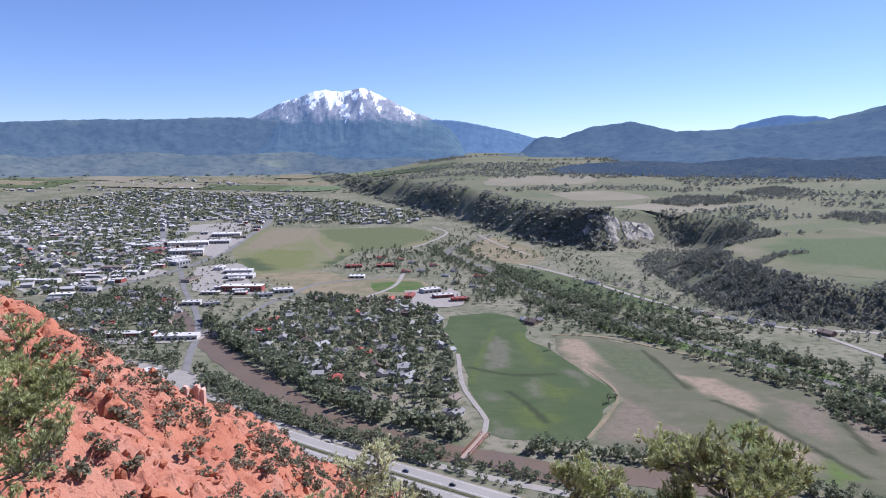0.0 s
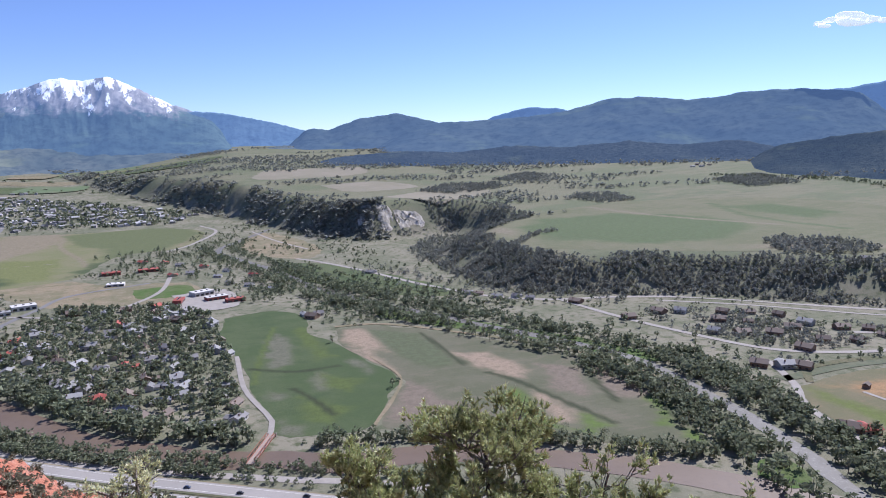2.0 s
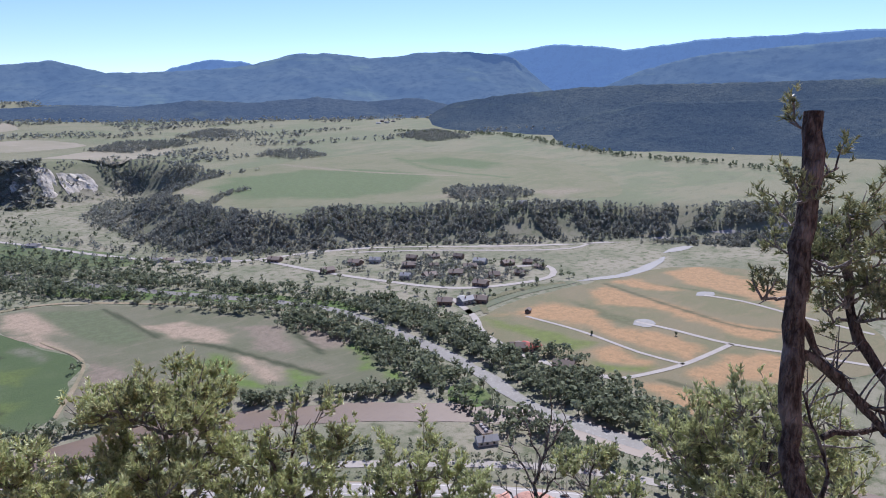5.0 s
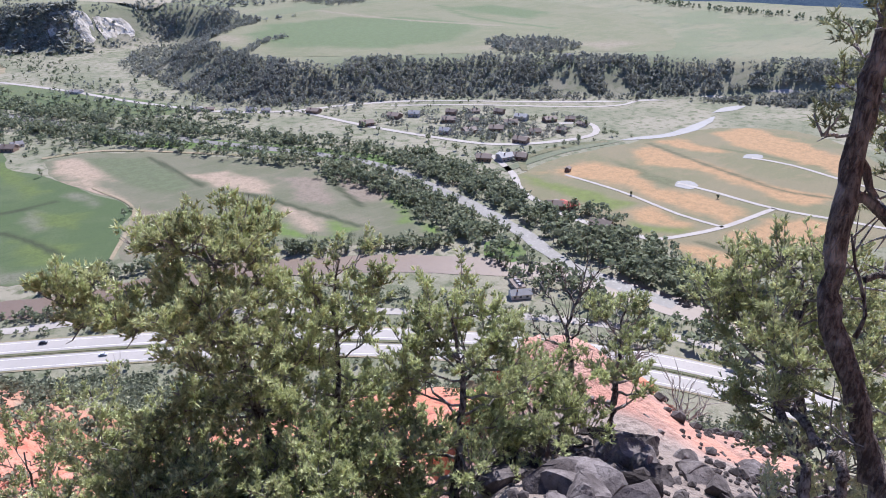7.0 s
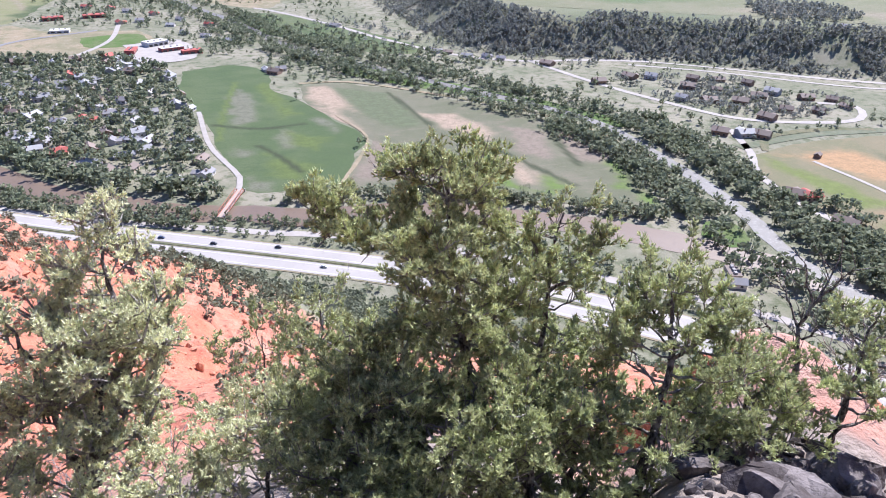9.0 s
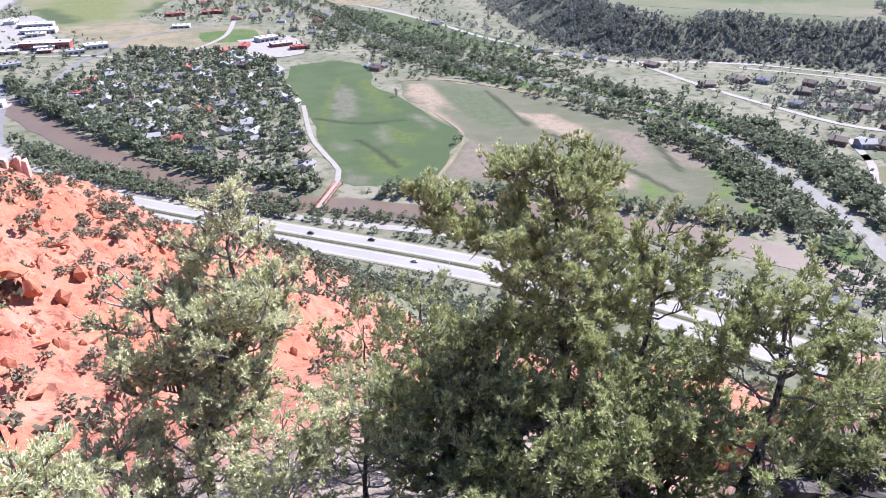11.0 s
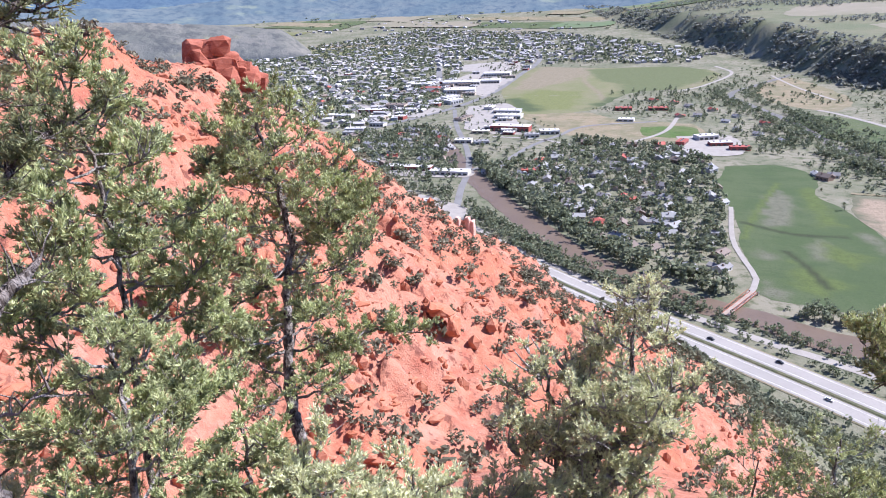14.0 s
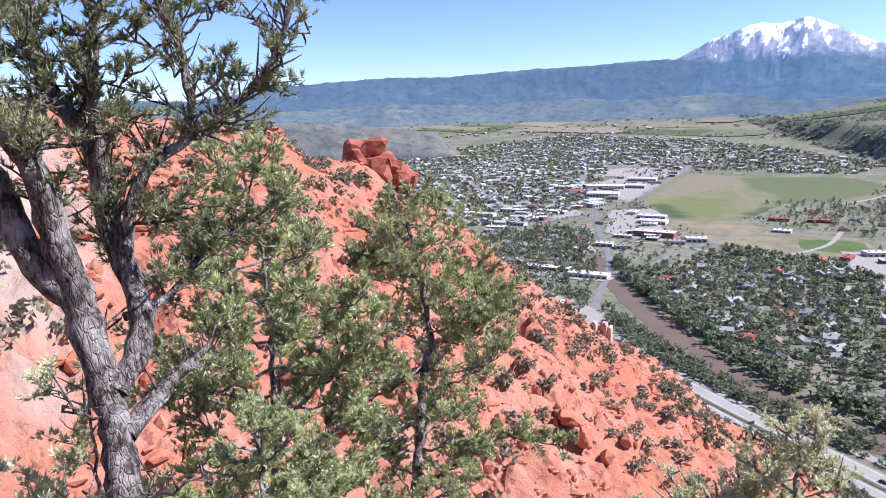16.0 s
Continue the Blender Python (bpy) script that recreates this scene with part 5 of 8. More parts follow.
def town_woods():
    rng = np.random.RandomState(51)
    x, y = scatter(rng, N1, 95)
    woods("neighbourhood_trees", x, y, 9.5, ROUNDS, M_COTTON, "leafy garden trees between the houses", "woods", 10)
    x, y = scatter(rng, N2, 95)
    woods("neighbourhood_trees", x, y, 9.5, ROUNDS, M_COTTON, "leafy garden trees between the houses", "woods", 11)
    x, y = scatter(rng, [(-1000, 560), (-215, 565), (-270, 700), (-330, 850), (-430, 760), (-560, 860), (-900, 1000)], 110, lambda x, y: vnoise(x / 60, y / 60, 3) > 0.4)
    woods("river_woods", x, y, 8.5, ROUNDS, M_COTTON, "cottonwoods by the river below the town", "woods", 12)
    for poly, per, s in ((N3, 260, 13), (N4, 320, 14)):
        x, y = scatter(rng, poly, per)
        woods("town_trees", x, y, 9.5, COARSE, M_COTTON, "street and garden trees of the town", "woods", s, spread=(0.9, 1.5))
    x, y = scatter(rng, [(-2400, 2200), (-1500, 2950), (-300, 2900), (-100, 2300), (-350, 4000), (-2600, 3600)], 5200, lambda x, y: vnoise(x / 200, y / 90, 3) > 0.52)
    woods("valley_trees", x, y, 10, COARSE, M_COTTON, "scattered trees and hedges up the valley", "woods", 15, spread=(1.5, 3.0))
    x, y = scatter(rng, [(-230, 1500), (-60, 1600), (0, 1480), (80, 1300), (140, 1050), (60, 950), (20, 1000), (20, 1160), (-100, 1200), (-150, 1380)], 420)
    woods("ranch_trees", x, y, 8.0, ROUNDS, M_COTTON, "scattered trees round the ranch buildings", "woods", 16)
    x, y = along(rng, [(-480, 1080), (-400, 1090), (-300, 1000), (-280, 860)], 70, 5, 40)
    woods("street_trees", x, y, 7.0, ROUNDS, M_COTTON, "street trees by the shops", "woods", 17)
    x, y = scatter(rng, N5, 42, lambda x, y: vnoise(x / 35, y / 35, 3) > 0.44)
    woods("garden_trees", x, y, 6.0, ROUNDS + CONES, M_JUNIPER, "young garden trees round the houses", "woods", 18)
    x, y = scatter(rng, [(470, 510), (530, 505), (540, 460), (490, 455)], 90)
    woods("garden_trees", x, y, 6.5, ROUNDS + CONES, M_JUNIPER, "young garden trees round the houses", "woods", 19)
    x, y = along(rng, [(445, 830), (540, 790), (340, 950), (250, 1170)], 190, 3, 40)
    woods("roadside_trees", x, y, 7.0, CONES, M_JUNIPER, "junipers along the county road", "woods", 20)


town_woods()


def plain_scatter():
    rng = np.random.RandomState(55)
    x, y = rng.uniform(-700, 700, 9000), rng.uniform(430, 2000, 9000)
    z, high, on_ridge, mesa, d, foot = ground_parts(x, y)
    keep = ~high & (mesa < 0.02) & (vnoise(x / 90 + 4, y / 90, 3) > 0.5)
    for poly in FIELDS:
        keep &= ~inside(x, y, poly)
    for road in (HWY,):
        keep &= line_distance(x, y, road)[0] > 22
    for line in (RIVER_A, RIVER_B):
        keep &= line_distance(x, y, line)[0] > 15
    x, y = x[keep], y[keep]
    half = rng.rand(len(x)) < 0.5
    woods("plain_shrubs", x[half], y[half], 3.0, SHRUBS, M_WILLOW, "willow shrubs and weeds over the river plain", "scrub", 23, spread=(0.9, 1.5))
    woods("plain_trees", x[~half], y[~half], 7.0, ROUNDS, M_COTTON, "single trees over the river plain", "woods", 24)


FIELDS = ([(8, 887), (102, 880), (118, 727), (153, 591), (108, 480), (37, 490), (15, 599), (0, 799)], [(100, 800), (189, 780), (270, 700), (370, 560), (368, 496), (325, 366), (207, 435), (105, 485), (156, 584)],
          [(-470, 1467), (-510, 1930), (-20, 1950), (-59, 1603), (-230, 1281), (-341, 1210)], [(-351, 1250), (-234, 1260), (-21, 1180), (-21, 1030), (-213, 1030)], [(430, 445), (560, 455), (642, 450), (860, 430), (860, 235), (640, 120), (502, 165), (417, 180)])
plain_scatter()


def hill_scrub():
    rng = np.random.RandomState(61)
    b, d = np.radians(rng.uniform(-75, 77, 122000)), np.sqrt(rng.uniform(30**2, 470**2, 122000))
    x, y = -np.sin(b) * d, np.cos(b) * d
    z, high, on_ridge, mesa, dd, foot = ground_parts(x, y)
    u, ridge = d / foot, on_ridge > 0.5
    patch = (vnoise(x / 35, y / 35, 3) - 0.5) * 0.3 + 0.05 * sstep(6, -8, np.degrees(b))
    thick = np.where(ridge & (np.degrees(b) > 9), 0.8, 0.13 + 0.87 * sstep(0.40, 0.58, u + patch))
    clump = sstep(0.35, 0.6, vnoise(x / 9 + 3, y / 9, 3))
    keep = high & (u < 1.0) & (rng.rand(len(x)) < thick * (0.35 + 0.65 * clump)) & (d > 34)
    x, y, u, ridge, wood = x[keep], y[keep], u[keep], ridge[keep], ((u + patch * 0.6 > 0.44) & (~ridge | (np.degrees(b) < 9)))[keep]
    tall = rng.rand(len(x)) < 0.3
    near = np.hypot(x, y) < 200
    i = np.where(near & ~wood)[0][:4000]
    lo, hi = i[~tall[i]], i[tall[i]]
    woods("ridge_scrub", x[lo], y[lo], 1.05, FINE, M_SCRUB, "low grey-green scrub on the red ridge", "scrub", 26, spread=(0.9, 1.5))
    woods("ridge_junipers", x[hi], y[hi], 1.8, FINE, M_SCRUB, "rounded dark junipers on the red ridge", "woods", 27, spread=(0.8, 1.2))
    i = np.where(~near & ~wood)[0][:2500]
    woods("hillside_scrub", x[i], y[i], 2.0, SHRUBS, M_SCRUB, "grey-green scrub on the red hillside", "scrub", 21, spread=(0.9, 1.5))
    i = np.where(wood & (np.degrees(np.arctan2(-x, y)) < 16))[0][:10000]
    woods("hillside_junipers", x[i], y[i], 3.6, [lambda r: crown_cone(r, 17, 0.26), lambda r: crown_round(r, 16, 0.3), lambda r: crown_cone(r, 18, 0.25, 1.3)], M_HILL, "dense dark junipers at the foot of the red hillside", "woods", 22, spread=(0.9, 1.5))


hill_scrub()

# ---- buildings ----
def wall_paint(name, c, k=0.12):
    return surf(name, c, tuple(v * 0.92 for v in c), tuple(v * 0.8 for v in c), 0.2, 1.5, rough=0.8, bump=0.05, objrand=k)


WALLS = [wall_paint("white_siding", (0.52, 0.50, 0.465)), wall_paint("tan_siding", (0.42, 0.35, 0.27)), wall_paint("grey_siding", (0.36, 0.36, 0.36)), wall_paint("brown_siding", (0.22, 0.15, 0.11)), wall_paint("red_siding", (0.30, 0.085, 0.07))]
ROOFS = [wall_paint("grey_shingle", (0.23, 0.22, 0.22)), wall_paint("brown_shingle", (0.19, 0.15, 0.125)), wall_paint("pale_metal_roof", (0.30, 0.297, 0.293)), wall_paint("red_metal_roof", (0.36, 0.095, 0.075)), wall_paint("white_membrane_roof", (0.58, 0.56, 0.54))]
M_GLASS = surf("window_glass", (0.03, 0.035, 0.04), (0.04, 0.045, 0.05), (0.02, 0.02, 0.025), 0.5, 2.0, rough=0.1, bump=0, spec=0.6)
M_STEEL = surf("rusted_steel", (0.26, 0.085, 0.05), (0.31, 0.12, 0.075), (0.18, 0.06, 0.04), 0.4, 2.0, rough=0.75, bump=0.2)


def gable(bm, w, l, h0, rise, over=0.0, thick=0.25):
    """A pitched roof of two slabs over a body w by l."""
    a, b = w / 2 + over, l / 2 + over
    drop = rise * over / (w / 2)
    for s in (-1, 1):
        q = [(s * a, -b, h0 - drop), (s * a, b, h0 - drop), (0, b, h0 + rise), (0, -b, h0 + rise)]
        lo = [bm.verts.new(p) for p in q]
        up = [bm.verts.new((p[0], p[1], p[2] + thick)) for p in q]
        for f in ((lo[3], lo[2], lo[1], lo[0]), tuple(up)):
            bm.faces.new(f)
        for i in range(4):
            bm.faces.new((lo[i], lo[(i + 1) % 4], up[(i + 1) % 4], up[i]))
    bmesh.ops.recalc_face_normals(bm, faces=bm.faces)


def house(w, l, h, wall, roof, label, garage=True, rise=None):
    ob = thing("house", (0, 0, 0), label, "house", "houses of the valley town")
    rise = rise or w * 0.28
    bm = bmesh.new()
    ring = [(-w / 2, h), (-w / 2, 0), (w / 2, 0), (w / 2, h), (0, h + rise)]
    ends = [[bm.verts.new((x, y, z)) for x, z in ring] for y in (-l / 2, l / 2)]
    bm.faces.new(ends[0][::-1])
    bm.faces.new(ends[1])
    for i in range(5):
        bm.faces.new((ends[0][i], ends[0][(i + 1) % 5], ends[1][(i + 1) % 5], ends[1][i]))
    bmesh.ops.recalc_face_normals(bm, faces=bm.faces)
    part("wall", bm, wall, ob)
    bm = bmesh.new()
    gable(bm, w, l, h, rise, 0.6)
    part("roof", bm, roof, ob)
    if garage:
        bm = bmesh.new()
        box(bm, (w / 2, -l * 0.35, 0), (w / 2 + 5.5, l * 0.2, h * 0.8), 0.05)
        part("garage", bm, wall, ob)
        bm = bmesh.new()
        gable(bm, l * 0.55, 5.5, h * 0.8, l * 0.1, 0.4)
        bmesh.ops.rotate(bm, verts=bm.verts, cent=(0, 0, 0), matrix=Matrix.Rotation(math.pi / 2, 3, "Z"))
        bmesh.ops.translate(bm, verts=bm.verts, vec=(w / 2 + 2.75, -l * 0.075, 0))
        part("garage_roof", bm, roof, ob)
    for y in (-l * 0.28, l * 0.05, l * 0.33):
        bm = bmesh.new()
        box(bm, (-w / 2 - 0.06, y - 0.8, 1.0), (-w / 2 + 0.05, y + 0.8, 2.3))
        part("window", bm, M_GLASS, ob)
    bm = bmesh.new()
    box(bm, (-w * 0.2 - 0.4, l * 0.15, h), (-w * 0.2 + 0.4, l * 0.15 + 0.8, h + rise + 0.9), 0.05)
    part("chimney", bm, WALLS[3], ob)
    return ob


def set_down(ob, x, y, rz, sink=0.15):
    ob.matrix_world = pose(x, y, ground_z(x, y) - sink, 0, 0, rz)


def shop(w, l, h, wall, roof, label, category="building", name="commercial_building"):
    """A flat-roofed building with a parapet, window bays and roof units."""
    ob = thing(name, (0, 0, 0), label, category, "commercial buildings of the town")
    bm = bmesh.new()
    box(bm, (-w / 2, -l / 2, 0), (w / 2, l / 2, h), 0.1)
    part("wall", bm, wall, ob)
    bm = bmesh.new()
    box(bm, (-w / 2 - 0.3, -l / 2 - 0.3, h), (w / 2 + 0.3, l / 2 + 0.3, h + 0.5), 0.1)
    part("roof", bm, roof, ob)
    for s in (-1, 1):
        n = max(2, int(w / 7))
        for i in range(n):
            x = -w / 2 + (i + 0.5) * w / n
            bm = bmesh.new()
            box(bm, (x - w / n * 0.32, s * l / 2 - 0.1, 0.9), (x + w / n * 0.32, s * l / 2 + 0.1, h * 0.65))
            part("window", bm, M_GLASS, ob)
    for i in range(3):
        bm = bmesh.new()
        x = (i - 1) * w * 0.3
        box(bm, (x - 1.3, -1, h + 0.5), (x + 1.3, 1, h + 1.7), 0.1)
        part("roof_unit", bm, ROOFS[0], ob)
    return ob


def build_town():
    rng = np.random.RandomState(71)
    kinds = [house(9, 13, 3.4, WALLS[0], ROOFS[0], "white sided house with a grey shingle roof"), house(8, 12, 3.2, WALLS[1], ROOFS[1], "tan sided house with a brown shingle roof", garage=False),
             house(10, 15, 4.5, WALLS[2], ROOFS[2], "grey two-storey house with a pale metal roof"), house(8, 14, 3.2, WALLS[0], ROOFS[2], "white house with a pale metal roof", garage=False),
             house(10, 14, 4.2, WALLS[3], ROOFS[1], "brown wooden house with a brown roof"), house(9, 13, 3.6, WALLS[1], ROOFS[3], "tan house with a red metal roof")]
    spots = []
    for poly, n, gap in ((N1, 96, 17), (N2, 44, 17), ([(-530, 1300), (-720, 1290), (-900, 1240), (-980, 1500), (-700, 1700), (-600, 1520)], 70, 20)):
        p = np.asarray(poly, float)
        lo, hi = p.min(0), p.max(0)
        tries = 0
        got = 0
        while got < n and tries < 6000:
            tries += 1
            q = rng.uniform(lo, hi)
            if inside(q[0], q[1], poly) and all((q[0] - s[0]) ** 2 + (q[1] - s[1]) ** 2 > gap**2 for s in spots):
                spots.append((q[0], q[1], rng.choice([8, 98, 60, 150]) + rng.uniform(-6, 6), rng.choice([0, 0, 0, 1, 2, 3, 3, 3, 2, 4, 1, 0, 3, 2, 5])))
                got += 1
    for x, y, rz, k in ((520, 700, 20, 4), (545, 690, 40, 2), (590, 668, 30, 4), (618, 655, 70, 1), (640, 630, 20, 4), (560, 640, 50, 4), (585, 620, 60, 1), (520, 600, 30, 2), (545, 585, 80, 4), (575, 570, 40, 4),
                        (610, 580, 50, 4), (640, 590, 20, 2), (660, 560, 70, 4), (682, 545, 40, 4), (675, 520, 10, 1), (600, 530, 50, 4), (630, 515, 20, 4), (480, 492, 40, 4), (512, 472, 30, 4), (500, 480, 80, 2), (560, 515, 20, 4),
                        (455, 790, 30, 4), (470, 690, 80, 4), (430, 352, 40, 4), (440, 345, 80, 5), (425, 300, 20, 4), (105, 862, 10, 3), (122, 858, 90, 0), (112, 845, 50, 4), (-62, 640, 0, 0), (-50, 600, 90, 3),
                        (340, 900, 30, 0), (372, 862, 50, 3), (395, 850, 20, 0), (355, 890, 60, 1), (410, 835, 50, 0), (250, 1120, 40, 0), (1640, 1990, 20, 0), (1660, 2040, 60, 4), (1610, 2000, 60, 3), (1690, 2010, 10, 1),
                        (860, 700, 30, 0), (-130, 1400, 40, 5), (-90, 1380, 10, 5), (-60, 1340, 70, 0), (-20, 1300, 20, 5), (20, 1240, 40, 0), (60, 1180, 30, 5), (-40, 1240, 80, 0), (20, 1120, 10, 0), (50, 1090, 60, 0), (80, 1050, 20, 3),
                        (-70, 1230, 20, 5), (5, 1190, 70, 3), (292, 262, 60, 3)):
        spots.append((x, y, rz, k))
    used = set()
    for x, y, rz, k in spots:
        if k in used:
            ob = copy_thing(kinds[k], Matrix())
        else:
            used.add(k)
            ob = kinds[k]
        s = rng.uniform(0.85, 1.2)
        set_down(ob, x, y, rz)
        ob.scale = (s, s, rng.uniform(0.9, 1.1))
    # the large buildings
    for x, y, rz, w, l, h, wk, rk, label in (
            (-316, 1062, 0, 64, 20, 9, 4, 4, "long maroon hall with a white flat roof"), (-355, 1180, 4, 48, 26, 6, 0, 4, "white flat-roofed shop building"), (-372, 1230, 4, 50, 22, 6, 2, 4, "grey flat-roofed shop building"),
            (-250, 1050, 20, 30, 18, 6, 0, 4, "white flat-roofed shop building"), (-270, 1020, 20, 22, 14, 5, 0, 2, "white flat-roofed shop building"), (-430, 1150, 80, 40, 16, 5, 1, 1, "tan flat-roofed shop building"),
            (-560, 1480, 15, 70, 40, 8, 0, 4, "large white flat-roofed store"), (-600, 1600, 15, 90, 40, 8, 0, 4, "large white flat-roofed store"), (-540, 1640, 10, 50, 40, 7, 2, 4, "large grey flat-roofed store"), (-560, 1760, 10, 70, 36, 8, 0, 4, "large white flat-roofed store"),
            (-640, 1500, 10, 44, 26, 7, 4, 3, "red-fronted shop with a red roof"), (-690, 1560, 10, 50, 30, 7, 0, 4, "large white flat-roofed store"), (-610, 1250, 5, 40, 24, 9, 1, 1, "tan three-storey building"), (-640, 1200, 5, 50, 20, 6, 4, 4, "red-brown flat-roofed building"),
            (-570, 1215, 5, 44, 20, 6, 0, 4, "white flat-roofed shop building"), (-680, 1130, 5, 70, 18, 6, 0, 4, "long white flat-roofed building"), (-520, 1330, 70, 40, 24, 8, 2, 4, "grey flat-roofed shop building"), (-545, 1380, 70, 44, 20, 7, 0, 4, "white flat-roofed shop building"),
            (-370, 785, 5, 60, 14, 5, 4, 4, "long low building with a white roof"), (-310, 775, 5, 50, 16, 5, 0, 4, "long low white building"), (-450, 800, 5, 60, 16, 5, 0, 2, "long low white building"), (-290, 640, 60, 24, 14, 4, 0, 4, "low white roadside building"),
            (0, 1010, 20, 30, 14, 5, 4, 4, "ranch barn with a white roof"), (-20, 1050, 30, 30, 18, 6, 0, 4, "white ranch building"), (25, 985, 10, 26, 12, 5, 4, 3, "red barn"), (-50, 1010, 80, 26, 12, 5, 4, 3, "red barn"), (-110, 1300, 10, 34, 16, 5, 4, 3, "low building with a red roof"),
            (-170, 1290, 10, 30, 16, 5, 4, 3, "low building with a red roof"), (-150, 1180, 0, 26, 16, 4, 0, 4, "low white building on the playing fields"), (-360, 960, 10, 26, 16, 5, 0, 4, "white flat-roofed building"), (-330, 955, 30, 22, 14, 5, 0, 2, "white flat-roofed building"),
            (-215, 805, 15, 22, 12, 4, 4, 3, "low building with a red roof"), (-560, 985, 5, 40, 14, 5, 0, 2, "long low white building"), (300, 272, 65, 13, 7, 3, 1, 1, "low pale shed by the highway")):
        ob = shop(w, l, h, WALLS[wk], ROOFS[rk], label + (" by the ranch yard" if "barn" in label or "ranch" in label else " in the town"))
        set_down(ob, x, y, rz)
    # shops of the old centre and along the main streets
    tones = ((0, 4, "small white flat-roofed shop"), (0, 2, "small white shop with a metal roof"), (1, 1, "small tan shop"), (2, 4, "grey shop with a pale roof"), (4, 4, "red-brown brick shop with a pale roof"), (1, 4, "tan shop with a pale roof"))
    for poly, n in (([(-705, 1676), (-635, 1817), (-587, 2107), (-510, 2023), (-498, 1565), (-536, 1356)], 26), ([(-446, 1266), (-411, 1333), (-289, 1085), (-310, 999), (-353, 1013)], 7), ([(-1162, 1878), (-1136, 2184), (-968, 2025), (-931, 1660)], 14), ([(-582, 1026), (-585, 1225), (-565, 1356), (-520, 1246), (-538, 1085), (-547, 925)], 9)):
        p = np.asarray(poly, float)
        got = 0
        while got < n:
            q = rng.uniform(p.min(0), p.max(0))
            if inside(q[0], q[1], poly):
                got += 1
                wk, rk, label = tones[rng.randint(6)]
                set_down(shop(rng.uniform(14, 34), rng.uniform(10, 18), rng.uniform(4, 7), WALLS[wk], ROOFS[rk], label + " among the street trees"), q[0], q[1], rng.choice([8, 98]) + rng.uniform(-14, 14))
    # the mass of the town, too far off to tell apart
    out_w, out_r = Batch(), Batch()
    for poly, n in ((N3, 900), (N4, 700), ([(-2000, 2500), (-1200, 3000), (-500, 2900), (-1300, 3500)], 60)):
        p = np.asarray(poly, float)
        lo, hi = p.min(0), p.max(0)
        got = 0
        while got < n:
            q = rng.uniform(lo, hi)
            if not inside(q[0], q[1], poly):
                continue
            got += 1
            w, l, h = rng.uniform(8, 14), rng.uniform(10, 22), rng.uniform(3, 6)
            a = rng.choice([0.15, 1.7]) + rng.uniform(-0.45, 0.45)
            z0 = ground_z(q[0], q[1])
            t = lambda v: np.c_[v[:, 0] * math.cos(a) - v[:, 1] * math.sin(a) + q[0], v[:, 0] * math.sin(a) + v[:, 1] * math.cos(a) + q[1], v[:, 2] + z0]
            c = np.array([(sx * w / 2, sy * l / 2, z) for z in (0, h) for sx, sy in ((-1, -1), (1, -1), (1, 1), (-1, 1))])
            out_w.add(t(c), [[0, 1, 5, 4], [1, 2, 6, 5], [2, 3, 7, 6], [3, 0, 4, 7]])
            r = w * 0.25
            g = np.array([(-w / 2 - 0.5, -l / 2 - 0.5, h), (w / 2 + 0.5, -l / 2 - 0.5, h), (w / 2 + 0.5, l / 2 + 0.5, h), (-w / 2 - 0.5, l / 2 + 0.5, h), (0, -l / 2 - 0.5, h + r), (0, l / 2 + 0.5, h + r)])
            out_r.add(t(g), [[0, 4, 5, 3], [1, 2, 5, 4], [0, 1, 4, 4], [2, 3, 5, 5]])
    town = thing("far_town", (0, 0, 0), "hundreds of far pale houses among street trees", "town", kind="stuff")
    v, f = out_w.get()
    part_np("wall", v, f, surf("far_walls", (0.42, 0.40, 0.38), (0.28, 0.25, 0.22), (0.54, 0.52, 0.50), 0.01, 0.05, bump=0, island=0.3), town)
    v, f = out_r.get()
    part_np("roof", v, np.concatenate([f[:, :3], f[:, [0, 2, 3]][(f[:, 2] != f[:, 3])]]), surf("far_roofs", (0.25, 0.24, 0.235), (0.40, 0.39, 0.385), (0.15, 0.132, 0.12), 0.012, 0.06, bump=0, island=0.5), town)


build_town()


def river_bridge():
    a, b = Vector((32.5, 496, 0)), Vector((14, 452, 0))
    l = (b - a).length
    ob = thing("steel_bridge", (*((a + b) / 2)[:2], 0.6), "rusty red steel truss bridge over the river", "bridge", rz=math.degrees(math.atan2((b - a).y, (b - a).x)))
    bm = bmesh.new()
    box(bm, (-l / 2, -2.6, 0.6), (l / 2, 2.6, 1.0), 0.05)
    part("deck", bm, surf("bridge_deck", (0.30, 0.24, 0.2), (0.34, 0.27, 0.23), (0.22, 0.17, 0.14), 0.3, 2, bump=0.1), ob)
    for s in (-1, 1):
        y = s * 2.7
        for z in (1.2, 4.0):
            bm = bmesh.new()
            box(bm, (-l / 2 + (z - 1.2) * 1.3, y - 0.18, z - 0.18), (l / 2 - (z - 1.2) * 1.3, y + 0.18, z + 0.18), 0.03)
            part("chord", bm, M_STEEL, ob)
        n = 8
        for i in range(n):
            x0, x1 = -l / 2 + i * l / n, -l / 2 + (i + 1) * l / n
            z0, z1 = (1.2, 4.0) if i % 2 == 0 else (4.0, 1.2)
            v, f = tube([(x0, y, z0), (x1, y, z1)], [0.16, 0.16], 5)
            part_np("brace", v, f, M_STEEL, ob)
    for x in (-l / 2, l / 2):
        for s in (-1, 1):
            bm = bmesh.new()
            box(bm, (x - 0.5, s * 3.0 - 0.4, -1), (x + 0.5, s * 3.0 + 0.4, 2.2), 0.05)
            part("pier", bm, M_GRAVEL, ob)


river_bridge()


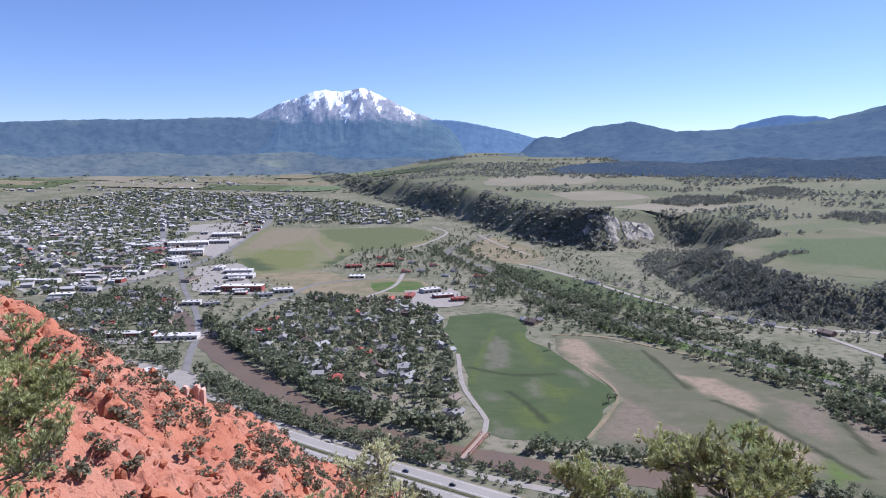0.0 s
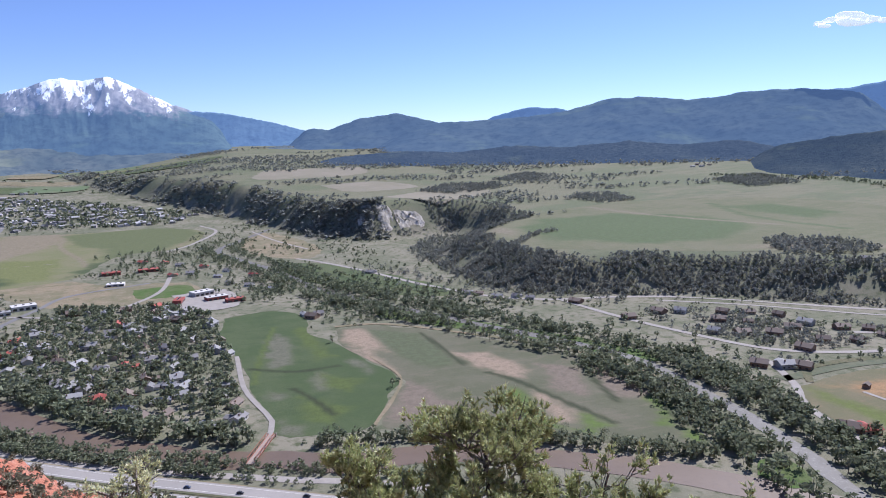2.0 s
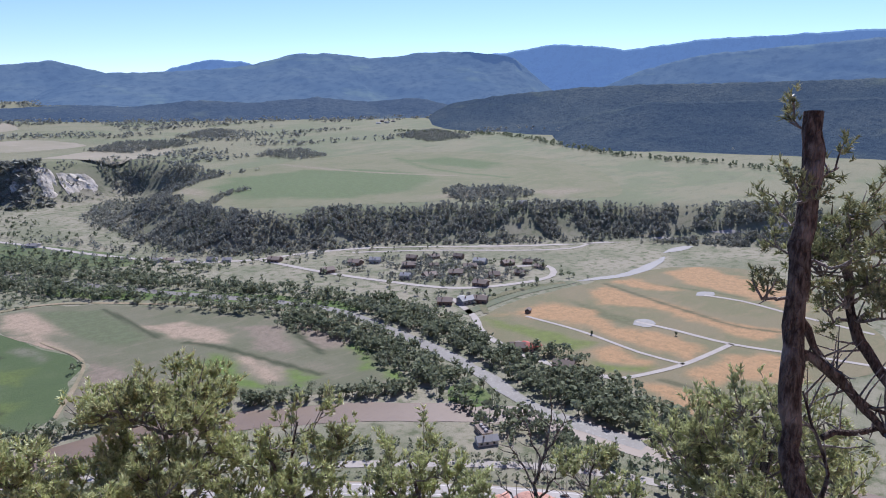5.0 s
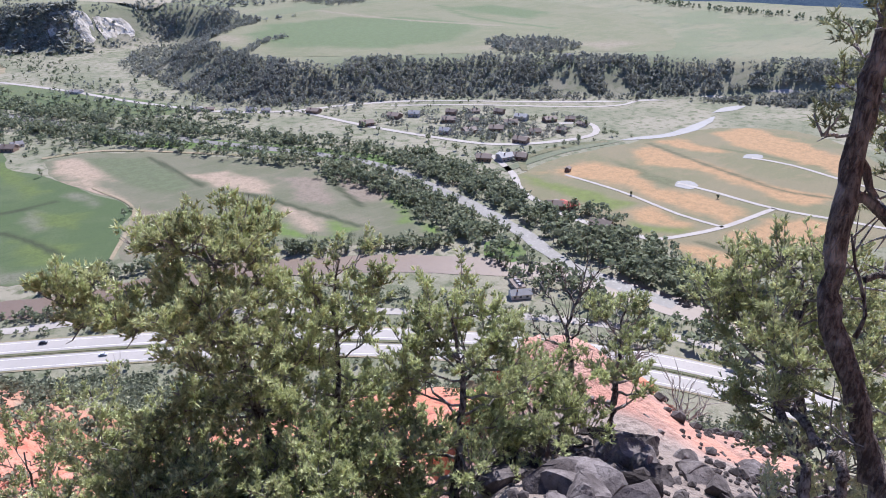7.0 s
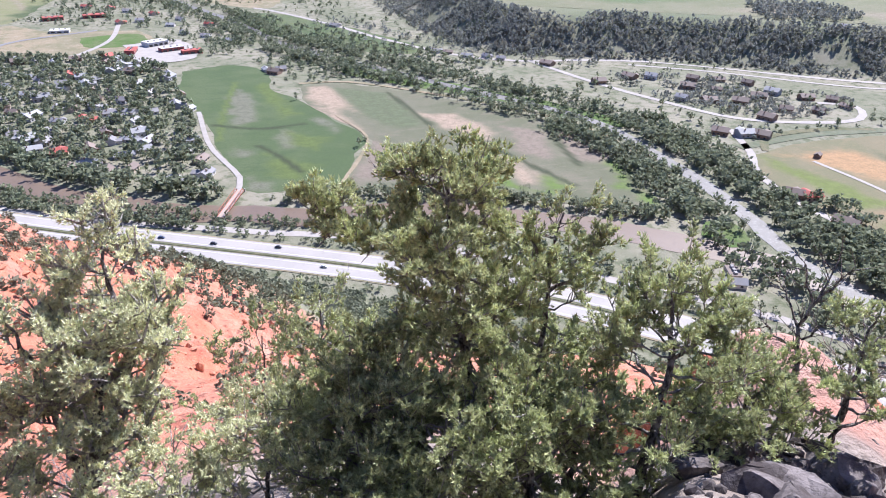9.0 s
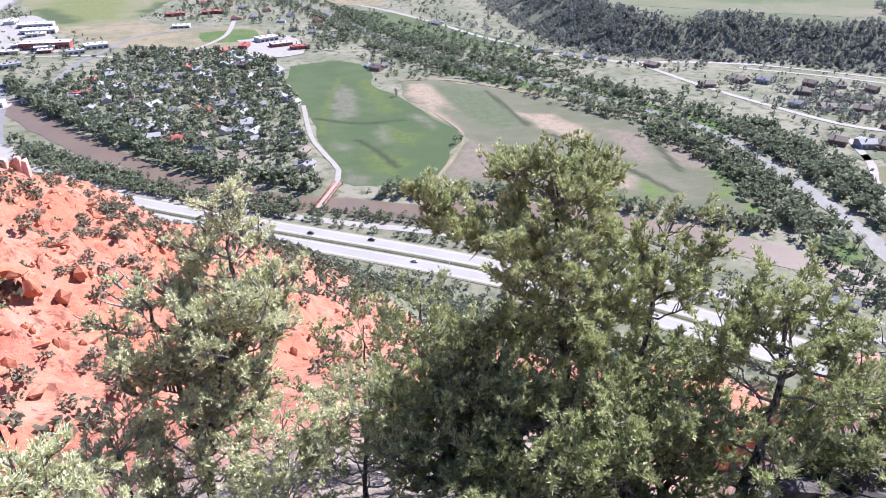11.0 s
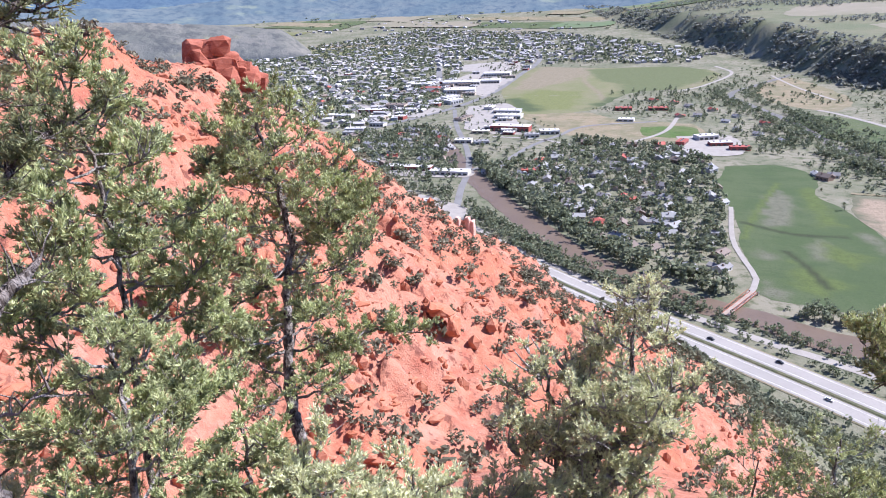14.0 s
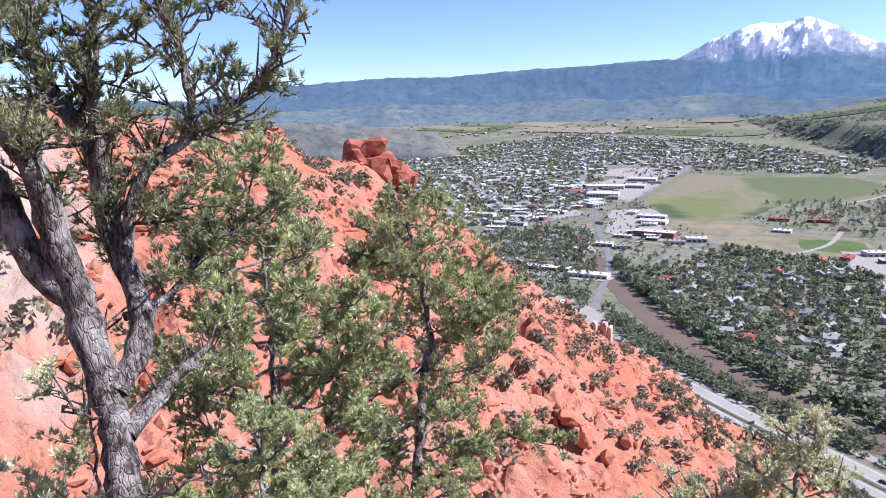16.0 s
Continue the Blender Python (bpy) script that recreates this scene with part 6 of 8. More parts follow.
def car(paint, label):
    ob = thing("car", (0, 0, 0), label, "car", "cars on the highway")
    bm = bmesh.new()
    box(bm, (-2.3, -0.9, 0.35), (2.3, 0.9, 0.95), 0.18)
    part("body", bm, paint, ob)
    bm = bmesh.new()
    box(bm, (-1.5, -0.8, 0.9), (1.0, 0.8, 1.5), 0.2)
    part("cabin", bm, M_GLASS, ob)
    bm = bmesh.new()
    box(bm, (-1.2, -0.7, 1.48), (0.7, 0.7, 1.56), 0.05)
    part("roof", bm, paint, ob)
    for x in (-1.4, 1.4):
        for y in (-0.85, 0.85):
            bm = bmesh.new()
            bmesh.ops.create_cone(bm, cap_ends=True, segments=12, radius1=0.34, radius2=0.34, depth=0.24, matrix=pose(x, y, 0.34, 90, 0, 0))
            wheel = part("wheel", bm, M_TYRE, ob)
            bm = bmesh.new()
            bmesh.ops.create_cone(bm, cap_ends=True, segments=10, radius1=0.2, radius2=0.2, depth=0.27, matrix=pose(x, y, 0.34, 90, 0, 0))
            part("rim", bm, ROOFS[2], wheel, "pale metal rim")
    return ob


M_TYRE = surf("tyre", (0.02, 0.02, 0.02), (0.03, 0.03, 0.03), (0.015, 0.015, 0.015), 2, 8, bump=0)


def traffic():
    p = smooth_line(HWY, 4)
    paints = [(surf("black_paint", (0.02, 0.02, 0.022), (0.025, 0.025, 0.028), (0.02, 0.02, 0.02), 0.5, 2, rough=0.3, bump=0, spec=0.5), "black car on the highway"),
              (surf("white_paint", (0.7, 0.7, 0.7), (0.66, 0.66, 0.66), (0.6, 0.6, 0.6), 0.5, 2, rough=0.3, bump=0, spec=0.5), "white car on the highway"),
              (surf("blue_paint", (0.04, 0.06, 0.12), (0.05, 0.07, 0.13), (0.03, 0.05, 0.1), 0.5, 2, rough=0.3, bump=0, spec=0.5), "dark blue car on the highway")]
    base = [car(*q) for q in paints]
    first = set()
    for (x, y), off, k in (((3, 410), 6.0, 0), ((38, 388), 10.5, 0), ((-28, 430), 6.2, 2), ((70, 370), -6.5, 1), ((-70, 455), -10, 0), ((-60, 449), 10, 1), ((215, 252), -6, 1), ((270, 185), 10, 0)):
        i = int(np.argmin(((p - [x, y]) ** 2).sum(1)))
        t = p[min(i + 1, len(p) - 1)] - p[max(i - 1, 0)]
        t /= np.linalg.norm(t)
        q = p[i] + np.array([-t[1], t[0]]) * off
        ob = base[k] if k not in first else copy_thing(base[k], Matrix())
        first.add(k)
        ob.matrix_world = pose(q[0], q[1], ground_z(*q) + 0.41, 0, 0, math.degrees(math.atan2(t[1], t[0])))


traffic()


def hay_hut():
    ob = thing("field_shed", (520, 413, ground_z(520, 413) + 0.3), "small dark wooden shed in the golden pasture", "shed", rz=25)
    bm = bmesh.new()
    box(bm, (-3.5, -2.5, 0), (3.5, 2.5, 2.6), 0.05)
    part("wall", bm, WALLS[3], ob)
    bm = bmesh.new()
    gable(bm, 5, 7, 2.6, 1.5, 0.4)
    bmesh.ops.rotate(bm, verts=bm.verts, cent=(0, 0, 0), matrix=Matrix.Rotation(math.pi / 2, 3, "Z"))
    part("roof", bm, ROOFS[1], ob)


hay_hut()


def lone_tree(x, y, h, seed, label="lone dark tree standing in the meadow"):
    rng = np.random.RandomState(seed)
    ob = thing("tree", (x, y, ground_z(x, y)), label, "tree", "lone field trees")
    v, f = tube([(0, 0, -0.2), (0.1, 0, h * 0.3), (0, 0.1, h * 0.6)], [0.3, 0.22, 0.1], 6)
    part_np("trunk", v, f, M_BARK_FAR, ob)
    lumps = np.c_[rng.uniform(-0.18, 0.18, (9, 2)) * h, rng.uniform(0.3, 0.85, 9) * h]
    p = rng.standard_normal((420, 3))
    p /= np.linalg.norm(p, axis=1)[:, None]
    p = lumps[rng.randint(0, 9, 420)] + p * rng.uniform(0.08, 0.17, (420, 1)) * h
    v, f = leaf_cards(rng, p, 0.32)
    part_np("crown", v, f, M_COTTON, ob)


M_BARK_FAR = surf("far_bark", (0.12, 0.095, 0.075), (0.15, 0.12, 0.095), (0.09, 0.07, 0.055), 0.5, 3, bump=0.3)
for x, y, h, s in ((117, 726, 9, 1), (104, 795, 4, 2), (205, 442, 8, 3), (228, 414, 15, 4), (215, 425, 11, 5), (253, 398, 13, 6), (350, 318, 12, 7), (343, 322, 10, 8), (374, 305, 13, 9), (382, 470, 12, 10), (392, 430, 11, 11), (78, 478, 12, 12), (70, 480, 9, 13), (560, 275, 4, 14), (508, 330, 4, 15)):
    lone_tree(x, y, h, s)

# ---- the rim: pines, junipers and rocks close by ----
def bark_material(name, dark, light, pale):
    m, t, p, out = nodes_of(name)
    pos = position(t)
    a = noise_of(t, pos, 34.0, 5, 0.65, (1.0, 1.0, 0.3))
    b = noise_of(t, pos, 90.0, 4, 0.7, (1.0, 1.0, 0.4))
    c = noise_of(t, pos, 5.0, 3, 0.5)
    col = mix(t, ramp(t, a, 0.4, 0.6), dark, light)
    col = mix(t, ramp(t, b, 0.52, 0.7, 0, 0.7), col, tuple(v * 0.5 for v in dark))
    col = mix(t, ramp(t, c, 0.5, 0.68, 0, 0.8), col, pale)
    t.links.new(col, p.inputs["Base Color"])
    p.inputs["Roughness"].default_value, p.inputs["Specular IOR Level"].default_value = 0.95, 0.2
    f = t.nodes.new("ShaderNodeTexVoronoi")
    f.feature, f.inputs["Scale"].default_value = "DISTANCE_TO_EDGE", 26.0
    flat = t.nodes.new("ShaderNodeVectorMath")
    flat.operation, flat.inputs[1].default_value = "MULTIPLY", (1.0, 1.0, 0.35)
    t.links.new(pos, flat.inputs[0])
    t.links.new(flat.outputs[0], f.inputs["Vector"])
    crack = ramp(t, f.outputs["Distance"], 0.0, 0.10, 0.0, 0.3)
    both = t.nodes.new("ShaderNodeMath")
    both.operation = "ADD"
    t.links.new(a, both.inputs[0])
    t.links.new(crack, both.inputs[1])
    bump_of(t, p, both.outputs[0], 1.0, 0.05)
    return m


M_BARK = bark_material("pinyon_bark", (0.065, 0.05, 0.043), (0.29, 0.25, 0.225), (0.46, 0.42, 0.395))
M_BARK_DARK = bark_material("dark_juniper_bark", (0.05, 0.038, 0.032), (0.15, 0.125, 0.105), (0.26, 0.235, 0.21))
M_TWIG = bark_material("weathered_twig", (0.20, 0.175, 0.155), (0.33, 0.30, 0.275), (0.48, 0.455, 0.43))
M_DEAD = bark_material("bleached_wood", (0.30, 0.275, 0.255), (0.46, 0.43, 0.40), (0.60, 0.57, 0.54))


def needle_material(name, deep, mid, tip):
    m, t, p, out = nodes_of(name)
    pos = position(t)
    r = t.nodes.new("ShaderNodeNewGeometry").outputs["Random Per Island"]
    a = noise_of(t, pos, 2.2, 3, 0.6)
    c = mix(t, ramp(t, a, 0.35, 0.65), deep, mid)
    c = mix(t, ramp(t, r, 0.5, 1.0, 0, 0.4), c, tip)
    c = mix(t, ramp(t, noise_of(t, pos, 9.0, 3, 0.6), 0.46, 0.66, 0, 0.85), c, tip)
    t.links.new(c, p.inputs["Base Color"])
    p.inputs["Roughness"].default_value, p.inputs["Specular IOR Level"].default_value = 0.5, 0.3
    tr = t.nodes.new("ShaderNodeBsdfTranslucent")
    t.links.new(c, tr.inputs["Color"])
    ms = t.nodes.new("ShaderNodeMixShader")
    ms.inputs[0].default_value = 0.26
    t.links.new(p.outputs[0], ms.inputs[1])
    t.links.new(tr.outputs[0], ms.inputs[2])
    t.links.new(ms.outputs[0], out.inputs["Surface"])
    return m


M_NEEDLE = needle_material("pinyon_needles", (0.19, 0.215, 0.10), (0.42, 0.46, 0.215), (0.72, 0.75, 0.42))
M_SPRAY = needle_material("juniper_sprays", (0.42, 0.44, 0.26), (0.66, 0.67, 0.42), (0.88, 0.87, 0.58))
# darker copy of the pinyon needles, with the backlit shade in its colour
M_BACKLIT = needle_material("backlit_pine_needles", (0.085, 0.10, 0.05), (0.19, 0.21, 0.10), (0.46, 0.47, 0.24))
M_DARK = needle_material("shaded_pine_needles", (0.20, 0.225, 0.11), (0.41, 0.445, 0.21), (0.70, 0.72, 0.40))


def unit(v):
    return v / (np.linalg.norm(v, axis=-1, keepdims=True) + 1e-9)


def needles(rng, at, way, out_, count, length, width, open_):
    """At each place a brush of count bent needles that spread from one point along way; open_ 0 is a tight brush, 1 a ball."""
    n = len(at)
    d = unit(way[:, None] * (1 - open_) + unit(rng.standard_normal((n, count, 3))) * (0.25 + open_))
    s = length * rng.uniform(0.7, 1.15, (n, count, 1)) * rng.uniform(0.75, 1.2, (n, 1, 1))
    o = at[:, None] + way[:, None] * rng.uniform(-0.35, 0.35, (n, count, 1)) * length
    w = unit(np.cross(d, rng.standard_normal((n, count, 3)))) * width * 0.5
    face = unit(np.cross(d, w))
    face = face * np.where((face * out_[:, None]).sum(-1, keepdims=True) < 0, -1, 1)
    nor = unit(unit(out_)[:, None] * 0.75 + unit(way)[:, None] * 0.3 + face * 0.45)
    v = np.stack([o - w, o + d * s, o + w], 2).reshape(-1, 3)
    f = np.arange(len(v)).reshape(-1, 3)
    q = np.repeat(nor[:, :, None], 3, 2).reshape(-1, 3)
    return v, face_out(v, f, q), q


class Tree:
    def __init__(self, seed):
        self.rng = np.random.RandomState(seed)
        self.trunk, self.wood, self.limbs = Batch(), Batch(), []
        self.at, self.way, self.out = [], [], []
        self.thick = 1.0

    def stem(self, pts, r0, r1, step=0.14, wobble=0.02, sides=9, into=None):
        p = smooth_line(np.asarray(pts, float), step)
        p[1:-1] += self.rng.standard_normal((len(p) - 2, 3)) * wobble
        r = np.linspace(r0, r1, len(p)) * (1 + 0.08 * self.rng.standard_normal(len(p)))
        (into or self.trunk).add(*tube(p, r, sides, self.rng, 0.06))
        return p

    def limb(self, pts, r0, r1, step=0.12, wobble=0.02, sides=6):
        self.limbs.append(Batch())
        return self.stem(pts, r0, r1, step, wobble, sides, self.limbs[-1])

    def branch(self, p, lo=0.3, gap=0.085, reach=(0.22, 0.5), tufts=6, up=0.3, bare=0.12, side=0.075):
        """Twigs with brushes of needles along the line p."""
        rng = self.rng
        seg = np.linalg.norm(np.diff(p, axis=0), axis=1)
        s = np.concatenate([[0], np.cumsum(seg)])
        gap = gap * 0.8
        for q in np.arange(lo * s[-1], s[-1] + 0.01, gap):
            q = min(q + rng.uniform(-0.4, 0.4) * gap, s[-1])
            o = np.array([np.interp(q, s, p[:, k]) for k in range(3)])
            i = min(np.searchsorted(s, q), len(p) - 1)
            t = unit(p[i] - p[max(i - 1, 0)])
            d = unit(t * rng.uniform(0.2, 0.9) + unit(rng.standard_normal(3)) + np.array([0, 0, up]))
            l = rng.uniform(*reach)
            k = np.linspace(0, 1, 3)[:, None]
            line = o + d * l * k + np.array([0, 0, 0.22 * l]) * k**2 + rng.standard_normal((3, 3)) * 0.02 * k
            self.wood.add(*tube(line, np.array([0.010, 0.007, 0.003]) * self.thick, 3))
            if rng.rand() < bare:
                continue
            # upright brushes round the outer part of the twig
            m = max(6, int(tufts * 2.9))
            k = rng.uniform(0.3, 1.05, (m, 1))
            off = unit(rng.standard_normal((m, 3)) + d * 0.5 + np.array([0, 0, 0.5]))
            self.at.append(line[0] + (line[2] - line[0]) * k + off * side * rng.uniform(0.2, 1.05, (m, 1)) * [1.15, 1.15, 0.8])
            self.out.append(off + np.array([0, 0, 0.2]))
            self.way.append(unit(off * 0.7 + d * 0.5 + np.array([0, 0, 0.55])))

    def fill(self, axis, count, radius, lo=0.2, rise=0.35, r=0.03, **kw):
        """Limbs all round a stem, longest in the middle of its crown."""
        rng = self.rng
        n = len(axis)
        count = int(count * 0.8)
        for i in range(count):
            h = lo + (1 - lo) * (i + rng.uniform(0, 1)) / count
            o = axis[min(int(h * (n - 1)), n - 1)]
            a = i * 2.4 + rng.uniform(-0.5, 0.5)
            x = (h - lo) / (1 - lo)
            l = radius * (0.35 + 0.65 * math.sin(math.pi * min(1, 0.22 + 0.78 * x))) * rng.uniform(0.6, 1.1)
            d = np.array([math.cos(a), math.sin(a), rise * rng.uniform(-0.3, 1.5)])
            pts = [o, o + d * l * 0.4 + [0, 0, -0.04 * l], o + d * l * 0.75 + [0, 0, 0.04 * l], o + d * l + [0, 0, 0.16 * l]]
            p = self.stem(pts, max(0.010, r * (1 - 0.6 * x)), 0.006, 0.12, 0.018, 5, self.wood)
            self.branch(p, lo=0.48, **kw)

    def done(self, name, label, category, foliage_mat, group, blade=(9, 0.070, 0.020, 0.30), bark=None, twig=None):
        v, f = self.trunk.get()
        base = v[np.argmin(v[:, 2])]
        ob = thing(name, tuple(base), label, category, group)
        trunk = part_np("trunk", v - base, f, bark or M_BARK, ob, smooth=True)
        if self.wood.n:
            v, f = self.wood.get()
            tagged(part_np("twigwork", v - base, f, twig or M_TWIG, ob, smooth=True), kind="stuff")
        for q in self.limbs:
            v, f = q.get()
            part_np("branch", v - base, f, bark or M_BARK, trunk, smooth=True)
        if self.at:
            v, f, nor = needles(self.rng, np.concatenate(self.at), np.concatenate(self.way), np.concatenate(self.out), *blade)
            lean_normals(part_np("foliage", v - base, f, foliage_mat, ob), nor)
        return ob


def rooted(pts):
    """Lead a stem's line down into the ground."""
    x, y, z = pts[0]
    g = ground_z(x, y)
    if z - g < 0.1:
        return [(x, y, g - 0.25)] + list(pts[1:])
    dx, dy = x - pts[1][0], y - pts[1][1]
    return [(x + dx * 0.1, y + dy * 0.1, ground_z(x + dx * 0.1, y + dy * 0.1) - 0.25)] + list(pts)


PINES = "pines and junipers on the rim"


def central_pinyon():
    t = Tree(101)
    a = t.stem(rooted([(3.42, 6.9, 203.4), (3.36, 6.95, 204.3), (3.29, 7.0, 205.0), (3.24, 7.11, 205.65), (3.25, 7.3, 206.1), (3.27, 7.5, 206.55)]), 0.12, 0.018)
    for pts, r in (([(3.24, 7.05, 205.45), (2.71, 7.2, 205.66), (2.26, 7.24, 205.74), (1.79, 7.32, 205.95), (1.5, 7.44, 206.28)], 0.045), ([(3.24, 7.35, 206.1), (2.92, 7.7, 206.28), (2.58, 8.0, 206.25)], 0.028),
                   ([(3.26, 6.95, 205.35), (3.55, 6.99, 205.5), (3.75, 7.23, 205.9), (3.86, 7.6, 206.5)], 0.032), ([(3.27, 7.05, 205.3), (3.0, 6.6, 205.5), (2.6, 6.3, 205.7), (2.3, 6.2, 206.0)], 0.03)):
        p = t.stem(pts, r, 0.008, 0.12, 0.02, 6, t.wood)
        t.branch(p, lo=0.25, gap=0.06, reach=(0.18, 0.42))
        t.fill(p, 20 if r > 0.04 else 9, 0.5, lo=0.3, rise=0.7, r=0.014, gap=0.06, reach=(0.12, 0.3))
    n = len(a)
    t.fill(a[int(n * 0.5):], 44, 1.05, lo=0.1, rise=0.6, gap=0.06, reach=(0.15, 0.36))
    t.fill(a[:int(n * 0.72)], 50, 1.7, lo=0.12, rise=0.25, gap=0.085, tufts=7)
    t.done("pinyon_pine", "bushy green pinyon pine with a pointed crown", "pine", M_NEEDLE, PINES)


def second_pinyons():
    for seed, trunk, limbs, rad, n, mat, label in (
            (111, [(4.32, 6.5, 203.4), (4.63, 6.9, 204.49), (4.78, 7.18, 205.04), (5.05, 7.38, 205.6)], [[(4.68, 6.96, 204.62), (5.06, 6.9, 204.87), (5.45, 6.99, 205.4)], [(4.72, 7.03, 204.76), (4.61, 7.33, 205.13), (4.52, 7.59, 205.45)]], 1.05, 34, M_NEEDLE, "open green pinyon pine with a forked trunk"),
            (112, [(5.19, 5.02, 202.9), (5.63, 5.37, 204.1), (5.8, 5.68, 204.6), (5.94, 6.08, 205.2)], [[(5.66, 5.46, 204.22), (6.03, 5.35, 204.48), (6.49, 5.35, 205.0)], [(5.76, 5.6, 204.47), (5.65, 5.98, 204.79), (5.62, 6.25, 205.1)]], 1.1, 38, M_NEEDLE, "green pinyon pine leaning over the slope"),
            (113, [(4.5, 5.6, 202.7), (4.55, 5.75, 203.3), (4.6, 5.9, 203.9)], [], 1.2, 34, M_NEEDLE, "low bushy pinyon pine below the rim"),
            (114, [(6.7, 4.9, 202.3), (6.75, 5.0, 203.0), (6.8, 5.1, 203.6)], [], 1.0, 26, M_NEEDLE, "young pinyon pine above the boulders"),
            (115, [(1.9, 6.2, 202.6), (1.95, 6.4, 203.2), (2.0, 6.6, 203.9)], [], 1.2, 48, M_DARK, "dark bushy pinyon pine below the rim"),
            (118, [(1.75, 7.3, 202.0), (1.8, 7.25, 203.2), (1.85, 7.2, 204.2)], [], 1.2, 46, M_DARK, "dark bushy pinyon pine below the rim"),
            (116, [(2.6, 5.6, 202.6), (2.65, 5.7, 203.3), (2.7, 5.8, 203.9)], [], 1.15, 40, M_DARK, "low bushy pinyon pine below the rim"),
            (117, [(3.6, 5.2, 203.2), (3.6, 5.3, 203.5), (3.65, 5.4, 204.1)], [], 1.0, 30, M_NEEDLE, "low bushy pinyon pine below the rim")):
        t = Tree(seed)
        a = t.stem(rooted(trunk), 0.085, 0.014)
        for pts in limbs:
            t.branch(t.limb(pts, 0.03, 0.008, 0.12, 0.02, 6), lo=0.25, gap=0.06, reach=(0.15, 0.36))
        t.fill(a, n, rad, lo=0.25, rise=0.45, gap=0.075, tufts=7)
        t.done("pinyon_pine", label, "pine", mat, PINES)


def slim_pine():
    t = Tree(121)
    a = t.stem(rooted([(7.61, 4.28, 202.5), (8.12, 4.61, 203.55), (8.43, 4.82, 204.13), (8.71, 4.97, 204.68)]), 0.07, 0.012)
    t.fill(a, 24, 0.75, lo=0.35, rise=0.5, gap=0.08, reach=(0.12, 0.3), bare=0.25)
    t.done("pinyon_pine", "slim pinyon pine with sparse tufted branches", "pine", M_NEEDLE, PINES)


def dead_pine():
    t = Tree(122)
    a = t.stem(rooted([(7.59, 5.1, 203.0), (7.82, 5.28, 203.75), (7.98, 5.52, 204.19), (8.22, 5.58, 204.59), (8.49, 5.63, 205.08)]), 0.06, 0.008)
    for pts in ([(7.96, 5.48, 204.11), (7.96, 5.81, 204.48), (7.93, 6.1, 204.78)], [(8.15, 5.56, 204.47), (8.19, 5.8, 204.81), (8.2, 5.95, 205.0)], [(8.23, 5.56, 204.59), (8.49, 5.47, 204.89), (8.62, 5.46, 205.1)], [(7.95, 5.42, 204.04), (8.18, 5.35, 204.29), (8.35, 5.21, 204.39)], [(7.9, 5.35, 203.9), (7.6, 5.6, 204.1), (7.45, 5.8, 204.3)]):
        t.branch(t.limb(pts, 0.022, 0.005, 0.1, 0.02, 5), lo=0.15, gap=0.09, reach=(0.12, 0.4), bare=1.0)
    t.branch(a, lo=0.3, gap=0.1, reach=(0.15, 0.5), bare=1.0)
    t.done("dead_pine", "bare dead pine with dark brittle branches", "dead tree", M_NEEDLE, PINES, bark=M_BARK, twig=M_BARK)


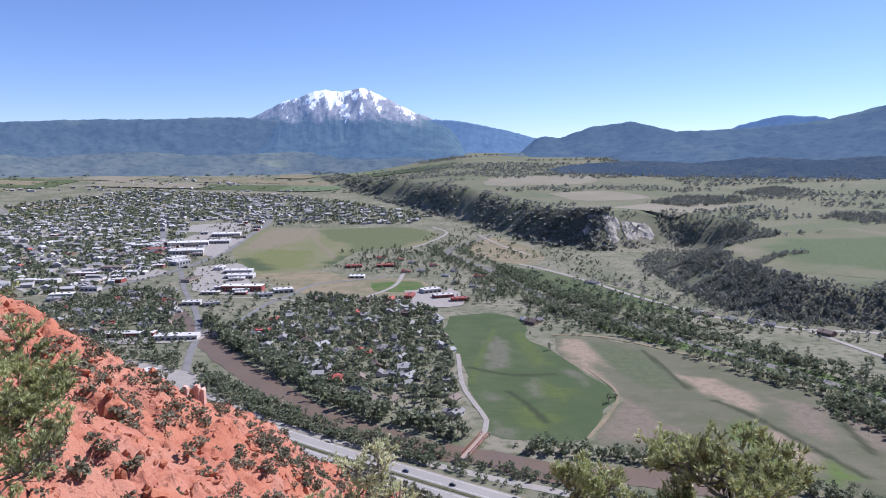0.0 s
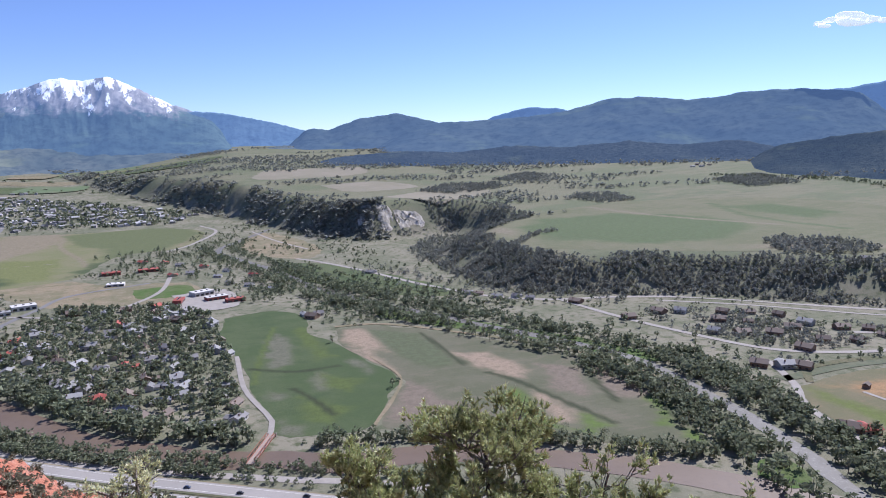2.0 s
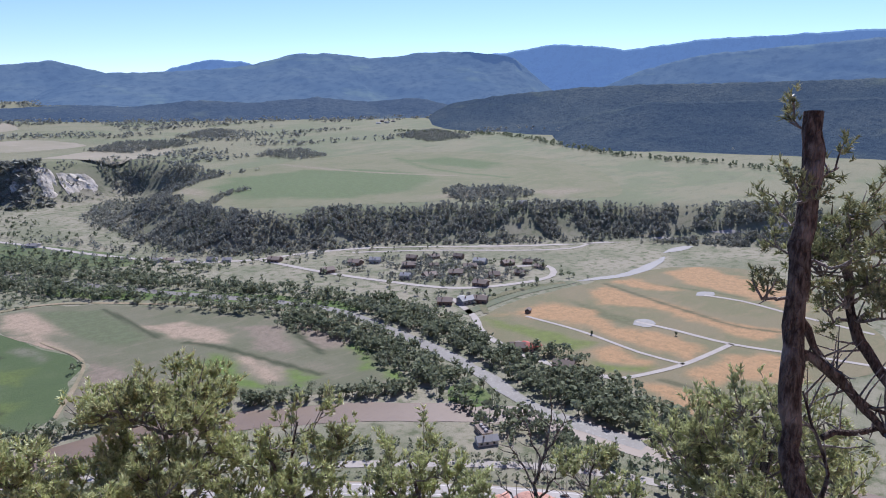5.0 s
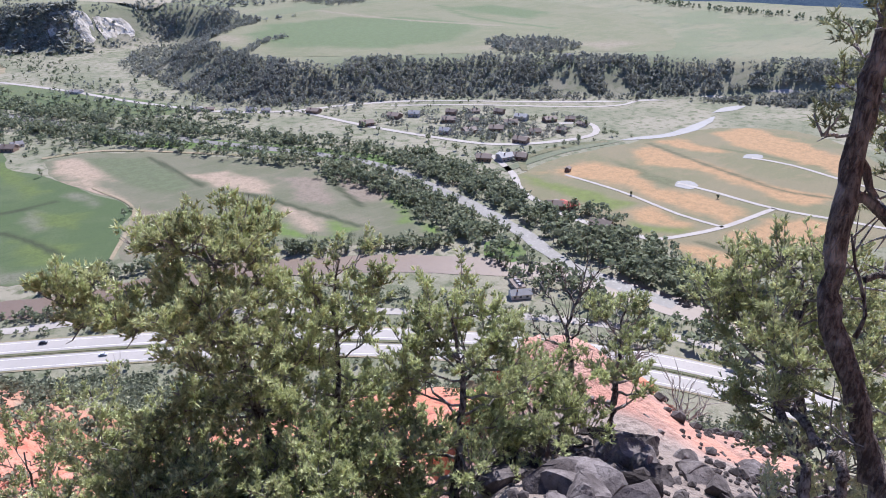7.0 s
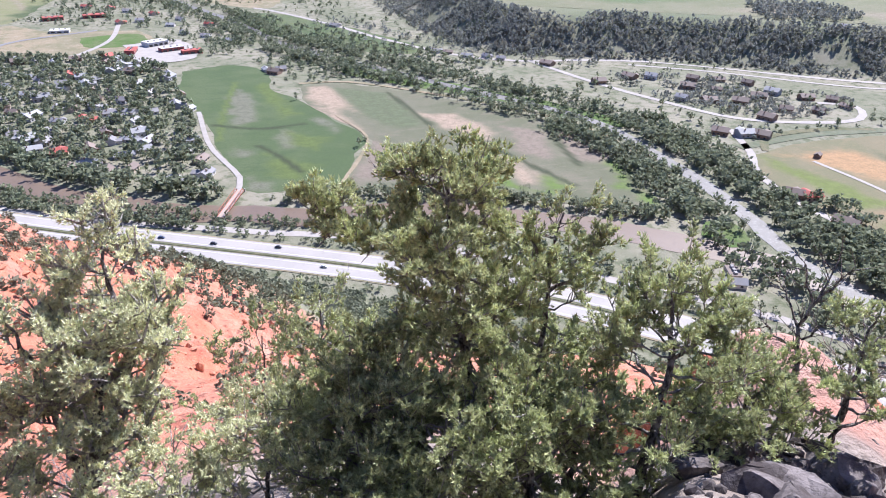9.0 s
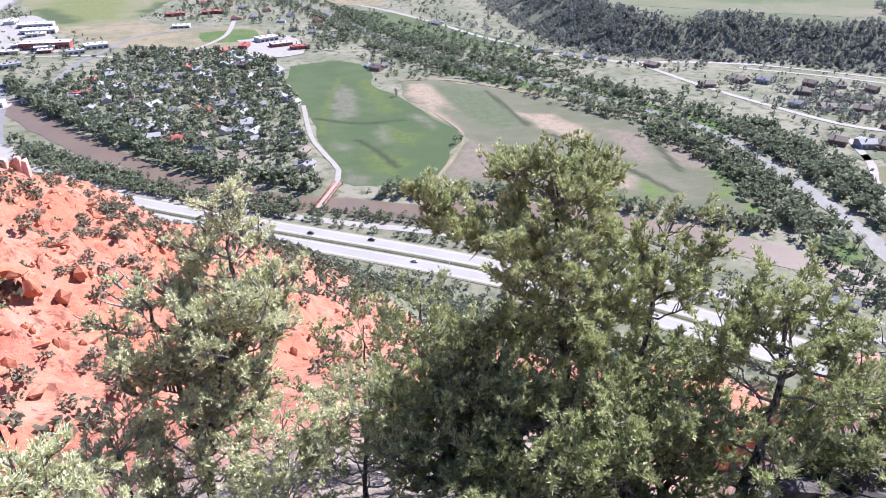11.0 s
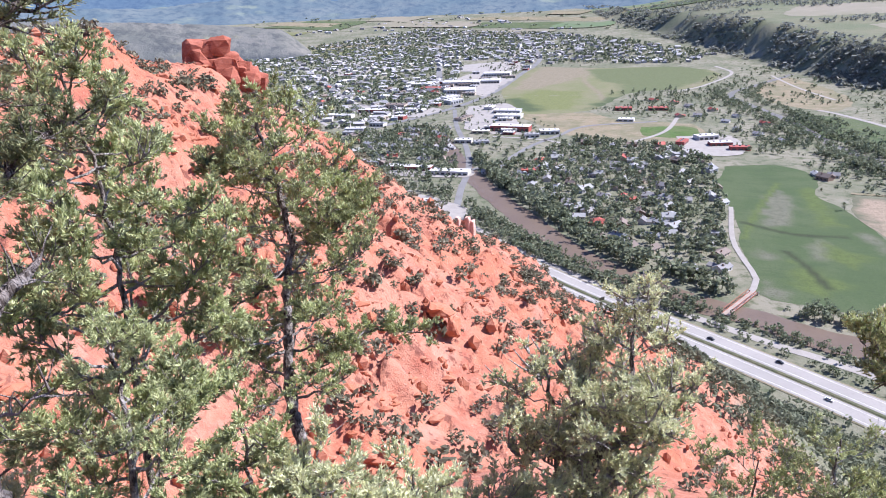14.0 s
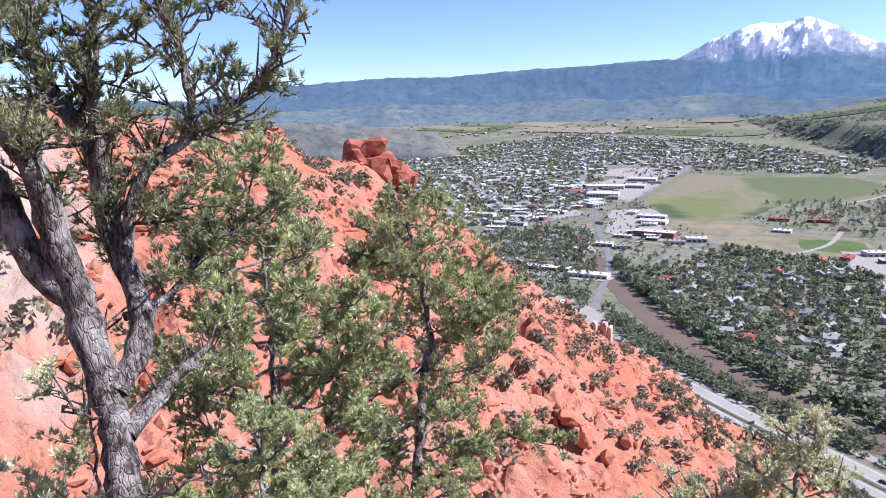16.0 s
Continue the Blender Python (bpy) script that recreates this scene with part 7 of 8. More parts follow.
def right_trees():
    t = Tree(131)
    a = t.stem(rooted([(7.4, 1.5, 203.6), (7.6, 1.8, 204.7), (7.74, 2.01, 205.0), (7.97, 2.29, 205.52), (8.2, 2.37, 206.01), (8.28, 2.62, 206.4)]), 0.085, 0.014)
    for pts in ([(7.92, 2.24, 205.41), (7.86, 2.65, 205.55), (7.76, 3.14, 205.76)], [(8.03, 2.31, 205.64), (8.24, 2.26, 206.03), (8.4, 2.29, 206.41)]):
        t.branch(t.limb(pts, 0.03, 0.008, 0.12, 0.02, 6), lo=0.2, gap=0.06, reach=(0.15, 0.36))
    t.fill(a, 52, 1.1, lo=0.4, rise=0.4, gap=0.07, bare=0.15)
    for pts in ([(6.44, 1.34, 204.99), (6.69, 1.56, 205.05), (6.93, 1.82, 205.13), (7.18, 2.02, 205.26), (7.46, 2.13, 205.37)], [(6.51, 1.05, 205.16), (6.77, 1.36, 205.19), (7.02, 1.70, 205.22), (7.28, 1.95, 205.25), (7.56, 2.14, 205.39)]):
        t.limb(rooted(pts), 0.06, 0.045, 0.1, 0.02, 7)
    t.done("pinyon_pine", "dark pinyon pine against the golden pasture", "pine", M_DARK, PINES)
    t = Tree(132)
    a = t.stem(rooted([(4.94, 0.47, 206.29), (4.96, 0.57, 206.46), (4.97, 0.72, 206.76), (4.97, 0.85, 207.06), (4.97, 1.00, 207.30), (4.97, 1.12, 207.56), (5.00, 1.15, 207.76), (5.02, 1.18, 208.07), (5.05, 1.20, 208.34), (5.08, 1.23, 208.63), (5.11, 1.24, 208.99), (5.15, 1.24, 209.26), (5.18, 1.26, 209.59), (5.21, 1.29, 209.84)]), 0.092, 0.06, 0.12, 0.006)
    for pts, r in (([(5.17, 1.23, 208.22), (5.29, 1.14, 208.21), (5.42, 1.01, 208.05), (5.56, 0.78, 207.78), (5.69, 0.57, 207.59)], 0.045), ([(5.22, 1.24, 208.48), (5.37, 1.08, 208.12), (5.51, 0.94, 207.92), (5.66, 0.75, 207.80)], 0.03), ([(5.75, 0.77, 207.98), (5.75, 1.01, 208.26), (5.78, 1.11, 208.60), (5.81, 1.19, 208.90), (5.87, 1.15, 209.13)], 0.045), ([(5.28, 1.03, 207.66), (5.45, 0.91, 207.69), (5.62, 0.78, 207.70), (5.78, 0.66, 207.73)], 0.025), ([(5.20, 0.97, 207.27), (5.27, 0.96, 207.42), (5.31, 1.06, 207.64), (5.34, 1.20, 207.93)], 0.016)):
        p = t.limb(pts, r, r * 0.5, 0.1, 0.012, 7)
        t.branch(p, lo=0.2, gap=0.09, reach=(0.12, 0.4), bare=0.92)
        if pts[-1][2] > 209:
            crown = p
    n = len(a)
    t.fill(a[int(n * 0.7):], 9, 0.36, lo=0.1, rise=0.2, r=0.016, gap=0.08, reach=(0.1, 0.2), bare=0.4)
    t.fill(crown, 26, 0.5, lo=0.35, rise=0.3, r=0.014, gap=0.07, reach=(0.1, 0.25), bare=0.25, side=0.06)
    t.fill(a[int(n * 0.2):int(n * 0.5)], 8, 0.4, lo=0.1, rise=0.1, r=0.014, gap=0.12, reach=(0.1, 0.3), bare=0.95)
    t.done("juniper_tree", "tall leaning juniper with a twisted grey trunk", "juniper", M_BACKLIT, PINES, blade=(10, 0.048, 0.011, 0.36), bark=M_BARK_DARK)
    t = Tree(133)
    a = t.stem(rooted([(6.9, 1.2, 204.1), (6.9, 1.25, 204.5), (6.95, 1.3, 205.0)]), 0.05, 0.012)
    t.fill(a, 26, 0.8, lo=0.1, rise=0.7, gap=0.08)
    t.done("juniper_bush", "bright green juniper bush behind the boulders", "shrub", M_SPRAY, PINES)


def bright_juniper():
    t = Tree(141)
    t.thick = 2.3
    stems = [t.stem(rooted([(-1.7, 7.6, 202.2), (-1.85, 7.9, 203.2), (-2.13, 8.33, 204.34), (-2.32, 8.63, 204.9)]), 0.09, 0.014), t.stem([(-1.62, 7.7, 202.4), (-1.35, 8.1, 203.6), (-1.03, 8.66, 204.57), (-1.12, 9.29, 205.8)], 0.08, 0.012),
             t.stem([(-1.6, 7.7, 202.5), (-1.0, 8.2, 203.7), (-0.4, 8.66, 204.5)], 0.06, 0.012)]
    for a, n, r in ((stems[0], 40, 0.95), (stems[1], 44, 0.95), (stems[2], 34, 0.9)):
        t.fill(a, n, r, lo=0.15, rise=0.6, r=0.022, gap=0.055, reach=(0.16, 0.4), tufts=7, bare=0.34, side=0.095)
    t.done("juniper_tree", "yellow-green juniper with bleached twisted branches", "juniper", M_SPRAY, PINES, blade=(8, 0.062, 0.021, 0.34), twig=M_DEAD)
    for seed, pts, r, mat in ((142, [(0.55, 7.3, 201.9), (0.6, 7.45, 202.6), (0.7, 7.6, 203.4)], 0.95, M_SPRAY), (143, [(2.0, 10.2, 200.2), (2.05, 10.4, 201.6), (2.1, 10.7, 202.9)], 1.3, M_DARK), (144, [(0.9, 10.6, 199.7), (0.95, 10.8, 201.0), (1.0, 11.0, 202.0)], 1.2, M_DARK),
                              (145, [(-0.6, 6.8, 202.3), (-0.6, 6.85, 202.8), (-0.55, 6.9, 203.3)], 0.8, M_SPRAY), (146, [(-2.6, 7.0, 202.4), (-2.65, 7.1, 202.9), (-2.7, 7.2, 203.4)], 0.85, M_SPRAY)):
        t = Tree(seed)
        a = t.stem(rooted(pts), 0.05, 0.012)
        t.fill(a, 30, r, lo=0.1, rise=0.7, r=0.02, gap=0.085, tufts=7, bare=0.2)
        t.done("juniper_bush", "rounded grey-green juniper bush on the slope", "shrub", mat, PINES, blade=(8, 0.062, 0.021, 0.34), twig=M_DEAD)


def left_pinyon():
    t = Tree(151)
    a = t.stem(rooted([(-6.2, 7.8, 202.6), (-6.45, 8.0, 203.6), (-6.65, 8.4, 204.4), (-6.82, 8.77, 205.25), (-6.87, 9.11, 206.05), (-7.16, 9.27, 207.1), (-7.37, 9.32, 207.88), (-7.45, 9.38, 208.45)]), 0.17, 0.02)
    for pts in ([(-6.42, 8.08, 203.69), (-5.9, 8.77, 204.18), (-5.39, 9.22, 204.42), (-4.65, 9.51, 204.35)], [(-6.87, 8.99, 205.78), (-6.31, 9.51, 206.13), (-5.76, 9.94, 206.4)], [(-6.87, 8.86, 205.51), (-7.23, 8.37, 205.2), (-7.66, 7.82, 204.95)], [(-7.12, 9.24, 206.91), (-7.59, 8.98, 207.22), (-7.96, 8.65, 207.2)]):
        p = t.limb(pts, 0.04, 0.008, 0.12, 0.02, 6)
        t.branch(p, lo=0.2, gap=0.055, reach=(0.18, 0.42), tufts=7)
        if pts[-1][2] > 206:
            t.fill(p, 16, 0.65, lo=0.3, rise=0.5, r=0.014, gap=0.07, reach=(0.15, 0.36))
    n = len(a)
    t.fill(a[int(n * 0.46):], 60, 1.55, lo=0.05, rise=0.3, gap=0.075, tufts=8)
    t.fill(a[:int(n * 0.4)], 7, 1.1, lo=0.1, rise=0.1, gap=0.08)
    t.done("pinyon_pine", "tall green pinyon pine with a bare lower trunk", "pine", M_NEEDLE, PINES)


def rim_pine():
    t = Tree(161)
    trunk = t.stem(rooted([(-3.78, 1.72, 207.3), (-3.85, 1.78, 207.75), (-4.0, 1.86, 208.1), (-4.1, 1.88, 208.36), (-4.2, 1.88, 208.62), (-4.28, 1.86, 208.86), (-4.37, 1.76, 209.03), (-4.44, 1.69, 209.23), (-4.49, 1.65, 209.52), (-4.55, 1.54, 209.8), (-4.6, 1.4, 210.3)]), 0.165, 0.06, 0.07, 0.006, 14)
    limbs = []
    for pts, r0, r1 in (([(-4.26, 1.88, 208.8), (-4.28, 1.82, 209.17), (-4.27, 1.77, 209.52), (-4.26, 1.65, 209.83), (-4.24, 1.51, 210.03), (-4.3, 1.3, 210.5)], 0.095, 0.05), ([(-3.96, 1.89, 208.06), (-4.02, 2.09, 208.15), (-4.06, 2.27, 208.22), (-4.08, 2.49, 208.3), (-4.12, 2.64, 208.36)], 0.075, 0.02),
                        ([(-4.06, 1.92, 208.31), (-4.08, 2.06, 208.44), (-4.12, 2.18, 208.62), (-4.23, 2.21, 208.89), (-4.33, 2.19, 209.1), (-4.43, 2.2, 209.48), (-4.49, 2.2, 209.75), (-4.58, 2.11, 209.97), (-4.64, 2.07, 210.11), (-4.8, 2.0, 210.6)], 0.085, 0.04),
                        ([(-4.25, 2.18, 209.0), (-4.19, 2.29, 209.48), (-4.11, 2.49, 209.68), (-3.96, 2.75, 209.86), (-3.87, 2.9, 210.0), (-3.78, 3.04, 210.17), (-3.7, 3.14, 210.4), (-3.63, 3.2, 210.68)], 0.045, 0.016), ([(-4.4, 2.2, 209.4), (-4.36, 2.18, 209.93), (-4.41, 2.26, 210.33), (-4.39, 2.39, 210.8)], 0.05, 0.02),
                        ([(-4.0, 2.62, 209.75), (-4.08, 2.65, 210.08), (-4.18, 2.7, 210.33), (-4.32, 2.67, 210.59), (-4.39, 2.71, 210.95)], 0.032, 0.014), ([(-4.18, 2.1, 208.7), (-4.14, 2.36, 208.75), (-4.17, 2.66, 208.95), (-4.2, 2.93, 209.09), (-4.19, 3.19, 209.14)], 0.03, 0.01)):
        limbs.append(t.limb(pts, r0, r1, 0.08, 0.006, 9))
    for k, p in enumerate(limbs):
        if k == 1:
            t.branch(p, lo=0.4, gap=0.07, reach=(0.1, 0.3), bare=0.85)
        elif k == 6:
            t.branch(p, lo=0.2, gap=0.03, reach=(0.12, 0.34), bare=0.3, side=0.06, tufts=9)
        else:
            t.branch(p, lo=0.32, gap=0.03, reach=(0.10, 0.36), bare=0.5, side=0.06, tufts=5)
    t.fill(limbs[0], 5, 0.6, lo=0.4, rise=0.5, r=0.016, gap=0.06, reach=(0.1, 0.26), bare=0.3, side=0.055, tufts=5)
    t.fill(limbs[2], 8, 0.65, lo=0.4, rise=0.4, r=0.016, gap=0.06, reach=(0.1, 0.26), bare=0.3, side=0.055, tufts=5)
    t.fill(limbs[4], 9, 0.55, lo=0.3, rise=0.4, r=0.014, gap=0.06, reach=(0.1, 0.26), bare=0.3, side=0.055, tufts=5)
    t.fill(limbs[5], 8, 0.4, lo=0.2, rise=0.3, r=0.012, gap=0.06, reach=(0.08, 0.22), bare=0.3, side=0.055, tufts=5)
    t.fill(trunk[:int(len(trunk) * 0.75)], 16, 0.6, lo=0.35, rise=0.3, r=0.012, gap=0.08, reach=(0.12, 0.34), bare=0.97)
    t.fill(limbs[3], 10, 0.5, lo=0.2, rise=0.2, r=0.010, gap=0.08, reach=(0.1, 0.3), bare=0.8, side=0.055, tufts=5)
    t.done("pinyon_pine", "old pinyon pine with a forked grey trunk", "pine", M_BACKLIT, PINES, twig=M_BARK, blade=(11, 0.052, 0.0095, 0.34))
    for seed, pts, r, n, mat, label in ((162, [(-6.0, 4.6, 204.6), (-6.05, 4.8, 206.4), (-6.15, 4.95, 207.9), (-6.35, 4.97, 208.97), (-6.44, 4.95, 209.5)], 1.35, 72, M_NEEDLE, "sunlit pinyon pine behind the old tree"),
                                        (163, [(-4.5, 3.2, 205.9), (-4.56, 3.35, 206.7), (-4.7, 3.45, 207.4)], 0.7, 40, M_NEEDLE, "young bright pinyon pine at the rim"), (164, [(-3.6, 4.5, 204.2), (-3.6, 4.55, 204.8), (-3.65, 4.6, 205.5)], 0.95, 36, M_SPRAY, "rounded green juniper bush below the rim"),
                                        (165, [(-4.3, 4.3, 204.4), (-4.3, 4.35, 205.1), (-4.35, 4.4, 205.9)], 0.9, 36, M_NEEDLE, "bushy young pinyon pine below the rim"), (166, [(-4.9, 1.3, 206.6), (-4.95, 1.35, 207.2), (-5.0, 1.4, 207.9)], 0.6, 30, M_SPRAY, "bright juniper bush at the rim"),
                                        (167, [(-7.6, 3.4, 204.2), (-7.6, 3.5, 205.5), (-7.7, 3.6, 207.0)], 1.0, 34, M_SPRAY, "juniper bush beside the pale rock"), (168, [(-2.9, 5.2, 203.8), (-2.9, 5.3, 204.3), (-2.95, 5.4, 204.9)], 0.8, 30, M_SPRAY, "low juniper bush on the slope")):
        t = Tree(seed)
        a = t.stem(rooted(pts), 0.07, 0.012)
        near = seed in (163, 166)
        t.fill(a, n, r, lo=0.45 if seed == 162 else 0.15, rise=0.55, gap=0.05 if near else 0.07, reach=(0.1, 0.26) if near else (0.15, 0.36), tufts=7, bare=0.1, side=0.065 if near else 0.085)
        t.done("juniper_bush" if mat == M_SPRAY else "pinyon_pine", label, "shrub" if mat == M_SPRAY else "pine", mat, PINES, blade=(10, 0.050, 0.012, 0.34) if near else (9, 0.070, 0.020, 0.30))


def bare_shrub(seed, x, y, h, label="bleached leafless shrub on the red slope"):
    t = Tree(seed)
    z = ground_z(x, y)
    for k in range(9):
        a = t.rng.uniform(0, 6.28)
        d = np.array([math.cos(a) * 0.6, math.sin(a) * 0.6, 1.0]) * h * t.rng.uniform(0.6, 1.0)
        o = np.array([x, y, z - 0.1]) + [math.cos(a) * 0.1, math.sin(a) * 0.1, 0]
        p = t.stem([o, o + d * 0.5 + [0.05, 0, 0.05], o + d], 0.02, 0.005, 0.15, 0.03, 5)
        t.branch(p, lo=0.25, gap=0.14, reach=(0.2, 0.55), bare=1.0)
    t.done("bare_shrub", label, "shrub", M_SPRAY, "bare shrubs", bark=M_DEAD, twig=M_DEAD)


central_pinyon()
second_pinyons()
slim_pine()
dead_pine()
right_trees()
bright_juniper()
left_pinyon()
rim_pine()
for i, (b, d, h) in enumerate(((17, 13.5, 1.9), (13.5, 14.5, 1.6), (20, 16, 1.7), (-60, 12.2, 1.0), (-66, 12.6, 0.8), (26, 11, 1.0))):
    p = polar(b, 0, d)
    bare_shrub(170 + i, p[0], p[1], h)


# ---- rocks ----
def rock_verts(rng, cuts=11, sub=3, squash=(1, 1, 1), rough=0.03, depth=(0.3, 0.55)):
    """An angular rock about one metre across: a ball cut flat by planes."""
    bm = bmesh.new()
    bmesh.ops.create_icosphere(bm, subdivisions=sub, radius=0.75)
    v = np.array([tuple(q.co) for q in bm.verts])
    f = np.array([[q.index for q in p.verts] for p in bm.faces])
    bm.free()
    for _ in range(cuts):
        n = unit(rng.standard_normal(3))
        lim = rng.uniform(*depth)
        over = np.maximum(v @ n - lim, 0)
        v = v - over[:, None] * n
    v += rng.standard_normal(v.shape) * rough * 0.12 + (vnoise(v[:, 0] * 5 + rng.uniform(0, 50), v[:, 1] * 5 + v[:, 2] * 3, 3)[:, None] - 0.5) * v * rough * 5
    return v * squash, f


M_BASALT = surf("grey_lichen_rock", (0.07, 0.06, 0.058), (0.155, 0.137, 0.132), (0.03, 0.025, 0.024), 2.6, 12.0, rough=0.95, bump=1.0, bscale=7.0, objrand=0.35, spec=0.05)
M_REDROCK = surf("red_sandstone", (0.42, 0.158, 0.09), (0.47, 0.22, 0.145), (0.30, 0.09, 0.055), 0.35, 1.8, rough=0.95, bump=0.9, bscale=2.5, spec=0.15, stretch=(1, 1, 2.5))
M_DARKROCK = surf("dark_red_sandstone", (0.30, 0.095, 0.062), (0.38, 0.14, 0.095), (0.17, 0.05, 0.036), 0.5, 2.6, rough=0.95, bump=0.9, bscale=3.0, spec=0.15, stretch=(1, 1, 3.0))
M_PINKROCK = surf("pink_sandstone", (0.55, 0.30, 0.225), (0.62, 0.42, 0.36), (0.42, 0.17, 0.11), 0.8, 4.0, rough=0.95, bump=0.8, bscale=5.0, spec=0.15)


def rim_gravel():
    """Small broken stones between the boulders."""
    rng = np.random.RandomState(188)
    shapes = [rock_verts(rng, 6, 1, (1, 0.8, 0.7), 0.03, (0.4, 0.6)) for k in range(4)]
    out = Batch()
    for i in range(1500):
        b, d = rng.uniform(-100, -44), 3.2 + 9.5 * rng.rand()
        x, y, _ = polar(b, 0, d)
        if d > 9 and x - y < 5.5 or b > -52:
            continue
        s, th = 0.06 + 0.2 * rng.rand() ** 3, rng.uniform(0, 6.28)
        v, f = shapes[i % 4]
        out.add(np.c_[v[:, 0] * math.cos(th) - v[:, 1] * math.sin(th), v[:, 0] * math.sin(th) + v[:, 1] * math.cos(th), v[:, 2]] * s + [x, y, ground_z(x, y) + s * 0.15], f)
    tagged(mesh_np("rim_gravel", *out.get(), M_BASALT), "broken grey stones between the boulders", "gravel", kind="stuff")


def boulders():
    rng = np.random.RandomState(181)
    shapes = []
    for k in range(9):
        v, f = rock_verts(rng, 16, 3, (1.2, rng.uniform(0.75, 1.1), rng.uniform(0.65, 1.0)), 0.05, (0.3, 0.52))
        me = mesh_np("boulder", v, f, M_BASALT, link=False)
        shapes.append(me)
    n = 0
    while n < 180:
        b, d = rng.uniform(-100, -48.5), 4.3 + 6.2 * rng.rand()
        x, y, _ = polar(b, 0, d)
        if d > 9.5 and line_distance(np.array([x]), np.array([y]), [(8.9, 9.7), (10.4, 7.6), (11.7, 5.0)])[0][0] < 2.1:
            continue
        if (x - 4.9) ** 2 + (y - 1.0) ** 2 < 0.5 or b > -56.5 and d < 6.8:
            continue
        s = rng.uniform(0.5, 0.85) if rng.rand() < 0.25 else rng.uniform(0.18, 0.48)
        s = min(s, 0.15 * d) * (0.45 if d > 9.0 else 1.0)
        ob = new("boulder", shapes[rng.randint(9)])
        ob.matrix_world = pose(x, y, ground_z(x, y) + s * 0.02, rng.uniform(-25, 25), rng.uniform(-25, 25), rng.uniform(0, 360)) @ Matrix.Diagonal((s, s, s, 1))
        tagged(ob, "angular grey boulder with lichen on the rim", "boulder", "boulders on the rim")
        n += 1


def red_outcrop():
    rng = np.random.RandomState(182)
    ob = thing("red_outcrop", (10.4, 7.4, ground_z(10.4, 7.4) - 0.5), "jagged red sandstone outcrop with a pink top", "rock outcrop")
    o = np.array([10.4, 7.4, ground_z(10.4, 7.4) - 0.5])
    for x, y, top, w, mat in ((9.2, 9.15, 202.85, 0.55, M_REDROCK), (9.7, 9.1, 202.4, 0.8, M_REDROCK), (9.9, 8.6, 202.2, 1.1, M_REDROCK), (10.1, 8.0, 202.0, 1.2, M_PINKROCK), (10.5, 7.3, 201.8, 1.3, M_REDROCK), (10.9, 6.7, 201.7, 0.9, M_PINKROCK), (11.3, 6.0, 201.4, 0.9, M_REDROCK), (11.6, 5.4, 201.0, 0.8, M_REDROCK),
                              (9.4, 8.2, 200.6, 1.3, M_REDROCK), (9.9, 7.1, 200.6, 1.4, M_REDROCK), (10.4, 6.1, 200.3, 1.4, M_REDROCK), (9.2, 9.4, 201.0, 1.0, M_REDROCK)):
        g = ground_z(x, y) - 0.6
        top = min(top, g + 1.7)
        h = min(max(top - g, 0.8), 2.2)
        g = min(g, top - 0.8) if top - g < 2.2 else top - h
        v, f = rock_verts(rng, 12, 3, (w, w * 0.9, h * 1.05))
        a = rng.uniform(0, 6.28)
        v = np.c_[v[:, 0] * math.cos(a) - v[:, 1] * math.sin(a), v[:, 0] * math.sin(a) + v[:, 1] * math.cos(a), v[:, 2]]
        v += np.array([x, y, g + h - v[:, 2].max()]) - o
        part_np("rock_block", v, f, mat, ob)


def boxy(rng, size, tilt=0.06):
    """A squarish weathered block with rounded arrises."""
    v, f = rock_verts(rng, 3, 2, (1, 1, 1), 0.0, (0.6, 0.7))
    v = unit(v)
    v = np.sign(v) * np.abs(v) ** 0.38 * 0.5 + rng.standard_normal(v.shape) * 0.03
    v[:, 0] += v[:, 2] * rng.uniform(-tilt, tilt)
    v[:, :2] *= 1 - v[:, 2:] * rng.uniform(0.0, 0.2)
    return v * size, f


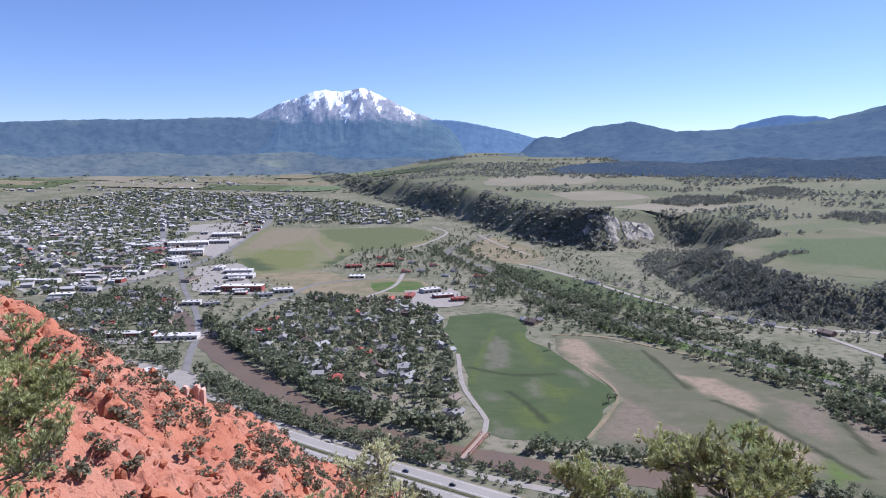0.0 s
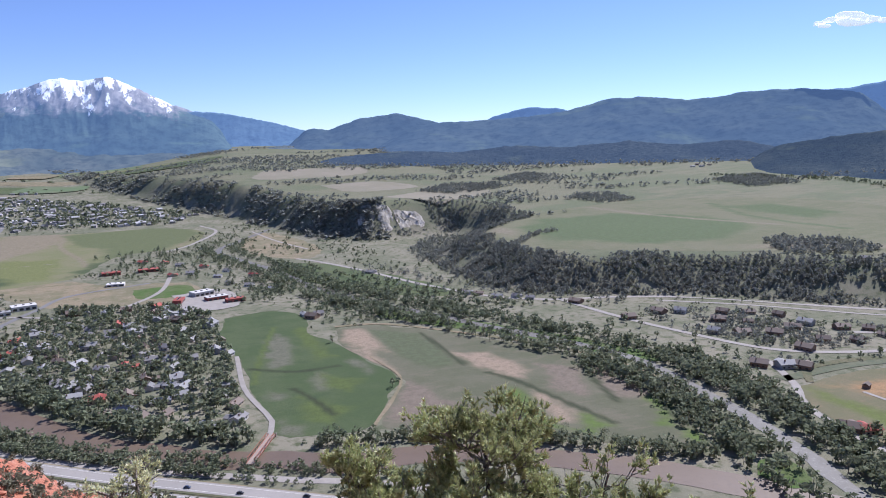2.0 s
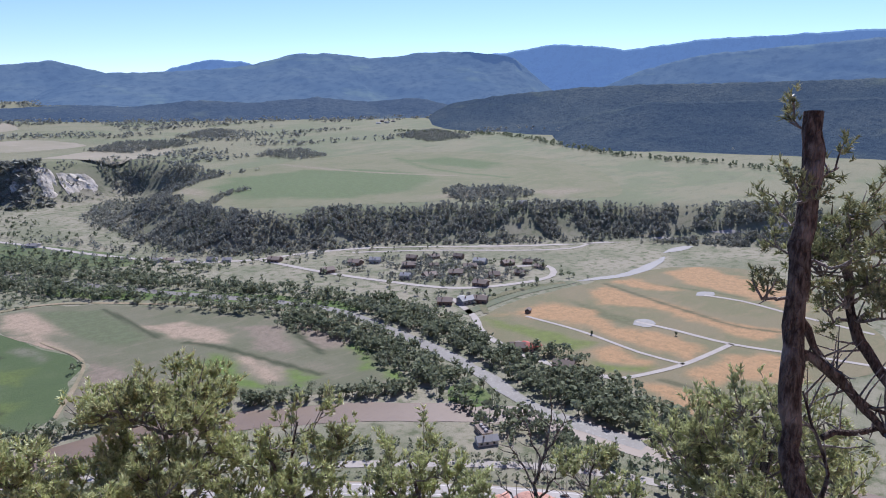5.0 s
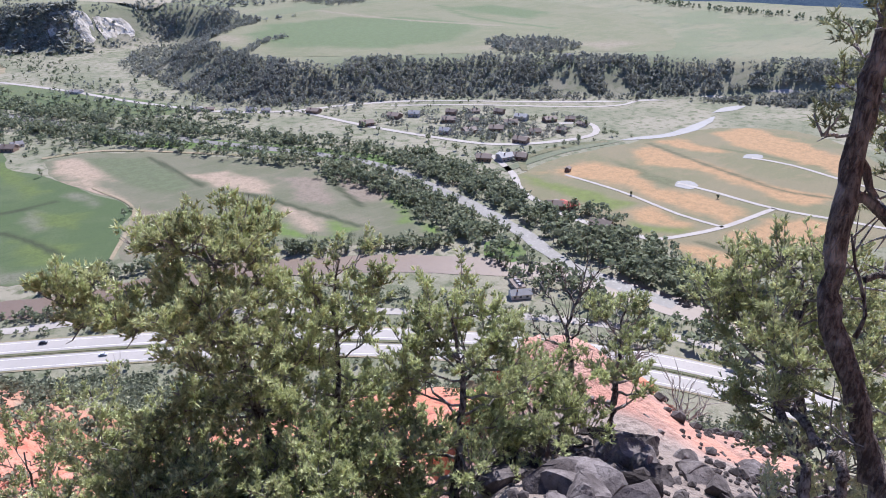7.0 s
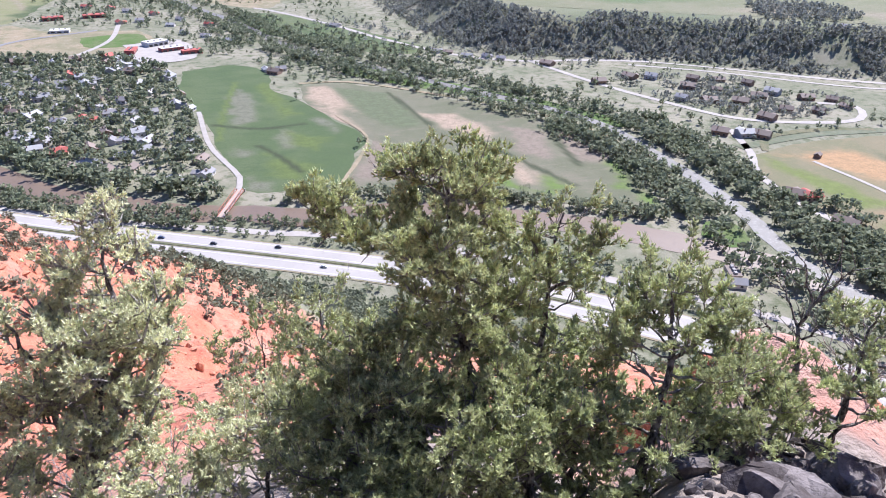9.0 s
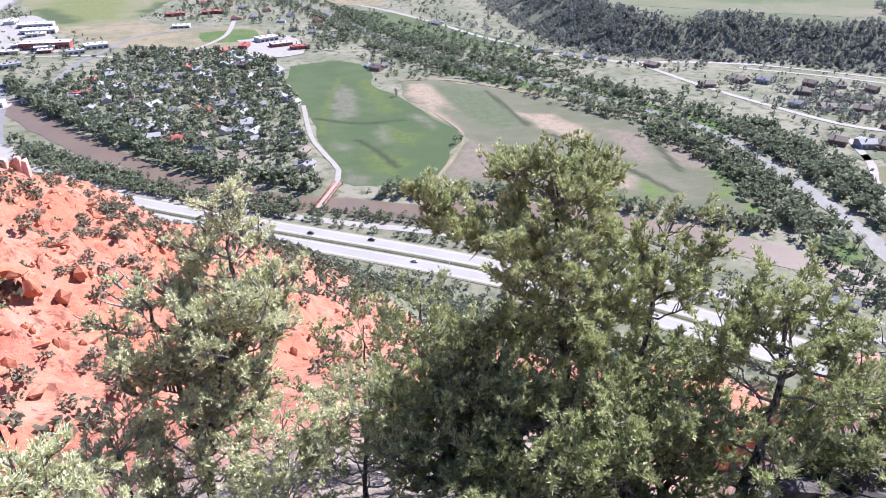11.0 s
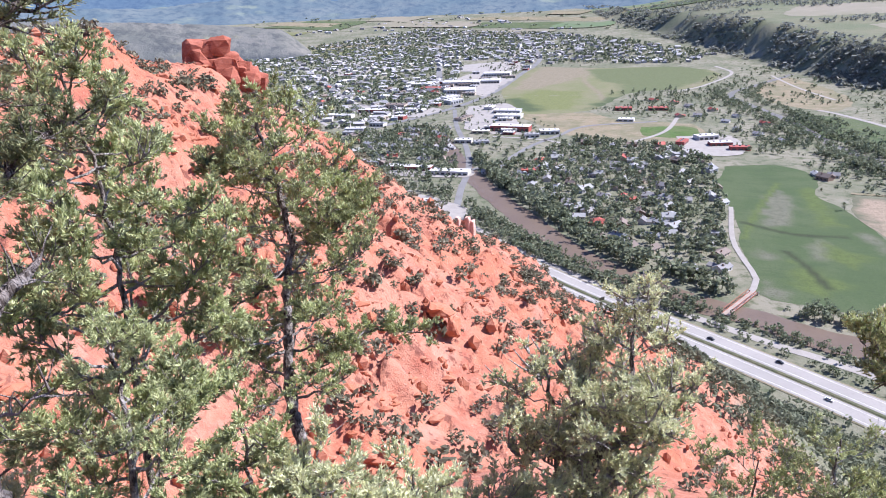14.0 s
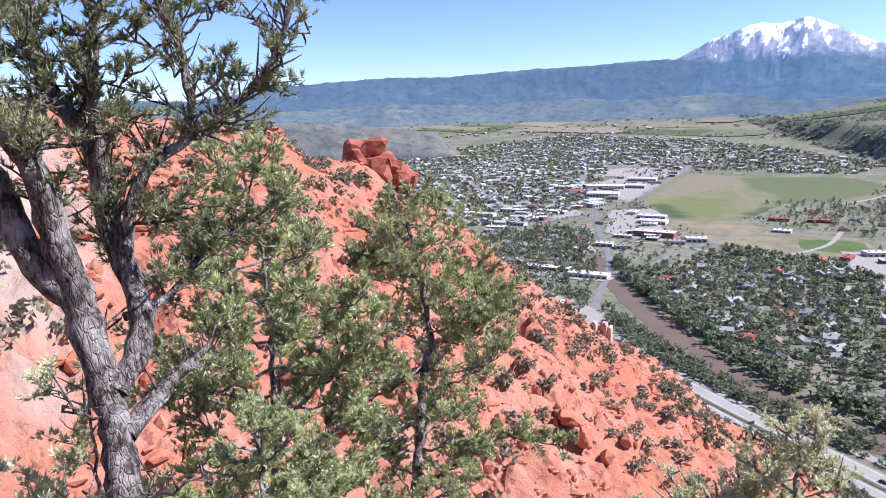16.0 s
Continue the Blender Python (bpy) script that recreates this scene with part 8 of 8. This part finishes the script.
def crag():
    """A block of layered red rock on the crest."""
    rng = np.random.RandomState(183)
    c = polar(40.0, -3.0, 94)
    base = ground_z(c[0], c[1]) - 1.0
    ob = thing("rock_crag", (c[0], c[1], base), "blocky dark red sandstone crag on the ridge crest", "crag")
    along_, up = np.array([math.cos(radians(40)), math.sin(radians(40)), 0]), c[2] - base
    side_ = np.array([-along_[1], along_[0], 0])
    wide, levels = 8.4, 7
    for lv in range(levels):
        z0, z1 = up * (lv - 0.4) / levels, up * (lv + 1) / levels + rng.uniform(0, 0.25)
        u, end = -wide / 2 + 0.25 * lv + rng.uniform(-0.3, 0.3), wide / 2 - 0.62 * lv + rng.uniform(-0.4, 0.4)
        while u < end:
            w = rng.uniform(0.45, 1.6)
            v, f = rock_verts(rng, 14, 2, (1, 1, 1), 0.06, (0.36, 0.5))
            v = np.sign(v) * np.abs(v) ** 0.7 * (w * 1.7, rng.uniform(3.6, 5.2) - 0.3 * lv, (z1 - z0) * rng.uniform(1.5, 2.1))
            q = along_ * (u + w / 2) + np.array([0, 0, (z0 + z1) / 2]) + side_ * rng.uniform(-0.45, 0.45)
            part_np("rock_block", v[:, :1] * along_ + v[:, 1:2] * side_ + v[:, 2:] * [0, 0, 1] + q, f, M_DARKROCK, ob)
            u += w
    # columns on the lower crest
    c = polar(21.6, -17.9, 146)
    base = ground_z(c[0], c[1]) - 2.0
    ob = thing("rock_columns", (c[0], c[1], base), "row of fluted red sandstone columns on the crest", "rock columns")
    along_ = np.array([math.cos(radians(20)), math.sin(radians(20)), 0])
    for k in range(9):
        h = max(c[2] - base, 4.5) + rng.uniform(-0.9, 0.2)
        v, f = boxy(rng, (rng.uniform(1.15, 1.5), 1.7, h), 0.03)
        v += along_ * (k - 4) * 0.95 + np.array([0, rng.uniform(-0.7, 0.2), h - v[:, 2].max()])
        part_np("rock_column", v, f, M_PINKROCK if k % 3 else M_REDROCK, ob)


def rubble():
    """Ledges and loose blocks over the red ridge."""
    rng = np.random.RandomState(184)
    shapes = [rock_verts(rng, 7, 1, s, 0.03, (0.48, 0.66)) for s in ((1, 0.8, 0.7), (1.5, 0.8, 0.5), (1.9, 0.9, 0.6), (1, 1, 1.1), (0.8, 0.8, 1.4))]
    b, d = np.radians(rng.uniform(-8, 66, 16000)), rng.uniform(24, 180, 16000)
    x, y = -np.sin(b) * d, np.cos(b) * d
    z, high, on_ridge, mesa, dd, foot = ground_parts(x, y)
    gully = vnoise(x / 8 + 11, y / 8, 3)
    band = vnoise(z / 4.0 + 3, np.degrees(b) / 14, 2)
    keep = high & (on_ridge > 0.5) & (gully * 0.5 + band * 0.5 > 0.48)
    x, y, z, d = x[keep][:4200], y[keep][:4200], z[keep][:4200], d[keep][:4200]
    n = len(x)
    s = rng.uniform(0.0, 1.0, n) ** 3 * 0.9 + 0.15
    th = np.arctan2(y, x) + np.pi / 2 + rng.uniform(-0.6, 0.6, n)
    which = rng.randint(0, len(shapes), n)
    out = Batch()
    for k, (tv, tf) in enumerate(shapes):
        i = np.where(which == k)[0]
        c, q = np.cos(th[i])[:, None], np.sin(th[i])[:, None]
        v = np.stack([(tv[None, :, 0] * c - tv[None, :, 1] * q) * s[i][:, None] + x[i][:, None], (tv[None, :, 0] * q + tv[None, :, 1] * c) * s[i][:, None] + y[i][:, None], tv[None, :, 2] * s[i][:, None] + z[i][:, None]], -1)
        out.add(v.reshape(-1, 3), (tf[None] + (np.arange(len(i)) * len(tv))[:, None, None]).reshape(-1, 3))
    ob = mesh_np("red_rubble", *out.get(), M_REDROCK)
    tagged(ob, "broken red sandstone ledges and blocks on the ridge", "rubble", kind="stuff")


def land_on(bearing, elevation, near=20):
    """Where the ground is met along a bearing and an angle below the horizon, seen from the rim."""
    for d in np.arange(near, 260, 0.5):
        q = polar(bearing, elevation, d)
        if ground_z(q[0], q[1]) >= q[2]:
            return q
    return polar(bearing, elevation, 120)


def alcove():
    """Blocks that lean together over a dark hollow."""
    rng = np.random.RandomState(186)
    c = np.array(land_on(23.5, -26.6))
    ob = thing("rock_alcove", tuple(c - [0, 0, 0.5]), "red sandstone blocks leaning over a dark hollow", "rock alcove")
    ax = np.array([math.cos(radians(23.5)), math.sin(radians(23.5)), 0])
    for u, zz, size in ((-1.2, 0.6, (1.0, 2.0, 2.4)), (1.2, 0.5, (1.1, 2.0, 2.2)), (0.1, 1.9, (2.6, 2.4, 1.0)), (-0.4, 2.3, (1.6, 2.0, 0.8))):
        v, f = rock_verts(rng, 14, 3, size, 0.06)
        v = np.c_[v[:, 0] * ax[0] - v[:, 1] * ax[1], v[:, 0] * ax[1] + v[:, 1] * ax[0], v[:, 2]] + ax * u + [ax[1] * 0.5, -ax[0] * 0.5, zz - 0.2]
        part_np("rock_block", v, f, M_REDROCK, ob)


def ledges():
    """Rows of broken sandstone along the strata of the ridge."""
    rng = np.random.RandomState(187)
    for b, e, n, w in ((27, -20.5, 9, 0.8), (25, -22.5, 8, 0.7), (30, -17.0, 10, 0.8), (33, -14.0, 9, 0.8), (17, -22.6, 9, 0.8), (15, -23.6, 8, 0.7), (19, -26.5, 9, 0.6), (28, -27.5, 9, 0.6), (34, -21.0, 9, 0.6), (37, -12.5, 9, 0.8), (40, -10.0, 9, 0.7), (22, -20.6, 9, 0.8), (44, -8.0, 8, 0.7), (5, -36.0, 8, 0.4), (2, -38.0, 8, 0.4), (8, -34.0, 8, 0.45), (20.5, -23.2, 8, 0.7), (13.5, -26.0, 8, 0.6), (31, -24.0, 8, 0.6)):
        c = np.array(land_on(b, e))
        ob = thing("rock_ledge", tuple(c - [0, 0, 0.4]), "broken ledge of red sandstone blocks on the ridge", "rock ledge", "ledges on the red ridge")
        ax = np.array([math.cos(radians(b)), math.sin(radians(b)), 0])
        for k in range(n):
            q = c + ax * (k - n / 2) * w * 0.8 + [0, rng.uniform(-0.5, 0.5), 0]
            v, f = rock_verts(rng, 11, 1, (w * rng.uniform(0.8, 1.3), w * rng.uniform(0.9, 1.4), w * rng.uniform(0.9, 2.0)), 0.05, (0.3, 0.52))
            part_np("rock_block", v + q - c + [0, 0, ground_z(q[0], q[1]) - c[2] + 0.1 * w], f, M_REDROCK, ob)


boulders()
rim_gravel()
alcove()
ledges()
red_outcrop()
crag()
rubble()
